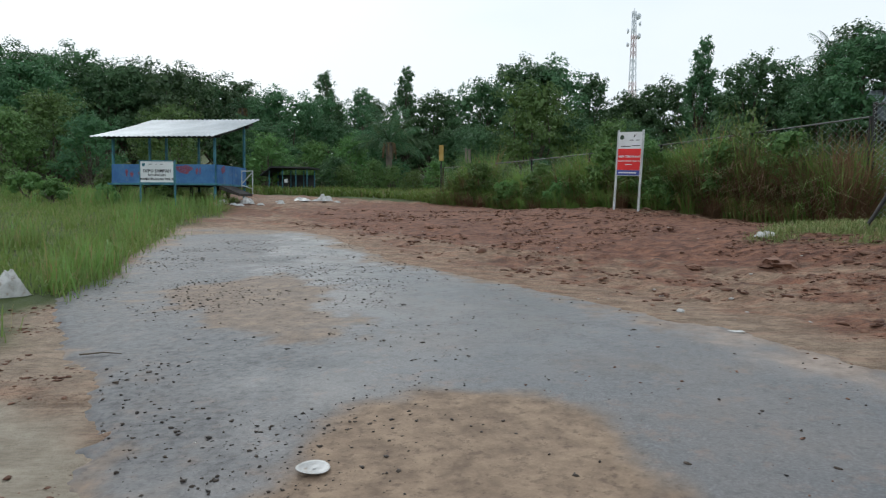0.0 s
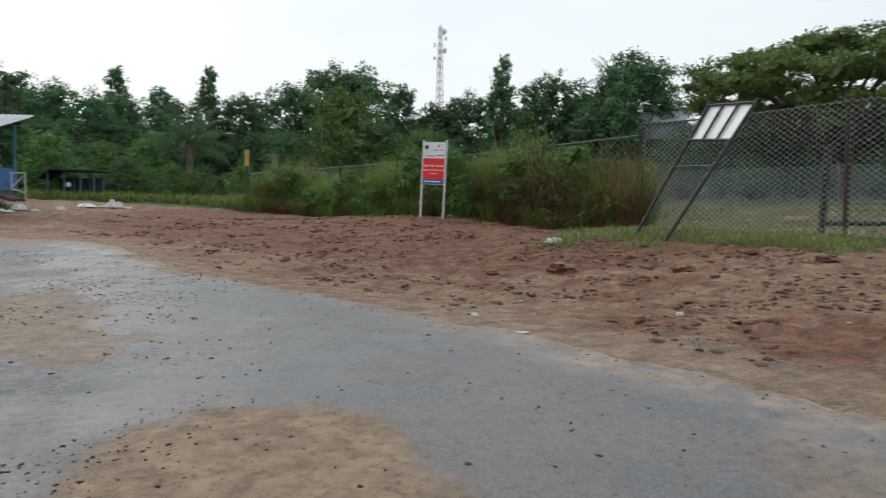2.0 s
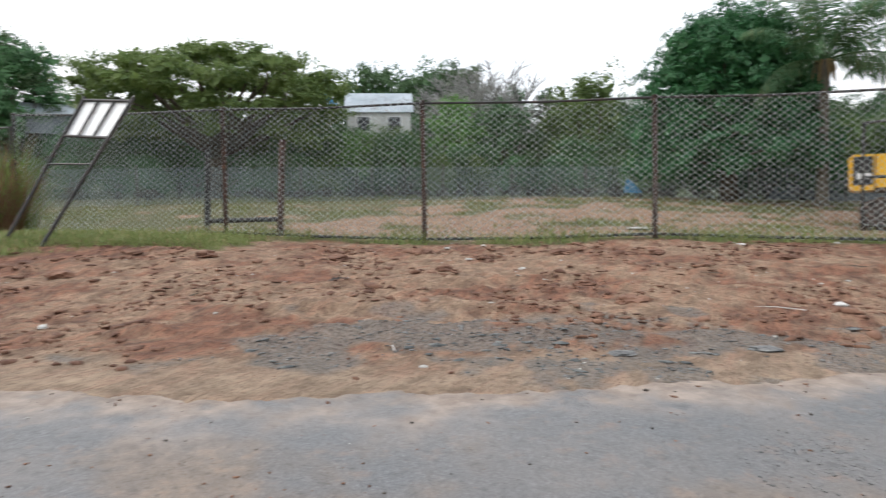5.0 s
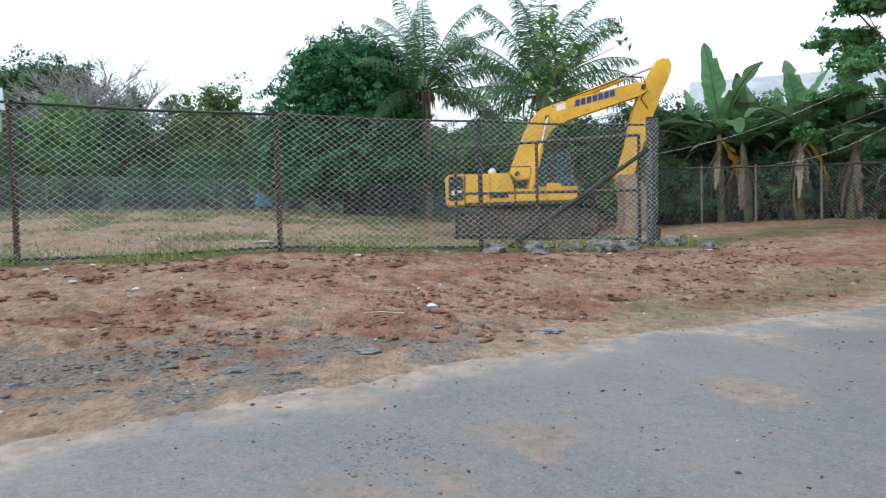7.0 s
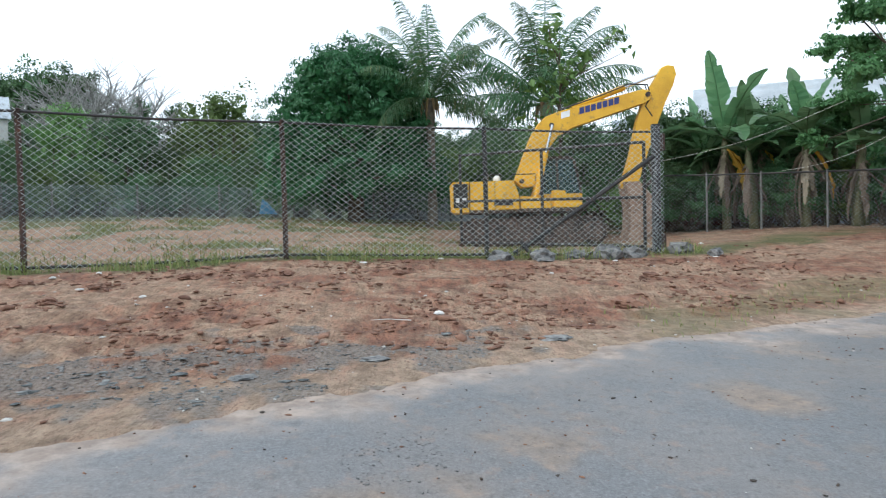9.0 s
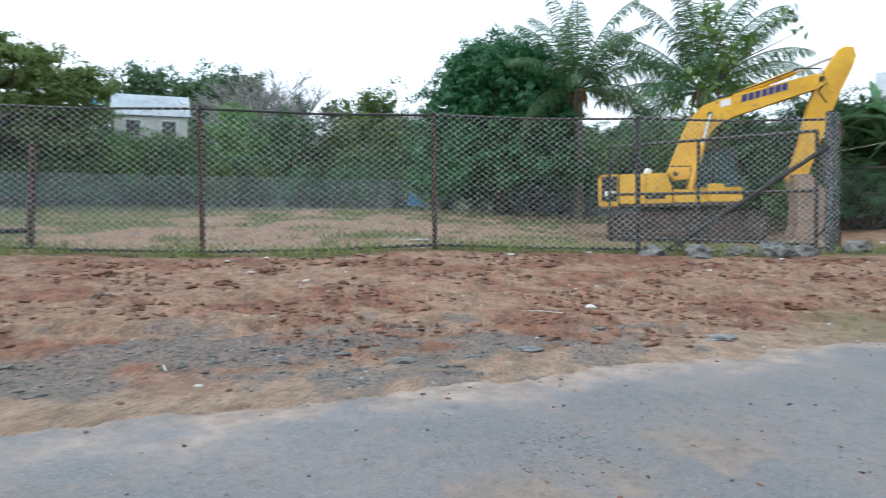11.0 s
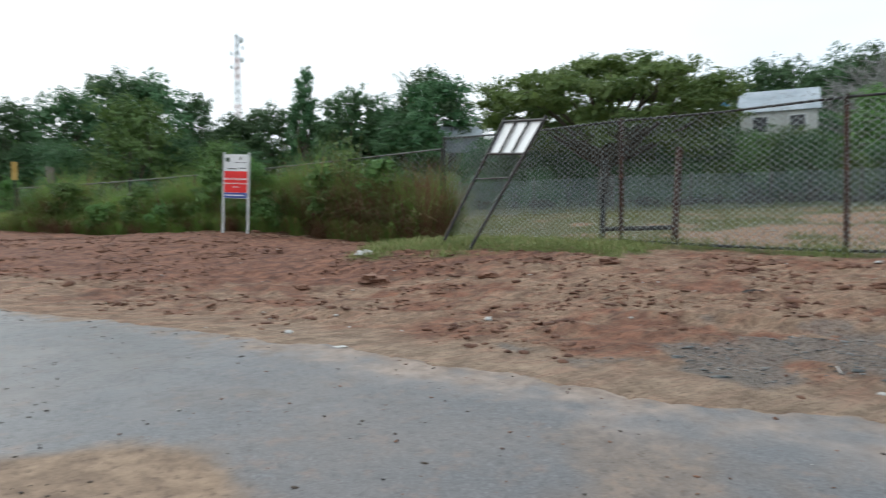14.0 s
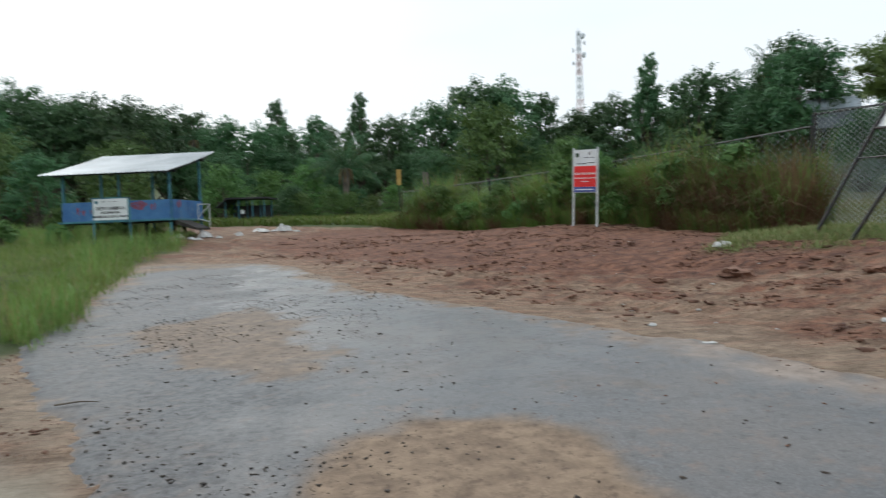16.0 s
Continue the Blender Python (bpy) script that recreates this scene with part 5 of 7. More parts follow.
for hx in (-1.6, -0.6):
    part("handrail", Geo().tube([(hx, -1.1, 1.95), (hx, -1.1, 2.15), (hx + 0.7, -1.1, 2.15), (hx + 0.7, -1.1, 1.95)], 0.018, 6), DARK_STEEL, exc)
part("panel_seam", Geo().box((-1.1, -1.226, 1.55), (0.012, 0.012, 0.8), ch=0), INK, exc)
# cab on the far side
cab = part("cab", Geo().plate([(0.35, 1.16), (0.35, 1.62), (1.72, 1.62), (1.70, 1.16)], 0.95, pose(0, 0.72, 0), ch=0.03), CAT, exc, "yellow cab base under dark pillars and tinted glass")
part("cab_roof", Geo().plate([(0.32, 2.70), (0.40, 2.78), (1.40, 2.78), (1.50, 2.68)], 0.97, pose(0, 0.72, 0), ch=0.05), RUBBER, cab)
for (qx, qz), (rx_, rz_) in (((0.38, 1.6), (0.38, 2.72)), ((0.95, 1.6), (0.92, 2.72)), ((1.68, 1.6), (1.45, 2.70))):
    for qy in (0.27, 1.17):
        part("pillar", Geo().tube([(qx, qy, qz), (rx_, qy, rz_)], 0.04, 6), RUBBER, cab)
part("seat", Geo().box((0.75, 0.72, 1.85), (0.45, 0.45, 0.14)).box((0.55, 0.72, 2.15), (0.12, 0.42, 0.5)), INK, cab)
for qy in (0.26, 1.18):
    part("pane", Geo().plate([(0.40, 1.63), (0.40, 2.69), (0.90, 2.69), (0.93, 1.63)], 0.01, pose(0, qy, 0)), TINTED, cab)
    part("pane", Geo().plate([(0.98, 1.63), (0.96, 2.69), (1.42, 2.67), (1.64, 1.63)], 0.01, pose(0, qy, 0)), TINTED, cab)
part("pane", Geo().box((0, 0, 0), (0.01, 0.84, 1.06), pose(1.575, 0.72, 2.15, 0, -12, 0), ch=0), TINTED, cab)
boom_shape = local_outline((892, 305), (905, 270), (922, 228), (936, 205), (950, 192), (975, 183), (1060, 163), (1124, 148), (1136, 152), (1139, 164), (1128, 172), (1060, 193), (1000, 212), (972, 226), (958, 244), (940, 285), (925, 316), (905, 318))
boom = part("boom", Geo().plate(boom_shape, 0.50, ch=0.015), CAT, exc, "yellow bent boom")
for bx0 in range(7):
    ox = 1010 + bx0 * 10.3
    oy = 192 - bx0 * 2.55
    sh = local_outline((ox, oy - 2), (ox + 8.4, oy - 4.0), (ox + 8.4, oy - 15.5), (ox, oy - 13.5))
    part("logo_bar", Geo().plate(sh, 0.008, pose(0, -0.254, 0)), BLUE_DECAL, boom, "plain dark blue logo bar")
part("label_plate", Geo().plate(local_outline((977, 197), (993, 193), (993, 182), (977, 186)), 0.008, pose(0, -0.254, 0)), WHITE_INK, boom)
for cx_, cy_ in ((960, 208), (1131, 158), (905, 306)):
    part("pin", Geo().tube([((cx_ - 918) * U, -0.30, (423 - cy_) * U), ((cx_ - 918) * U, 0.30, (423 - cy_) * U)], 0.075, 12), RUBBER, boom)
arm_shape = local_outline((1158, 110), (1168, 106), (1180, 108), (1184, 122), (1178, 142), (1164, 172), (1151, 205), (1131, 262), (1110, 325), (1092, 330), (1083, 318), (1100, 262), (1112, 205), (1122, 176), (1128, 158), (1146, 130))
arm = part("dipper_arm", Geo().plate(arm_shape, 0.32, ch=0.02), CAT, exc, "yellow dipper arm")
bucket_geo = Geo()
bucket_out = local_outline((1085, 312), (1112, 312), (1134, 338), (1140, 372), (1130, 404), (1104, 426), (1082, 424), (1092, 398), (1094, 360))
bucket_geo.plate(bucket_out, 1.05, ch=0.03)
bucket = part("bucket", bucket_geo, BUCKET, exc, "earth-stained steel bucket")
for k in range(5):
    part("tooth", Geo().box((0, 0, 0), (0.20, 0.10, 0.07), pose((1080 - 918) * U, -0.42 + 0.21 * k, (424 - 421) * U + 0.02, 0, 25, 0)), BUCKET, bucket)
part("bucket_link", Geo().tube([((1130 - 918) * U, -0.05, (423 - 268) * U), ((1142 - 918) * U, -0.05, (423 - 305) * U), ((1122 - 918) * U, -0.05, (423 - 330) * U)], 0.05, 8), RUBBER, exc)


def cylinder(a, b, split, r, y, parent=exc):
    a, b = [Vector(((x - 918) * U, y, (423 - z) * U)) for x, z in (a, b)]
    m = a.lerp(b, split)
    c = part("hydraulic_cylinder", Geo().tube([a, m, m + (b - a).normalized() * 0.05], [r, r, r * 0.8], 12), CAT, parent, "yellow hydraulic cylinder")
    part("rod", Geo().tube([m, b], r * 0.5, 10), CHROME, c, "bright chromed rod")


cylinder((1000, 176), (1166, 116), 0.55, 0.085, 0.0)
cylinder((926, 345), (961, 208), 0.62, 0.085, -0.34)
cylinder((926, 345), (961, 208), 0.62, 0.085, 0.34)
cylinder((1160, 165), (1134, 262), 0.60, 0.07, 0.24)
hose = [((x - 918) * U, -0.16, (423 - z) * U) for x, z in ((975, 181), (1040, 160), (1100, 138), (1132, 140), (1138, 160), (1128, 178), (1140, 196))]
part("hose", Geo().tube(hose, 0.022, 6), INK, exc, "black hydraulic hose")
part("hose", Geo().tube([(x, 0.12, z + 0.05) for x, _, z in hose], 0.022, 6), INK, exc)

# ---- the forest on the slopes ----
KIND_H = (9.0, 11.0, 8.0, 6.5, 12.0)
KINDS = [
    make_tree("forest_tree", "broad dark green forest tree on the far slope", 9.0, 3.9, 7600, 0.185, LEAF_FOREST, 11, 0.14, 15, 0.8, group="trees on the slope"),
    make_tree("forest_tree", "tall narrow dark forest tree on the far slope", 11.0, 2.9, 6000, 0.18, LEAF_FOREST, 23, 0.14, 14, 0.95, group="trees on the slope"),
    make_tree("forest_tree", "rounded full green forest tree on the far slope", 8.0, 3.9, 7600, 0.18, LEAF_FOREST, 37, 0.08, 15, 0.85, group="trees on the slope"),
    make_tree("forest_tree", "light green bushy tree at the forest edge", 6.5, 3.3, 6000, 0.16, LEAF_LIGHT, 41, 0.04, 15, 0.85, group="trees on the slope"),
    make_tree("forest_tree", "airy tall forest tree with gaps in its crown", 12.0, 2.3, 4200, 0.18, LEAF_FOREST, 59, 0.22, 16, 1.0, group="trees on the slope"),
]


def put(kind, x, y, top, turn, wide=1.0, sink=0.3):
    base = float(lie(x, y)) - sink
    s = (top - base) / KIND_H[kind]
    return copy_thing(KINDS[kind], pose(x, y, base, 0, 0, turn) @ Matrix.Diagonal((s * wide, s * wide, s, 1)))


def grove(count, az0, az1, d0, d1, elev, seed, kinds=(0, 1, 2, 2, 0, 3), wide=1.0, jitter=0.14):
    """Trees between two bearings (degrees from +y towards -x) and two distances, their tops at a given slope above the eye."""
    local = random.Random(seed)
    for k in range(count):
        az = radians(az0 + (az1 - az0) * (k + local.uniform(0.1, 0.9)) / count)
        d = d0 + (d1 - d0) * local.random()
        i = kinds[local.randrange(len(kinds))]
        x, y = -d * math.sin(az), d * math.cos(az)
        top = max(float(lie(x, y)) + 2.2, 1.4 + d * elev * local.uniform(1 - jitter, 1 + jitter))
        put(i, x, y, top, local.uniform(0, 360), wide)


WEST = [(-31.5, 51.0, 13.0, 0), (-28.3, 48.3, 11.4, 2), (-30.1, 56.5, 13.9, 0), (-26.0, 54.1, 12.4, 2), (-25.2, 56.6, 12.9, 0), (-19.6, 52.5, 11.9, 2),
        (-18.7, 57.0, 11.1, 4), (-13.5, 56.4, 10.7, 2), (-11.5, 58.9, 10.5, 1), (-9.2, 61.3, 10.4, 4), (-7.0, 59.6, 11.5, 1), (-3.2, 57.9, 13.0, 4), (-3.4, 58.4, 11.2, 1)]
NORTH = [(-0.8, 60.0, 11.2, 2), (3.0, 57.9, 12.0, 2), (6.9, 61.6, 14.5, 0), (10.0, 61.2, 14.2, 2), (13.1, 60.6, 13.1, 1), (5.6, 43.6, 9.1, 3), (15.2, 58.0, 11.1, 2),
         (18.0, 57.2, 12.0, 0), (19.4, 52.5, 14.4, 4), (19.4, 52.5, 12.3, 1), (22.0, 49.3, 12.2, 2), (24.4, 50.4, 10.8, 1), (25.6, 42.9, 12.5, 0), (25.5, 47.6, 11.4, 2)]
EAST = [(26.9, 44.7, 13.2, 0), (24.0, 44.0, 9.8, 2), (50.1, 33.5, 14.5, 2), (50.1, 29.7, 13.2, 2), (51.8, 26.8, 14.1, 2), (46.7, 18.6, 10.7, 1), (52.1, 26.0, 13.9, 0),
        (47.5, 16.5, 10.4, 1), (40.7, 11.6, 9.6, 3), (45.2, 10.4, 9.0, 2), (37.9, 18.7, 8.5, 3), (39.0, 16.2, 8.2, 2)]
EDGE = [(-9.8, 38.8, 5.3, 3), (-8.1, 43.2, 5.3, 3), (-5.6, 41.6, 5.5, 3), (-14.7, 37.2, 6.6, 3), (-20.6, 36.6, 7.2, 3), (-21.1, 34.0, 5.9, 3), (-17.2, 33.9, 5.7, 2),
        (-3.8, 37.8, 3.8, 3), (-1.6, 37.4, 3.3, 3), (-2.8, 38.6, 3.6, 3), (-5.4, 38.2, 3.6, 3), (2.3, 43.9, 6.2, 2), (7.9, 45.3, 7.5, 2), (10.2, 42.8, 6.8, 3)]
turn = 0
for group_rows in (WEST, NORTH, EAST, EDGE):
    for x, y, top, kind in group_rows:
        turn += 67
        put(kind, x, y, top, turn, 0.62 if kind == 4 else (0.8 if kind == 1 else 0.95))
grove(12, 40, -24, 62, 80, 0.135, 1)
grove(18, 15, -24, 62, 70, 0.118, 41, (2, 0, 2), 1.25, 0.06)
grove(9, 36, 15, 60, 68, 0.165, 42, (2, 0), 1.2, 0.07)
grove(12, -24, -60, 60, 68, 0.130, 43, (2, 0, 2), 1.2, 0.06)
grove(20, 42, -24, 46, 60, 0.105, 2, (0, 2, 2, 3, 1))
grove(18, 42, -30, 38, 45, 0.060, 5, (2, 3, 2, 0))
grove(15, -22, -62, 50, 64, 0.145, 3)
grove(10, -34, -62, 42, 50, 0.125, 13, (2, 2, 0, 3))
grove(15, -24, -62, 36, 46, 0.070, 6, (2, 2, 3, 0))
grove(12, -60, -80, 48, 62, 0.145, 4)
grove(5, -53, -60.5, 36, 38, 0.125, 14, (2, 3), 0.8, 0.06)
grove(15, -60, -100, 39, 44, 0.115, 7, (2, 2, 3, 0))
grove(9, -84, -124, 44, 60, 0.120, 8)
grove(9, -98, -124, 30, 36, 0.105, 9, (2, 3, 2, 0))
grove(12, -106, -126, 27, 29, 0.070, 16, (2, 3, 2), 1.1, 0.2)
grove(11, -84, -106, 36, 42, 0.125, 18, (2, 0, 2, 3))
grove(22, -46, -92, 36, 38, 0.045, 15, (3, 2, 2), 1.0, 0.3)
grove(8, -85, -101, 40, 47, 0.150, 31, (2, 0, 2), 1.0, 0.08)
grove(5, -107, -118, 28, 30, 0.150, 34, (2, 0), 0.8, 0.08)
grove(8, -102, -124, 30, 35, 0.140, 32, (2, 0, 2), 0.9, 0.12)
grove(9, -36, -58, 41, 46, 0.125, 33, (2, 0, 2), 1.1, 0.08)
for k in range(5):
    KINDS[k].matrix_basis = pose(-52 + 9 * k, 82 + 3 * k, float(lie(-52 + 9 * k, 82 + 3 * k)) - 0.3)

# ---- trees that stand out ----
def mango_tree():
    """A full dome of drooping leaf tufts that reaches almost to the ground."""
    base = float(lie(32.3, 3.0)) - 0.1
    t = thing("mango_tree", "dense dark dome-shaped mango tree behind the lot", "tree", pose(32.3, 3.0, base))
    local = random.Random(71)
    top = 10.0 - base
    g = Geo().tube([(0, 0, -0.3), (0.05, 0, 1.2), (0, 0.1, 2.6), (0, 0, top * 0.8)], [0.46, 0.34, 0.26, 0.05], 10)
    blobs = []
    count = 92
    for k in range(count):
        q = (k + 0.5) / count
        z = 1.1 + (top - 2.0) * q
        f_ = (top - 0.45 - z) / (top - 1.2)
        r = 3.75 * math.sqrt(max(0.02, 1 - (1 - min(1, f_ * 1.06)) ** 2.1)) * local.uniform(0.86, 1.05)
        a = k * 2.39996
        br = local.uniform(0.75, 1.15)
        blobs.append((r * math.cos(a), r * math.sin(a), z, br, br * 0.8))
        if k % 3 == 0:
            blobs.append((r * 0.45 * math.cos(a + 1), r * 0.45 * math.sin(a + 1), z, 1.3, 1.1))
            limb(g, (0, 0, min(z * 0.8, 4.5)), (r * 0.9 * math.cos(a), r * 0.9 * math.sin(a), z), 0.09, 0.02, 0.25, 6, k)
    blobs.append((0, 0, top - 0.95, 1.0, 0.8))
    part("trunk", g, BARK, t, smooth=True)
    c, d = crown_points(blobs, 56000, 71, 0.6, 12)
    v, f = leaf_cards(c, d, 0.17, 0.36, 0.55, seed=71, jitter=0.35)
    cv, cf = crown_core(blobs, 0.17, 71, 60)
    v, f = np.concatenate([v, cv]), np.concatenate([f, cf + len(v)])
    part("crown", array_mesh("crown", v, f, LEAF_MANGO), LEAF_MANGO, t)


mango_tree()


def rain_tree():
    """Flat leaf plates in storeys over forking limbs, with lower boughs that hang behind the fence."""
    cx, cy = 27.8, 28.2
    base = float(lie(cx, cy)) - 0.2
    t = thing("rain_tree", "spreading olive-green rain tree with layered umbrella crown", "tree", pose(cx, cy, base))
    local = random.Random(5)
    g = Geo().tube([(0, 0, -0.3), (0, 0, 1.5), (0.2, 0.1, 2.6)], [0.5, 0.36, 0.32], 10)
    blobs = []
    for k in range(64):
        a = k * 2.39996
        r = 7.0 * math.sqrt((k + 0.5) / 64)
        z = 7.5 - base + 2.2 * (1 - (r / 7.6) ** 2) + local.uniform(-0.55, 0.45)
        br = local.uniform(0.9, 1.5)
        blobs.append((r * math.cos(a), r * math.sin(a), z, br * 1.2, br * 0.42))
        if k % 2 == 0:
            blobs.append((r * 0.95 * math.cos(a + 0.3), r * 0.95 * math.sin(a + 0.3), z - 1.2, br * 1.2, br * 0.5))
            limb(g, (0.1, 0, 2.4), (r * math.cos(a), r * math.sin(a), z - 0.2), 0.20, 0.03, 0.25, 6, k)
        if k % 3 == 0:
            blobs.append((r * 0.85 * math.cos(a + 0.9), r * 0.85 * math.sin(a + 0.9), z - 2.5, br * 1.1, br * 0.55))
    part("trunk", g, BARK, t, smooth=True)
    c, d = crown_points(blobs, 52000, 5, 0.35, 14)
    v, f = leaf_cards(c, d, 0.17, seed=5, jitter=0.45)
    cv, cf = crown_core(blobs, 0.19, 5, 40)
    v, f = np.concatenate([v, cv]), np.concatenate([f, cf + len(v)])
    part("crown", array_mesh("crown", v, f, LEAF_RAIN), LEAF_RAIN, t)


rain_tree()


def bare_tree(x, y, top, seed):
    base = float(lie(x, y))
    t = thing("bare_tree", "leafless pale grey tree above the foliage", "tree", pose(x, y, base))
    local = random.Random(seed)
    h = top - base
    g = Geo().tube([(0, 0, -0.2), (0.1, 0, h * 0.4), (0, 0.1, h * 0.75)], [0.2, 0.14, 0.08], 7)
    tw = Geo()
    for k in range(26):
        a, z = k * 2.4, h * (0.35 + 0.45 * k / 26)
        r = local.uniform(1.0, 2.4)
        tip = Vector((r * math.cos(a), r * math.sin(a), z + local.uniform(0.8, 2.0)))
        limb(g, (0, 0, z), tip, 0.06, 0.022, 0.3, 5, seed + k)
        for q in range(12):
            e = tip + Vector((local.uniform(-0.9, 0.9), local.uniform(-0.9, 0.9), local.uniform(-0.1, 0.8)))
            limb(tw, tip.lerp(Vector((0, 0, z)), local.uniform(0, 0.5)), e, 0.024, 0.011, 0.3, 4, seed + q)
    grey = plain("pale_dead_wood", (0.24, 0.235, 0.225), (0.36, 0.355, 0.34), 0.9, 0, 2, 30, 0.3)
    part("trunk", g, grey, t)
    part("twig_spray", tw, grey, t)


bare_tree(43.5, 19.0, 11.6, 3)
bare_tree(44.5, 22.0, 11.0, 9)
bare_tree(41.0, 21.2, 10.4, 14)
bare_tree(41.6, 16.4, 9.6, 25)
bare_tree(40.2, 18.6, 9.6, 33)


def stand(ob, x, y, turn=0, sink=0.1):
    ob.matrix_basis = pose(x, y, float(lie(x, y)) - sink, 0, 0, turn)
    return ob


stand(make_palm("coconut_palm", "tall coconut palm with drooping green fronds", 5.75, 4.6, 25, 3, 0.0, 84), 31.4, -0.5)
stand(make_palm("coconut_palm", "coconut palm with long fronds behind the excavator", 5.55, 4.9, 25, 8, 0.0, 84), 30.0, -5.4, 40)
stand(make_palm("coconut_palm", "young coconut palm with low hanging fronds", 3.2, 2.7, 20, 12, 0.0, 60), -3.2, 40.8, 10)
stand(make_palm("coconut_palm", "small coconut palm on the hill skyline", 8.8, 2.2, 14, 17, 0.0, 30), 25.2, 45.5, 0)
stand(make_palm("coconut_palm", "distant coconut palm among forest trees", 6.3, 1.6, 16, 21, 0.0, 30), -16.2, 56.0, 0)

# slender sapling with big leaves in front of the second palm
sap = thing("sapling", "slender sapling with large light green leaves", "tree", pose(26.0, -5.3, float(lie(26.0, -5.3))))
g = Geo()
pts = []
local = random.Random(4)
for k in range(9):
    a = k * 1.9
    tip = Vector((local.uniform(0.4, 1.1) * math.cos(a), local.uniform(0.5, 1.4) * math.sin(a), 3.8 + 0.50 * k))
    limb(g, (0, 0, 2.6 + 0.50 * k), tip, 0.035, 0.01, 0.3, 5, k)
    for q in range(40):
        pts.append(tip.lerp(Vector((0, 0, 2.9 + 0.50 * k)), local.random() ** 1.5 * 0.8) + Vector([local.gauss(0, 0.22) for _ in range(3)]))
g.tube([(0, 0, -0.2), (0.05, 0.05, 3.0), (0, 0, 7.4)], [0.09, 0.06, 0.02], 7)
limb(g, (0, 0, 5.4), (0.3, -2.2, 7.6), 0.03, 0.008, 0.1, 5, 40)
limb(g, (0, 0, 5.8), (0.2, -2.6, 7.0), 0.03, 0.008, 0.1, 5, 41)
pts += [Vector((0.3, -2.2, 7.6)) + Vector([local.gauss(0, 0.16) for _ in range(3)]) for _ in range(14)]
pts += [Vector((0.2, -2.6, 7.0)) + Vector([local.gauss(0, 0.10) for _ in range(3)]) for _ in range(5)]
part("trunk", g, BARK, sap, smooth=True)
c = np.array([tuple(p) for p in pts])
v, f = leaf_cards(c, np.tile([[0.0, 0, 1.0]], (len(c), 1)), 0.36, 0.5, 0.3, 4)
part("crown", array_mesh("crown", v, f, LEAF_LIGHT), LEAF_LIGHT, sap)

# broad tree that reaches in beside the banana plants
btree = thing("broadleaf_tree", "dark broadleaf tree with low spreading branches", "tree", pose(19.1, -14.9, on_ground(19.1, -14.9)))
LEAF_BROAD = leafy("broad_green_leaves", (0.050, 0.125, 0.046), (0.110, 0.205, 0.078), 0.5, 0.38)
g = Geo().tube([(0, 0, -0.3), (0.05, 0.1, 1.8), (0, 0, 3.4)], [0.26, 0.19, 0.15], 9)
blobs = []
local = random.Random(31)
for k in range(64):
    a = k * 2.39996
    r = 3.7 * math.sqrt((k + 0.5) / 64)
    z = 2.6 + local.uniform(0, 6.0)
    blobs.append((r * math.cos(a), r * math.sin(a), z, local.uniform(0.6, 1.1), local.uniform(0.3, 0.55)))
    limb(g, (0, 0, 2.6 + 0.02 * k), blobs[-1][:3], 0.045, 0.01, 0.3, 5, k)
part("trunk", g, BARK, btree, smooth=True)
c, d = crown_points(blobs, 34000, 31, 0.2)
v, f = leaf_cards(c, d, 0.16, 0.5, 0.3, 31)
cv, cf = crown_core(blobs, 0.10, 31, 40)
v, f = np.concatenate([v, cv]), np.concatenate([f, cf + len(v)])
part("crown", array_mesh("crown", v, f, LEAF_BROAD), LEAF_BROAD, btree)

# ---- banana plants ----
BANANA = leafy("banana_leaf", (0.075, 0.170, 0.075), (0.150, 0.260, 0.125), 0.36, 0.4)
BANANA_DRY = leafy("withered_banana_leaf", (0.42, 0.25, 0.03), (0.55, 0.36, 0.05), 0.7, 0.25)
BANANA_DEAD = leafy("dead_banana_leaf", (0.125, 0.100, 0.075), (0.25, 0.205, 0.155), 0.85, 0.2)
STEM = plain("banana_stem", (0.10, 0.12, 0.055), (0.20, 0.19, 0.11), 0.7, 0, 2.5, 30, 0.3, dirt=(0.13, 0.09, 0.06), dirt_amount=0.08)


def banana_leaf(start, az, rise, length, width, curl, seed, torn=0.2):
    local = random.Random(seed)
    g = Geo()
    p, ang = Vector(start), rise
    out_dir = Vector((math.cos(az), math.sin(az), 0))
    side = Vector((-math.sin(az), math.cos(az), 0))
    spine = []
    n = 16
    for k in range(n + 1):
        spine.append((p.copy(), ang))
        p = p + (out_dir * math.cos(ang) + Vector((0, 0, math.sin(ang)))) * length / n
        ang -= curl / n * (0.4 + 1.2 * k / n)
    g.tube([q for q, _ in spine], [0.030 * (1 - k / (n + 1)) + 0.006 for k in range(n + 1)], 5)
    for sgn in (-1, 1):
        prev = None
        for k in range(2, n + 1):
            s = (k - 2) / (n - 2)
            w = width * 0.5 * (math.sin(math.pi * min(1, 0.12 + 0.88 * s)) ** 0.55 if s < 0.97 else 0.12) * local.uniform(0.88, 1.06)
            q, a = spine[k]
            up = (out_dir * -math.sin(a) + Vector((0, 0, math.cos(a))))
            edge_p = q + side * sgn * w * 0.92 + up * w * local.uniform(0.05, 0.35)
            if prev and local.random() > torn:
                g.add([prev[0], q, edge_p, prev[1]], [(0, 1, 2, 3)])
            elif prev:
                g.add([prev[0], q, q.lerp(edge_p, 0.9), prev[0].lerp(prev[1], 0.55)], [(0, 1, 2, 3)])
            prev = (q, edge_p)
    return g


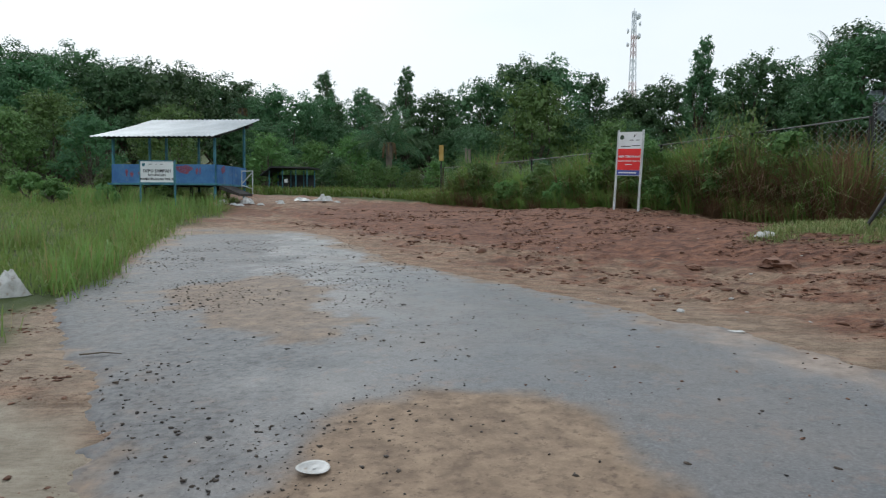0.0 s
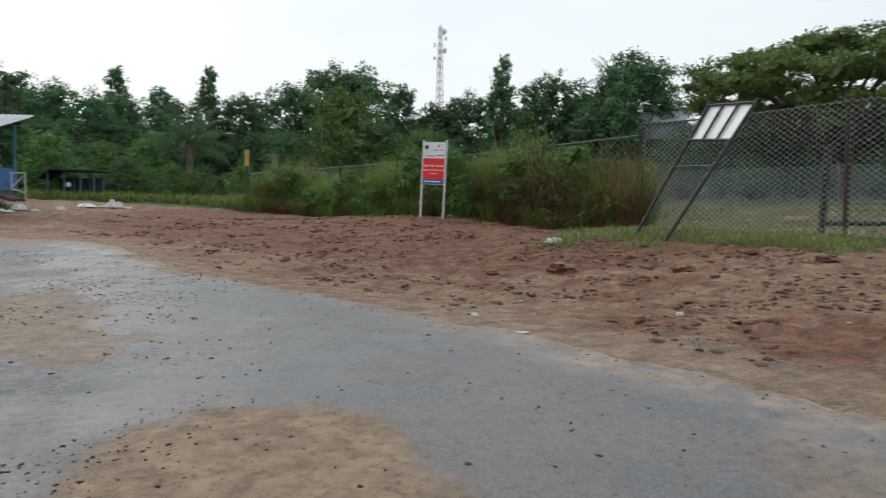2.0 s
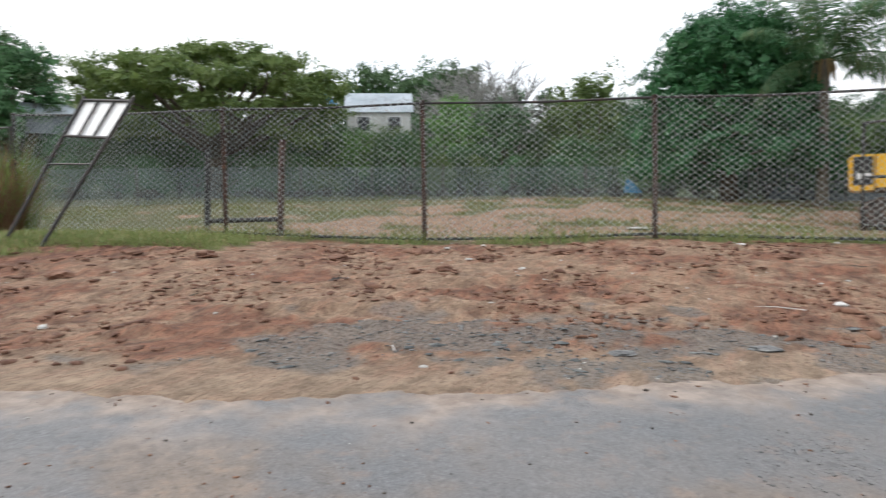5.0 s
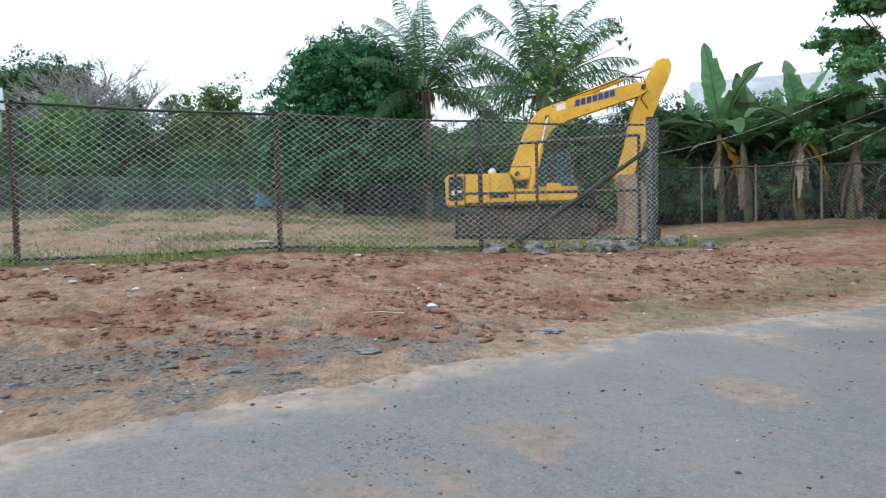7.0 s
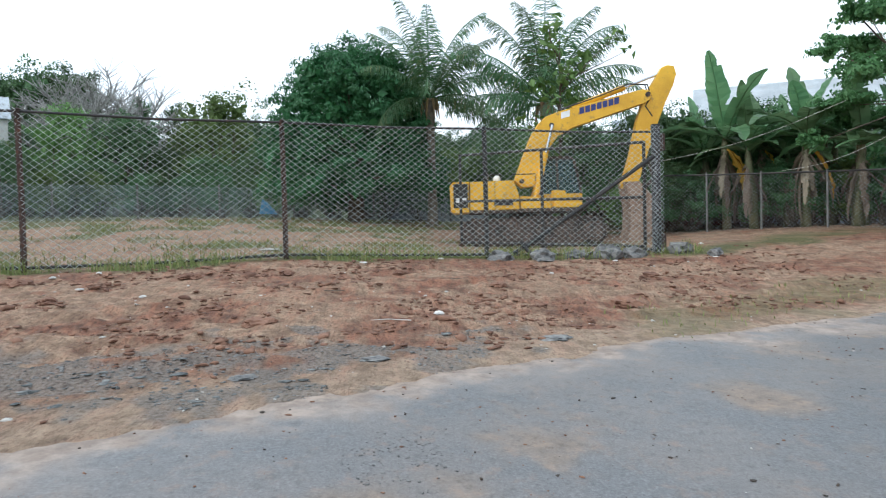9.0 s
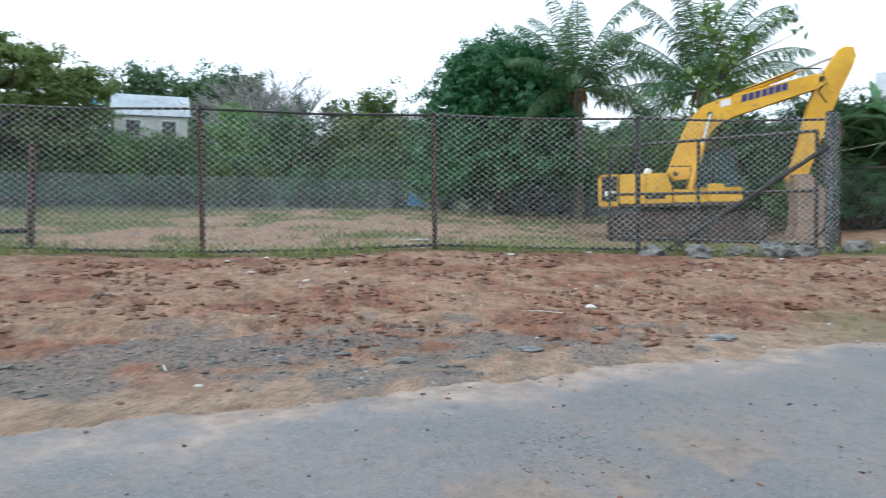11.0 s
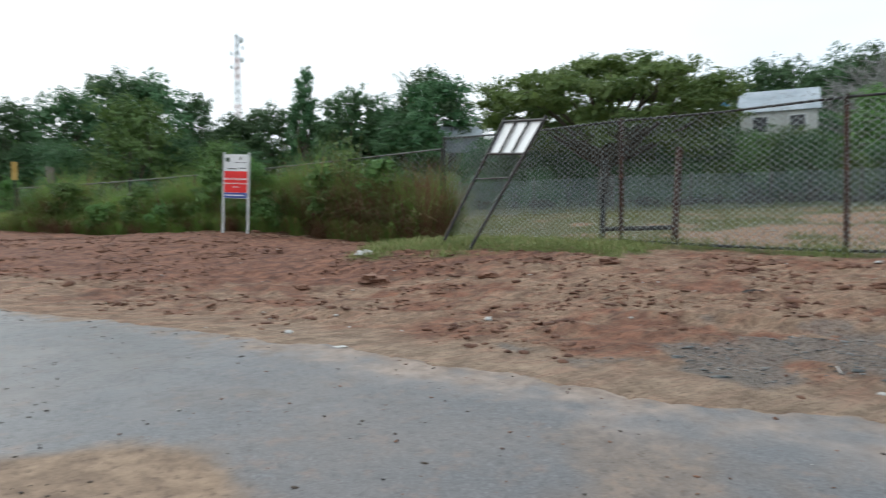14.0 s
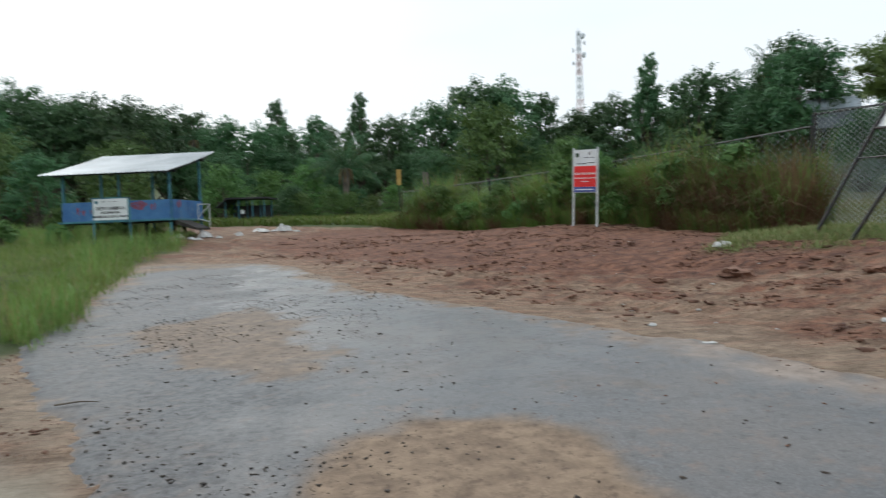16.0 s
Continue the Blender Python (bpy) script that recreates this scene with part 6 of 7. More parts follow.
def banana(x, y, stem_h, leaf_len, leaves, seed, label, withered=1, upright=2):
    local = random.Random(seed)
    t = thing("banana_plant", label, "banana plant", pose(x, y, on_ground(x, y)), group="banana plants")
    top = Vector((local.uniform(-0.15, 0.15), local.uniform(-0.15, 0.15), stem_h))
    part("stem", Geo().tube([(0, 0, -0.2), (0.02, 0, stem_h * 0.4), top * 0.98, top + Vector((0, 0, 0.25))], [0.17, 0.15, 0.11, 0.05], 10), STEM, t, smooth=True)
    for k in range(leaves):
        az = k * 2.39996 + local.uniform(-0.3, 0.3)
        rise = 1.25 if k < upright else local.uniform(0.25, 0.85)
        g = banana_leaf(top + Vector((0, 0, 0.1)), az, rise, leaf_len * local.uniform(0.65, 1.15), leaf_len * local.uniform(0.20, 0.28), 0.35 if k < upright else local.uniform(0.8, 1.5), seed * 31 + k, 0.03 if k < upright else 0.18)
        part("leaf", g, BANANA, t)
    for k in range(withered):
        g = banana_leaf(top - Vector((0, 0, 0.1)), local.uniform(2.6, 4.4), -0.9, leaf_len * 0.75, leaf_len * 0.20, 0.9, seed * 77 + k, 0.4)
        part("withered_leaf", g, BANANA_DRY, t, "yellow withered hanging leaf")
    for k in range(10):
        g = banana_leaf(top - Vector((0, 0, 0.2 + 0.05 * k)), k * 1.3, local.uniform(-1.35, -0.7), stem_h * local.uniform(0.5, 0.85), 0.26, 0.6, seed * 97 + k, 0.5)
        part("dead_leaf", g, BANANA_DEAD, t, "dead grey-brown hanging leaf")


banana(25.0, -11.0, 3.1, 3.3, 11, 1, "tall banana plant with upright green leaves and a yellow one", 3, 3)
banana(24.2, -11.6, 2.6, 2.6, 10, 2, "banana plant with broad torn green leaves", 0)
banana(22.9, -12.7, 2.9, 2.9, 11, 3, "tall banana plant with large upright leaves", 2, 3)
banana(21.6, -13.6, 2.4, 2.5, 10, 4, "banana plant among dead hanging leaves", 0)
banana(20.6, -14.6, 2.2, 2.1, 8, 5, "banana plant beside the broadleaf tree", 0)
banana(26.4, -12.3, 2.4, 2.3, 8, 6, "banana plant in front of the red-brown house", 0)
banana(24.0, -14.2, 2.6, 2.3, 8, 7, "banana plant behind the side fence", 0)
for k, (x, y, sh_, ll) in enumerate(((26.6, -11.0, 2.7, 2.5), (25.6, -12.6, 3.0, 2.6), (24.6, -13.0, 2.3, 2.4), (23.6, -13.9, 3.0, 2.6), (22.5, -14.4, 2.6, 2.5), (21.6, -15.2, 2.8, 2.4), (27.6, -10.2, 2.2, 2.3))):
    banana(x, y, sh_, ll, 9, 20 + k, "banana plant in the dense thicket behind the side fence", 1 if k == 1 else 0, 1)
for k, (x, y) in enumerate(((24.9, -12.0), (20.9, -13.9), (19.0, -14.9), (23.3, -13.9))):
    bush = make_tree("shrub", "dark leafy shrub behind the side fence", 1.9 + 0.2 * (k % 3), 1.1, 1500, 0.16, LEAF_FOREST, 200 + k, 0.05, 8, 0.8, group="shrubs behind the fence", category="shrub")
    bush.matrix_basis = pose(x + 0.7, y - 0.5, on_ground(x + 0.7, y - 0.5), 0, 0, k * 50)

# ---- grass ----
field_keep = lambda x, y: smooth(0.35, -0.35, outline_distance(x, y, FIELD) + (fbm(x * 0.9, y * 0.9, 4) - 0.5) * 1.6) * (0.35 + 0.65 * smooth(0.38, 0.6, fbm(x * 0.5 + 7, y * 0.5, 3))) * (np.hypot(x + 4.65, y - 7.15) > 0.62)
pts = scatter(170000, (-20, -3.5, 4.5, 32), field_keep, 1)
h = 0.08 + 0.36 * fbm(pts[:, 0] * 0.6, pts[:, 1] * 0.6, 3) * rng.uniform(0.4, 1.3, len(pts))
grass_stuff("meadow_grass", "knee-high green grass beside the road", pts, h * (0.5 + 1.0 * rng.random(len(pts)) ** 2), 0.013, GRASS, 0.6, 2)
tuft_keep = lambda x, y: field_keep(x, y) * smooth(0.54, 0.64, fbm(x * 0.7 + 31, y * 0.7, 3))
pts = scatter(60000, (-18, -3.6, 5.5, 26), tuft_keep, 18)
grass_stuff("meadow_tufts", "tall yellow-green weeds standing out of the meadow", pts, rng.uniform(0.35, 0.85, len(pts)), 0.014, TALL_GRASS, 0.45, 19)
pts = scatter(26000, (-9, -3.2, 4.6, 13), lambda x, y: field_keep(x, y) * smooth(0.5, 0.62, fbm(x * 1.3, y * 1.3, 3)), 11)
grass_stuff("meadow_grass", "taller grass tufts at the road edge", pts, rng.uniform(0.20, 0.50, len(pts)), 0.011, GRASS, 0.4, 12)

line = (Vector((C1.x, C1.y)) - Vector((C0.x, C0.y))).normalized()
road_way = Vector((line.y * -1, line.x))
road_way = road_way if road_way.dot(Vector((-0.83, -0.56))) > 0 else -road_way


def bank_place(along, across):
    return C0.x + line.x * along + road_way.x * across, C0.y + line.y * along + road_way.y * across


tufts = 640
ta, tc = rng.uniform(-0.1, 17.6, tufts), rng.uniform(-0.35, 1.45, tufts) * (1 - 0.25 * rng.random(tufts))
tc[480:] = rng.uniform(0.95, 1.75, 160)
room = (4.0 - 0.84 * ta / 18.9) - ground_height(*bank_place(ta, np.zeros(tufts)))
th = room * np.clip(0.98 - 0.33 * np.maximum(tc, 0), 0.3, 1) * rng.uniform(0.5, 1.12, tufts) * (0.42 + 1.5 * fbm(ta * 1.1, tc * 0.6 + 4, 3))
th = np.where(tc > 1.0, np.minimum(th, rng.uniform(0.35, 1.0, tufts)), th)
dry_tuft = rng.random(tufts) < np.where(ta < 4.2, 0.62, 0.16) + 0.12 * (tc > 0.9)
own = np.repeat(np.arange(tufts), 82)
turn_b = rng.uniform(0, 2 * np.pi, len(own))
off_r = np.abs(rng.normal(0, 0.16, len(own)))
bx, by = bank_place(ta[own], tc[own])
bx, by = bx + off_r * np.cos(turn_b), by + off_r * np.sin(turn_b)
pull = 0.55 * np.clip(tc[own] + 0.3, 0.1, 1.2)
head_b = np.arctan2(np.sin(turn_b) + pull * road_way.y, np.cos(turn_b) + pull * road_way.x) + rng.normal(0, 0.3, len(own))
tall = th[own] * rng.uniform(0.5, 1.12, len(own))
pts = np.stack([bx, by, ground_height(bx, by)], 1)
dry = dry_tuft[own] | (rng.random(len(own)) < 0.06)
grass_stuff("bank_grass", "tall arching green grass along the overgrown fence", pts[~dry], tall[~dry], 0.021, TALL_GRASS, 0.62, 3, head_b[~dry])
grass_stuff("bank_dry_grass", "brown dry grass stalks along the overgrown fence", pts[dry], tall[dry] * 0.95, 0.015, DRY_GRASS, 0.75, 4, head_b[dry])
fa = np.repeat(rng.uniform(-0.2, 9.5, 230), 60)
fc = np.repeat(rng.uniform(-0.25, 0.7, 230), 60)
fx_, fy_ = bank_place(fa + rng.normal(0, 0.13, len(fa)), fc + rng.normal(0, 0.13, len(fa)))
fence_room = 3.85 - 0.84 * fa / 18.9 - ground_height(fx_, fy_)
ft = fence_room * np.repeat(rng.uniform(0.72, 1.12, 230), 60) * rng.uniform(0.55, 1.08, len(fa)) * (1.0 - 0.22 * np.maximum(fc, 0))
brown = np.repeat(rng.random(230) < 0.42, 60) & (fa < 5.0)
pts = np.stack([fx_, fy_, ground_height(fx_, fy_)], 1)
grass_stuff("fence_grass", "dense tall green grass grown through the wire fence", pts[~brown], ft[~brown], 0.022, TALL_GRASS, 0.40, 61)
grass_stuff("fence_dry_grass", "dense brown grass stalks grown through the wire fence", pts[brown], ft[brown], 0.018, DRY_GRASS, 0.45, 62)
for k, (sa, sc, hh, rr) in enumerate(((14.9, 0.9, 1.9, 0.85), (12.6, 1.2, 1.1, 0.7), (11.2, 0.8, 1.8, 0.75), (9.6, 1.3, 1.1, 0.7), (8.0, 0.7, 2.2, 0.85), (6.3, 0.9, 2.4, 0.9), (5.2, 1.4, 1.0, 0.6), (3.6, 1.0, 2.2, 0.85), (16.6, 0.8, 1.2, 0.6), (1.9, 0.5, 2.5, 0.8))):
    x, y = bank_place(sa, sc)
    sh = make_tree("weed_clump", "bushy green weeds spilling from the overgrown fence", hh, rr, 2200, 0.095, LEAF_LIGHT, 500 + k, 0.04, 11, 0.9, group="weeds at the fence", category="weed")
    sh.matrix_basis = pose(x, y, on_ground(x, y), 0, 0, k * 47)
for k, (s, hh, mat_) in enumerate(((1.6, 2.2, LEAF_FOREST), (3.4, 2.3, LEAF_LIGHT), (5.0, 2.0, LEAF_LIGHT), (6.5, 1.9, LEAF_FOREST), (9.0, 1.8, LEAF_LIGHT), (11.0, 1.6, LEAF_FOREST), (13.0, 1.7, LEAF_LIGHT), (15.0, 1.5, LEAF_FOREST), (16.8, 1.6, LEAF_LIGHT), (18.2, 1.5, LEAF_LIGHT))):
    x, y = C0.x + line.x * s + 0.5, C0.y + line.y * s + 0.4
    sh = make_tree("shrub", "leafy shrub tangled in the overgrown fence", hh, 0.95, 1300, 0.15, mat_, 300 + k, 0.05, 8, 0.85, group="shrubs in the fence", category="shrub")
    sh.matrix_basis = pose(x, y, on_ground(x, y), 0, 0, k * 40)
for k, (x, y, hh) in enumerate(((-12.8, 22.6, 0.8), (-14.4, 24.0, 1.0), (-11.2, 23.0, 0.6), (-15.5, 21.0, 0.8), (-9.9, 24.6, 0.55), (-13.6, 19.5, 0.5), (-10.4, 14.2, 0.5), (-12.5, 26.4, 1.1), (-16.5, 25.5, 1.2))):
    sh = make_tree("weed_clump", "leafy green weed clump in the meadow", hh, hh * 0.75, 700, 0.09, LEAF_LIGHT, 400 + k, 0.05, 7, 0.85, group="weeds in the meadow", category="weed")
    sh.matrix_basis = pose(x, y, on_ground(x, y), 0, 0, k * 40)
vine = thing("climbing_vine", "yellow-green climbing vine hanging over the fence rail", "vine")
c = np.stack([8.7 + rng.normal(0, 0.30, 900), 19.9 + rng.normal(0, 0.30, 900), 2.55 + np.abs(rng.normal(0, 0.62, 900))], 1)
v, f = leaf_cards(c, np.tile([[-0.4, -0.8, 0.5]], (900, 1)), 0.14, 0.7, 0.4, 6)
part("leaves", array_mesh("leaves", v, f, LEAF_LIGHT), LEAF_LIGHT, vine)
part("stem", Geo().tube([(8.7, 19.9, on_ground(8.7, 19.9) - 0.1), (8.75, 19.95, 2.2), (8.7, 19.9, 3.3)], 0.02, 5), BARK, vine)

strip_keep = lambda x, y: smooth(0.8, 0.0, np.abs(x - fence_x(y) + 0.1) + (fbm(x * 0.9, y * 0.9, 4) - 0.5) * 3.4) * 0.8
pts = scatter(70000, (10, 19, -7, 14), strip_keep, 5)
grass_stuff("verge_grass", "short grass along the foot of the wire fence", pts, 0.05 + 0.38 * rng.random(len(pts)) ** 2, 0.013, TURF_GRASS, 0.6, 6)
patch_keep = lambda x, y: smooth(0.4, -0.4, outline_distance(x, y, [(5.6, 12.6), (9.0, 14.6), (11.6, 10.4), (9.5, 9.6)]) + (fbm(x * 0.9, y * 0.9, 4) - 0.5) * 2.4) * 0.95
pts = scatter(60000, (4.5, 12.5, 8.5, 15.5), patch_keep, 7)
grass_stuff("patch_grass", "short trodden grass under the leaning billboard", pts, 0.04 + 0.20 * rng.random(len(pts)) ** 1.8, 0.012, TURF_GRASS, 0.8, 8)
pts = scatter(90000, (-12, 8, 29.5, 44), lambda x, y: smooth(0.4, -0.6, outline_distance(x, y, [(-.4, 31), (1.5, 31), (2, 42), (-2, 44), (-13, 44), (-13, 36), (-9, 34.6), (-3, 34.6)])), 9)
grass_stuff("far_grass", "lush green undergrowth at the forest edge", pts, rng.uniform(0.15, 0.6, len(pts)), 0.05, GRASS, 0.7, 10)
lot_keep = lambda x, y: (x > fence_x(y) + 0.4) * smooth(0.50, 0.66, fbm(x * 0.9, y * 0.9, 4) + 0.10 * smooth(3.0, 0.5, x - fence_x(y))) * 0.8
pts = scatter(60000, (11, 34, -6, 24), lot_keep, 13)
grass_stuff("lot_grass", "sparse weeds on the cleared lot", pts, rng.uniform(0.05, 0.22, len(pts)), 0.02, TURF_GRASS, 0.6, 14)
weed_keep = lambda x, y: smooth(0.6, -0.1, outline_distance(x, y, [(8.2, -3.2), (9.8, -6.3), (16, -19), (18, -18), (11, -6), (9, -3)]) + (fbm(x, y, 3) - 0.5) * 2.6) * 0.25
pts = scatter(20000, (6, 18, -18, -2), weed_keep, 15)
grass_stuff("roadside_grass", "yellowish short grass at the road edge", pts, rng.uniform(0.03, 0.12, len(pts)), 0.012, TURF_GRASS, 0.7, 16)

# ---- clods, stones and litter ----


def lump_base():
    bm = bmesh.new()
    bmesh.ops.create_icosphere(bm, subdivisions=1, radius=1.0)
    bm.verts.index_update()
    v = np.array([tuple(w.co) for w in bm.verts])
    f = np.array([[w.index for w in face.verts] for face in bm.faces])
    bm.free()
    return v, f


LV, LF = lump_base()


def lumps(pts, sizes, flat, seed, rough=0.42):
    """Many small uneven lumps in one mesh."""
    local = np.random.default_rng(seed)
    n = len(pts)
    v = LV[None] * (1 + local.normal(0, rough, (n, len(LV), 1)))
    v = v * np.stack([local.uniform(0.7, 1.4, n), local.uniform(0.7, 1.4, n), flat * local.uniform(0.6, 1.2, n)], 1)[:, None, :] * sizes[:, None, None]
    a = local.uniform(0, 2 * np.pi, n)
    ca, sa_ = np.cos(a)[:, None], np.sin(a)[:, None]
    v = np.stack([v[..., 0] * ca - v[..., 1] * sa_, v[..., 0] * sa_ + v[..., 1] * ca, v[..., 2]], -1)
    v = v + pts[:, None, :] + np.array([0, 0, 1.0]) * (sizes * flat * 0.35)[:, None, None]
    f = LF[None] + (np.arange(n) * len(LV))[:, None, None]
    return v.reshape(-1, 3), f.reshape(-1, 3)


def lumpy_stuff(name, label, category, pts, sizes, flat, material, seed):
    v, f = lumps(pts, sizes, flat, seed)
    return tagged(new(name, array_mesh(name, v, f, material)), label, category, kind="stuff")


CLOD = plain("red_brown_clod", (0.125, 0.062, 0.041), (0.275, 0.152, 0.100), 0.92, 0, 2.2, 30, 0.8)
STONE = plain("grey_broken_stone", (0.080, 0.083, 0.085), (0.26, 0.255, 0.245), 0.8, 0, 7.0, 40, 0.6)
DARK_STONE = plain("dark_grit", (0.036, 0.029, 0.024), (0.098, 0.074, 0.056), 0.8, 0, 5.0, 40, 0.5)
PALE_CHIP = plain("pale_chips", (0.42, 0.40, 0.37), (0.62, 0.60, 0.57), 0.8, 0, 5.0, 40, 0.3)
band_keep = lambda x, y: smooth(0.05, 1.6, outline_distance(x, y, ROAD)) * smooth(0.2, -0.8, x - fence_x(y)) * smooth(0.2, 0.8, outline_distance(x, y, FIELD)) * smooth(0.42, 0.62, fbm(x * 1.1 + 3, y * 1.1, 3))
pts = scatter(80000, (-4, 18, -9, 24), band_keep, 21)
lumpy_stuff("soil_clods", "loose red-brown clods of turned soil", "soil clods", pts, 0.008 + 0.045 * rng.random(len(pts)) ** 3.5, 0.5, CLOD, 22)
pts = scatter(1000, (-2, 17, -8, 22), band_keep, 23)
lumpy_stuff("soil_clods", "larger wet clods of turned soil", "soil clods", pts, 0.025 + 0.085 * rng.random(len(pts)) ** 3, 0.55, CLOD, 24)
grav_keep = lambda x, y: smooth(0.3, -0.25, outline_distance(x, y, GRAVEL) + (fbm(x * 0.9, y * 0.9, 4) - 0.5) * 2.4 + (fbm(x * 3, y * 3, 3) - 0.5) * 1.8 + 0.22) * 0.8
pts = scatter(16000, (3, 9, -2, 5.5), grav_keep, 25)
lumpy_stuff("gravel", "scattered grey gravel beside the asphalt", "gravel", pts, 0.005 + 0.016 * rng.random(len(pts)) ** 3, 0.4, STONE, 26)


SLATE = plain("blue_grey_asphalt_chunk", (0.075, 0.084, 0.086), (0.235, 0.240, 0.232), 0.85, 0, 9.0, 45, 0.5)
pts = scatter(5200, (3, 9, -2.5, 5.5), lambda x, y: grav_keep(x, y) * smooth(0.44, 0.60, fbm(x * 2.2 + 5, y * 2.2, 3)), 71)
lumpy_stuff("asphalt_rubble", "flat blue-grey chunks of broken asphalt beside the road", "rubble", pts, 0.008 + 0.045 * rng.random(len(pts)) ** 4, 0.16, SLATE, 72)
pts = scatter(2600, (-4.6, -1.2, 1.8, 7.2), lambda x, y: (np.abs(outline_distance(x, y, ROAD) - 0.10) < 0.55) * smooth(0.42, 0.60, fbm(x * 2, y * 2, 3)), 73)
lumpy_stuff("verge_crumbs", "dark clods and crumbs along the sandy road edge", "soil clods", pts, 0.004 + 0.016 * rng.random(len(pts)) ** 4, 0.5, CLOD, 74)


pts = scatter(5000, (-6.0, -1.6, 3.9, 7.0), lambda x, y: (outline_distance(x, y, ROAD) > 0.0) * (outline_distance(x, y, FIELD) > -0.3) * smooth(0.45, 0.58, fbm(x * 2.4 + 11, y * 2.4, 3)) * 0.8, 75)
lumpy_stuff("verge_crumbs", "brown crumbs and bits of debris on the bare verge", "soil clods", pts, 0.004 + 0.022 * rng.random(len(pts)) ** 4, 0.45, CLOD, 76)


def on_road(n, box, keep, seed):
    p = scatter(n, box, keep, seed)
    p[:, 2] = road_height(p[:, 0], p[:, 1])
    return p


inside = lambda x, y: (outline_distance(x, y, ROAD) < -0.05) * 1.0
pts = on_road(6000, (-6, 10, -7, 17), lambda x, y: inside(x, y) * 0.5, 27)
lumpy_stuff("road_grit", "dark grit scattered over the asphalt", "grit", pts, 0.003 + 0.011 * rng.random(len(pts)) ** 3, 0.6, DARK_STONE, 28)
pts = on_road(52000, (-5, 1.5, 2, 14), lambda x, y: inside(x, y) * smooth(0.42, 0.64, fbm(x * 1.4, y * 1.4, 3)) * smooth(1.2, -1.2, x) * (np.hypot(x + 0.59, y - 3.12) > 0.12), 29)
lumpy_stuff("road_grit", "crumbs of wet soil strewn along the verge side", "grit", pts, 0.0013 + 0.0130 * rng.random(len(pts)) ** 9, 0.6, DARK_STONE, 30)
pts = on_road(3000, (-1.3, 1.3, 2.2, 4.8), lambda x, y: smooth(0.35, 0.05, np.abs(outline_distance(x, y, MUD_NEAR))) * (x < 0.2) * (np.hypot(x + 0.59, y - 3.12) > 0.12), 31)
lumpy_stuff("road_grit", "crumbs of soil round the dried mud patch", "grit", pts, 0.0015 + 0.0075 * rng.random(len(pts)) ** 4, 0.6, DARK_STONE, 32)
pts = on_road(2600, (3.7, 4.9, -0.7, 0.5), lambda x, y: smooth(0.5, 0.1, np.hypot((x - 4.3) * 1.0, (y + 0.1) * 1.0) + (fbm(x * 4, y * 4, 3) - 0.5) * 0.5) * 0.8, 45)
lumpy_stuff("road_grit", "crumbled asphalt round a shallow pothole", "grit", pts, 0.002 + 0.007 * rng.random(len(pts)) ** 3, 0.4, STONE, 46)
pts = on_road(5200, (0.5, 10, -7, 10), lambda x, y: inside(x, y) * (0.25 + 0.75 * smooth(0.45, 0.65, fbm(x * 1.2, y * 1.2, 3))), 47)
lumpy_stuff("road_grit", "fine reddish crumbs of soil on the asphalt", "grit", pts, 0.003 + 0.011 * rng.random(len(pts)) ** 4, 0.5, CLOD, 48)
pts = on_road(900, (-6, 10, -7, 16), lambda x, y: inside(x, y) * 0.3, 33)
lumpy_stuff("pale_chips", "small pale stone chips on the asphalt", "grit", pts, 0.004 + 0.010 * rng.random(len(pts)) ** 3, 0.5, PALE_CHIP, 34)
pts = scatter(2400, (-1, 18, -8, 16), lambda x, y: (outline_distance(x, y, ROAD) > 0.1) * 0.25, 35)
lumpy_stuff("pale_chips", "small pale stone chips in the soil", "grit", pts, 0.006 + 0.022 * rng.random(len(pts)) ** 3, 0.45, PALE_CHIP, 36)
lot_pts = scatter(1700, (13, 34, -8, 22), lambda x, y: (x > fence_x(y) + 0.5) * 0.4, 37)
lumpy_stuff("lot_stones", "pale stones and clods on the cleared lot", "stones", lot_pts, 0.015 + 0.055 * rng.random(len(lot_pts)) ** 3, 0.45, PALE_CHIP, 38)


def single_lump(name, label, category, x, y, size, flat, material, seed, lift=0.0):
    local = np.random.default_rng(seed)
    bm = bmesh.new()
    bmesh.ops.create_icosphere(bm, subdivisions=3, radius=1.0)
    for w in bm.verts:
        q = w.co.normalized()
        k = 1 + 0.45 * noise.noise(q * 1.7 + Vector((seed, 0, 0))) + 0.30 * noise.noise(q * 4.0 + Vector((0, seed, 0))) + 0.18 * noise.noise(q * 9.0)
        w.co = Vector((q.x * k * size * 1.25, q.y * k * size, q.z * k * size * flat))
    me = bpy.data.meshes.new(name)
    bm.to_mesh(me)
    bm.free()
    me.materials.append(material)
    ob = new(name, me)
    ob.matrix_basis = pose(x, y, on_ground(x, y) + size * flat * 0.35 + lift, 0, 0, local.uniform(0, 360))
    return tagged(ob, label, category)


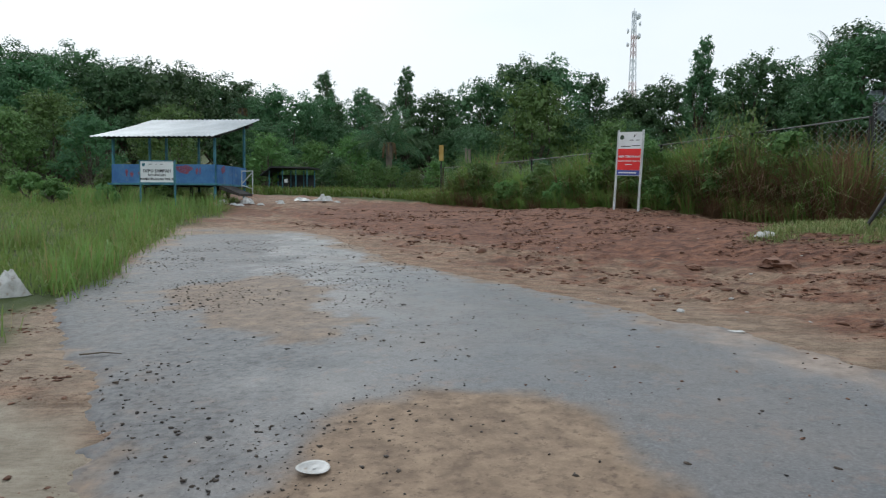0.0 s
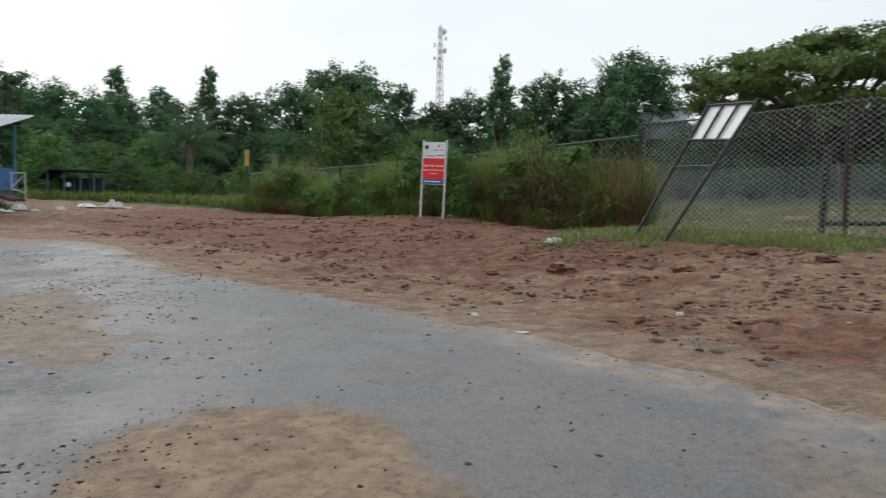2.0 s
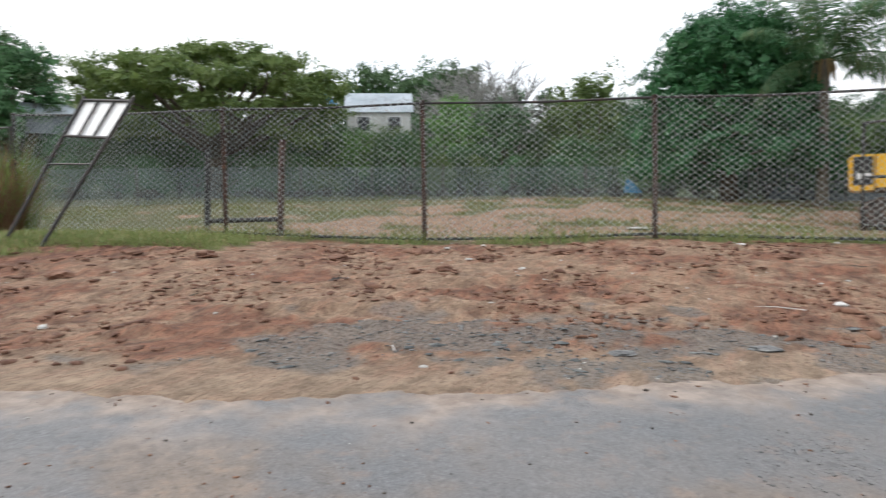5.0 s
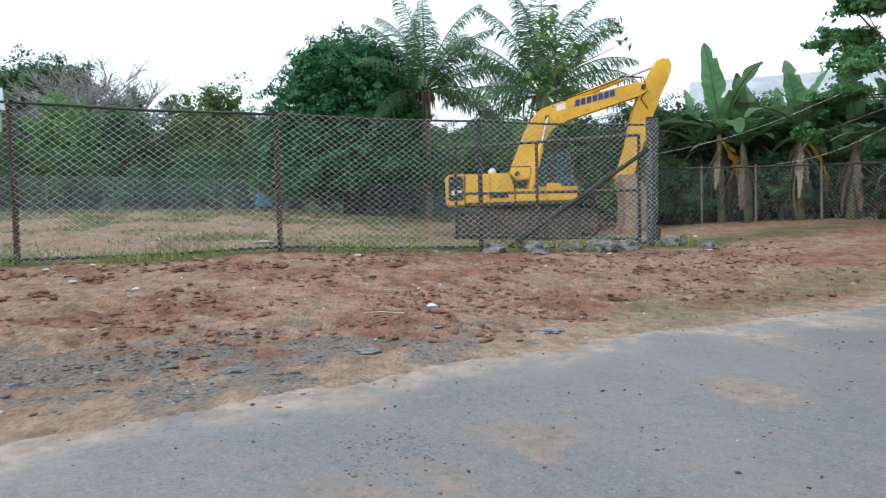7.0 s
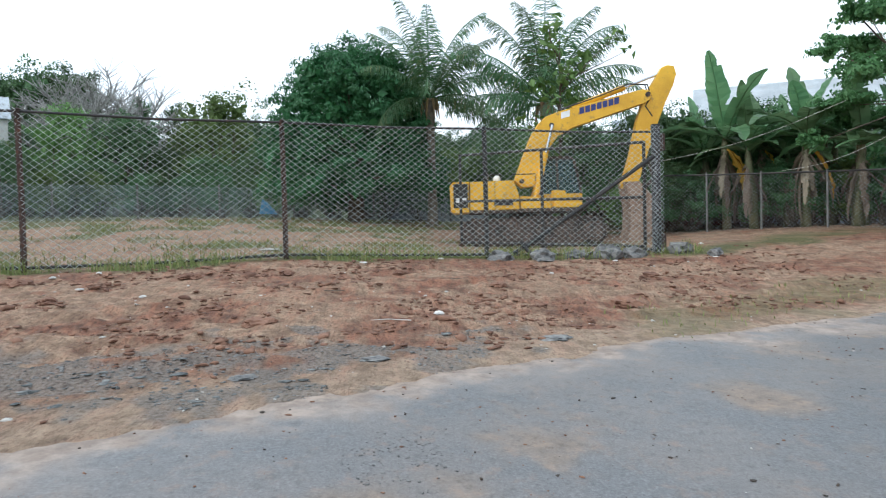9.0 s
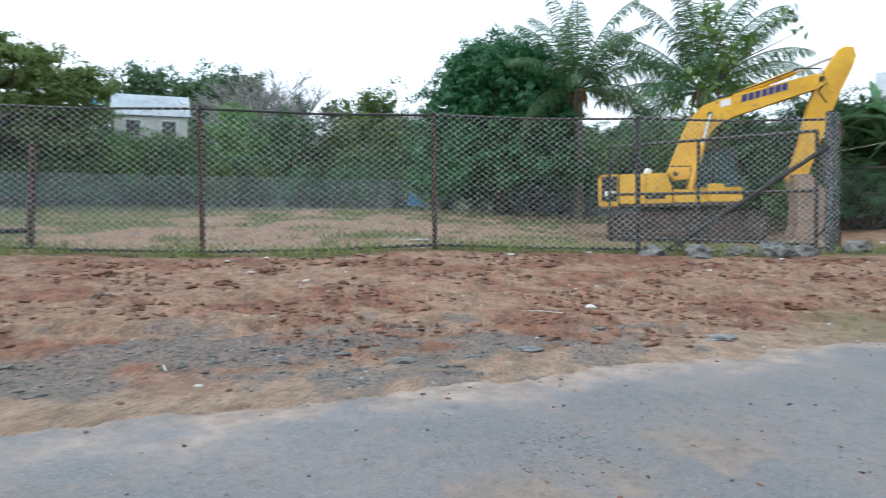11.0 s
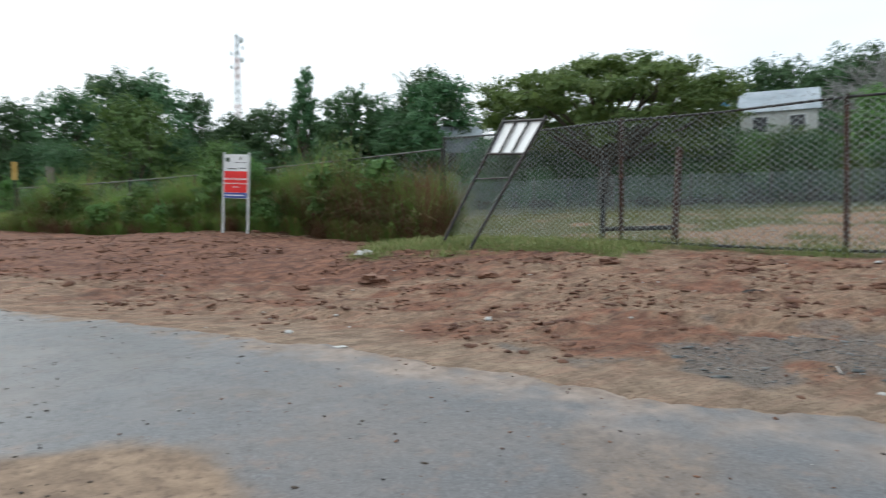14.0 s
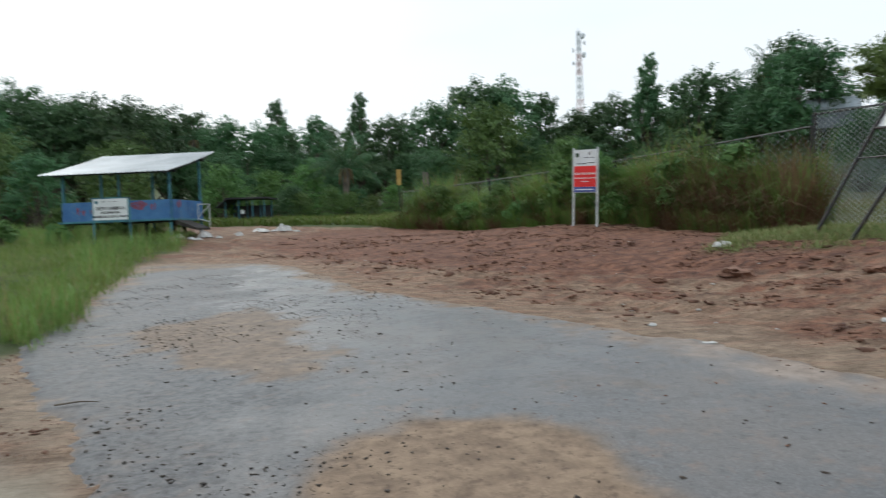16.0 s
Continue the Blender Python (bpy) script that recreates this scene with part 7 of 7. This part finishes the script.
for k, (x, y, s) in enumerate(((5.04, 10.39, 0.24), (6.5, 9.2, 0.14), (8.6, 8.6, 0.15), (9.9, 6.9, 0.17), (11.2, 6.0, 0.15), (11.8, 3.6, 0.14), (9.4, 4.6, 0.12), (12.6, 2.2, 0.13),
                              (12.9, 0.2, 0.12), (8.2, 1.6, 0.16), (11.6, -1.4, 0.13), (10.0, -3.0, 0.18), (13.2, -4.4, 0.15), (3.9, 10.6, 0.10), (9.0, 2.4, 0.11))):
    single_lump("soil_clod", "large dark red clod of turned soil", "soil clod", x, y, s, 0.45, CLOD, k)
for k, (x, y, s) in enumerate(((15.9, -1.9, 0.20), (16.1, -2.9, 0.26), (16.4, -3.7, 0.22), (16.7, -4.5, 0.28), (17.0, -5.2, 0.24), (17.3, -6.5, 0.28), (16.5, -7.0, 0.16), (6.6, 0.2, 0.10), (5.9, 1.2, 0.09), (7.6, -1.6, 0.14))):
    single_lump("stone", "grey rounded stone at the fence foot" if x > 15 else "flat grey stone beside the asphalt", "stone", x, y, s, 0.8 if x > 15 else 0.14, STONE, 40 + k)

PLASTIC = plain("crumpled_white_plastic", (0.48, 0.47, 0.45), (0.66, 0.65, 0.63), 0.5, 0, 5, 30, 0.3, dirt=(0.34, 0.28, 0.22), dirt_amount=0.08)

# the paper plate on the road
plate = Geo()
rings = [(0.0, 0.006), (0.055, 0.006), (0.066, 0.014), (0.078, 0.018), (0.080, 0.016), (0.066, 0.010), (0.05, 0.002), (0.0, 0.002)]
nv = 28
pv = [(r * math.cos(2 * math.pi * k / nv), r * math.sin(2 * math.pi * k / nv), z + 0.003 * math.sin(4 * math.pi * k / nv)) for r, z in rings for k in range(nv)]
pf = [(i * nv + k, i * nv + (k + 1) % nv, (i + 1) * nv + (k + 1) % nv, (i + 1) * nv + k) for i in range(len(rings) - 1) for k in range(nv)]
plate.add(pv, pf)
ob = new("paper_plate", plate.mesh("paper_plate", PLASTIC, True))
PX, PY = -0.59, 3.12
ob.matrix_basis = pose(PX, PY, float(road_height(np.array([PX]), np.array([PY]))[0]) + 0.004, 2, 1, 20)
tagged(ob, "white disposable plate lying on dried mud", "plate")


def crumple(name, label, category, x, y, w, h, seed, material=PLASTIC, road_side=False):
    """A crumpled sheet or bag: a folded, creased patch with thickness."""
    local = random.Random(seed)
    n = 9
    g = Geo()
    vv = []
    for j in range(n):
        for i in range(n):
            u, q = i / (n - 1) - 0.5, j / (n - 1) - 0.5
            edge = max(0.0, 1 - (abs(u) * 2) ** 4) * max(0.0, 1 - (abs(q) * 2) ** 4)
            z = h * edge * (0.35 + 0.9 * abs(noise.noise(Vector((u * 5 + seed, q * 5, seed * 0.7)))))
            vv.append((w * (u + 0.10 * noise.noise(Vector((u * 4, q * 4, seed)))), w * 0.7 * (q + 0.12 * noise.noise(Vector((q * 4, u * 4, seed + 9)))), z))
    ff = [(j * n + i, j * n + i + 1, (j + 1) * n + i + 1, (j + 1) * n + i) for j in range(n - 1) for i in range(n - 1)]
    g.add(vv, ff).add([(a, b, c - 0.012) for a, b, c in vv], [tuple(reversed(q)) for q in ff])
    ob = new(name, g.mesh(name, material))
    z = float(road_height(np.array([x]), np.array([y]))[0]) if road_side else on_ground(x, y)
    ob.matrix_basis = pose(x, y, z + (0.001 if road_side else 0.014), 0, 0, local.uniform(0, 360))
    return tagged(ob, label, category)


crumple("plastic_bag", "crumpled white plastic bag in the grass", "plastic bag", -4.9, 7.75, 0.40, 0.36, 1)
crumple("plastic_sheet", "white plastic scrap on the trodden grass", "litter", 5.95, 12.7, 0.36, 0.13, 2)
crumple("rubbish_sack", "white rubbish sack beside the depot ramp", "rubbish sack", -7.05, 24.9, 0.6, 0.30, 3)
crumple("rubbish_sack", "white rubbish sack lying by the depot", "rubbish sack", -7.8, 24.5, 0.45, 0.22, 4)
crumple("rubbish_heap", "heap of white refuse on the dirt track", "litter", -4.85, 28.3, 0.65, 0.30, 5)
crumple("rubbish_heap", "grey flattened refuse on the dirt track", "litter", -5.7, 27.8, 0.9, 0.18, 6)
for k, (x, y) in enumerate(((-7.6, 23.4), (-3.6, 35.0), (-6.2, 26.3), (-7.3, 24.1), (-7.0, 23.8), (-7.9, 23.9), (-6.5, 24.6), (-6.0, 25.6), (-5.3, 28.6), (-4.4, 28.7))):
    crumple("litter_scrap", "pale scrap of litter on the dirt", "litter", x, y, 0.30, 0.10, 10 + k)
for k, (x, y, w) in enumerate(((9.8, 3.56, 0.22), (15.7, -0.55, 0.26), (12.9, 5.6, 0.20), (12.3, 6.1, 0.22), (9.2, -0.4, 0.30), (7.9, 5.4, 0.16), (10.8, 4.9, 0.18), (3.4, 7.9, 0.26), (4.2, 5.9, 0.15),
                                 (14.1, 1.0, 0.22), (13.4, -2.6, 0.18), (15.6, -4.4, 0.20), (16.2, -6.9, 0.26), (17.5, 3.6, 0.7), (2.3, 6.6, 0.12))):
    crumple("litter_scrap", "pale scrap of paper or plastic on the soil" if w < 0.5 else "white plastic sheet inside the fence", "litter", x, y, w * (0.65 if w < 0.5 else 1.0), 0.03, 30 + k)
crumple("card_scrap", "dark flattened scrap on the soil", "litter", 7.76, 5.3, 0.34, 0.08, 60, DARK_PLANK)
# small puddle: its sky reflection is put in as white plastic colour
crumple("wet_patch", "pale patch standing in for a sky-bright puddle at the asphalt edge", "spill", 2.42, 5.62, 0.13, 0.004, 61, PLASTIC, True)
for k, (x, y, l, a) in enumerate(((5.08, 2.8, 0.22, 40), (8.6, 0.2, 0.55, 80), (6.4, 6.4, 0.4, 20), (10.6, 1.2, 0.5, 100), (-2.6, 5.2, 0.30, 10), (12.0, -0.6, 0.5, 70))):
    z = max(on_ground(x, y), float(road_height(np.array([x]), np.array([y]))[0])) + 0.012
    dx, dy = l / 2 * math.cos(radians(a)), l / 2 * math.sin(radians(a))
    ob = new("twig", Geo().tube([(-dx, -dy, 0), (0.02, 0.01, 0.012), (dx, dy, 0)], [0.007, 0.006, 0.003], 6).mesh("twig", PALE_CHIP if k in (0, 1) else BARK))
    ob.matrix_basis = pose(x, y, z)
    tagged(ob, "thin broken twig lying on the ground" if k > 1 else "pale wooden stick lying on the soil", "twig")
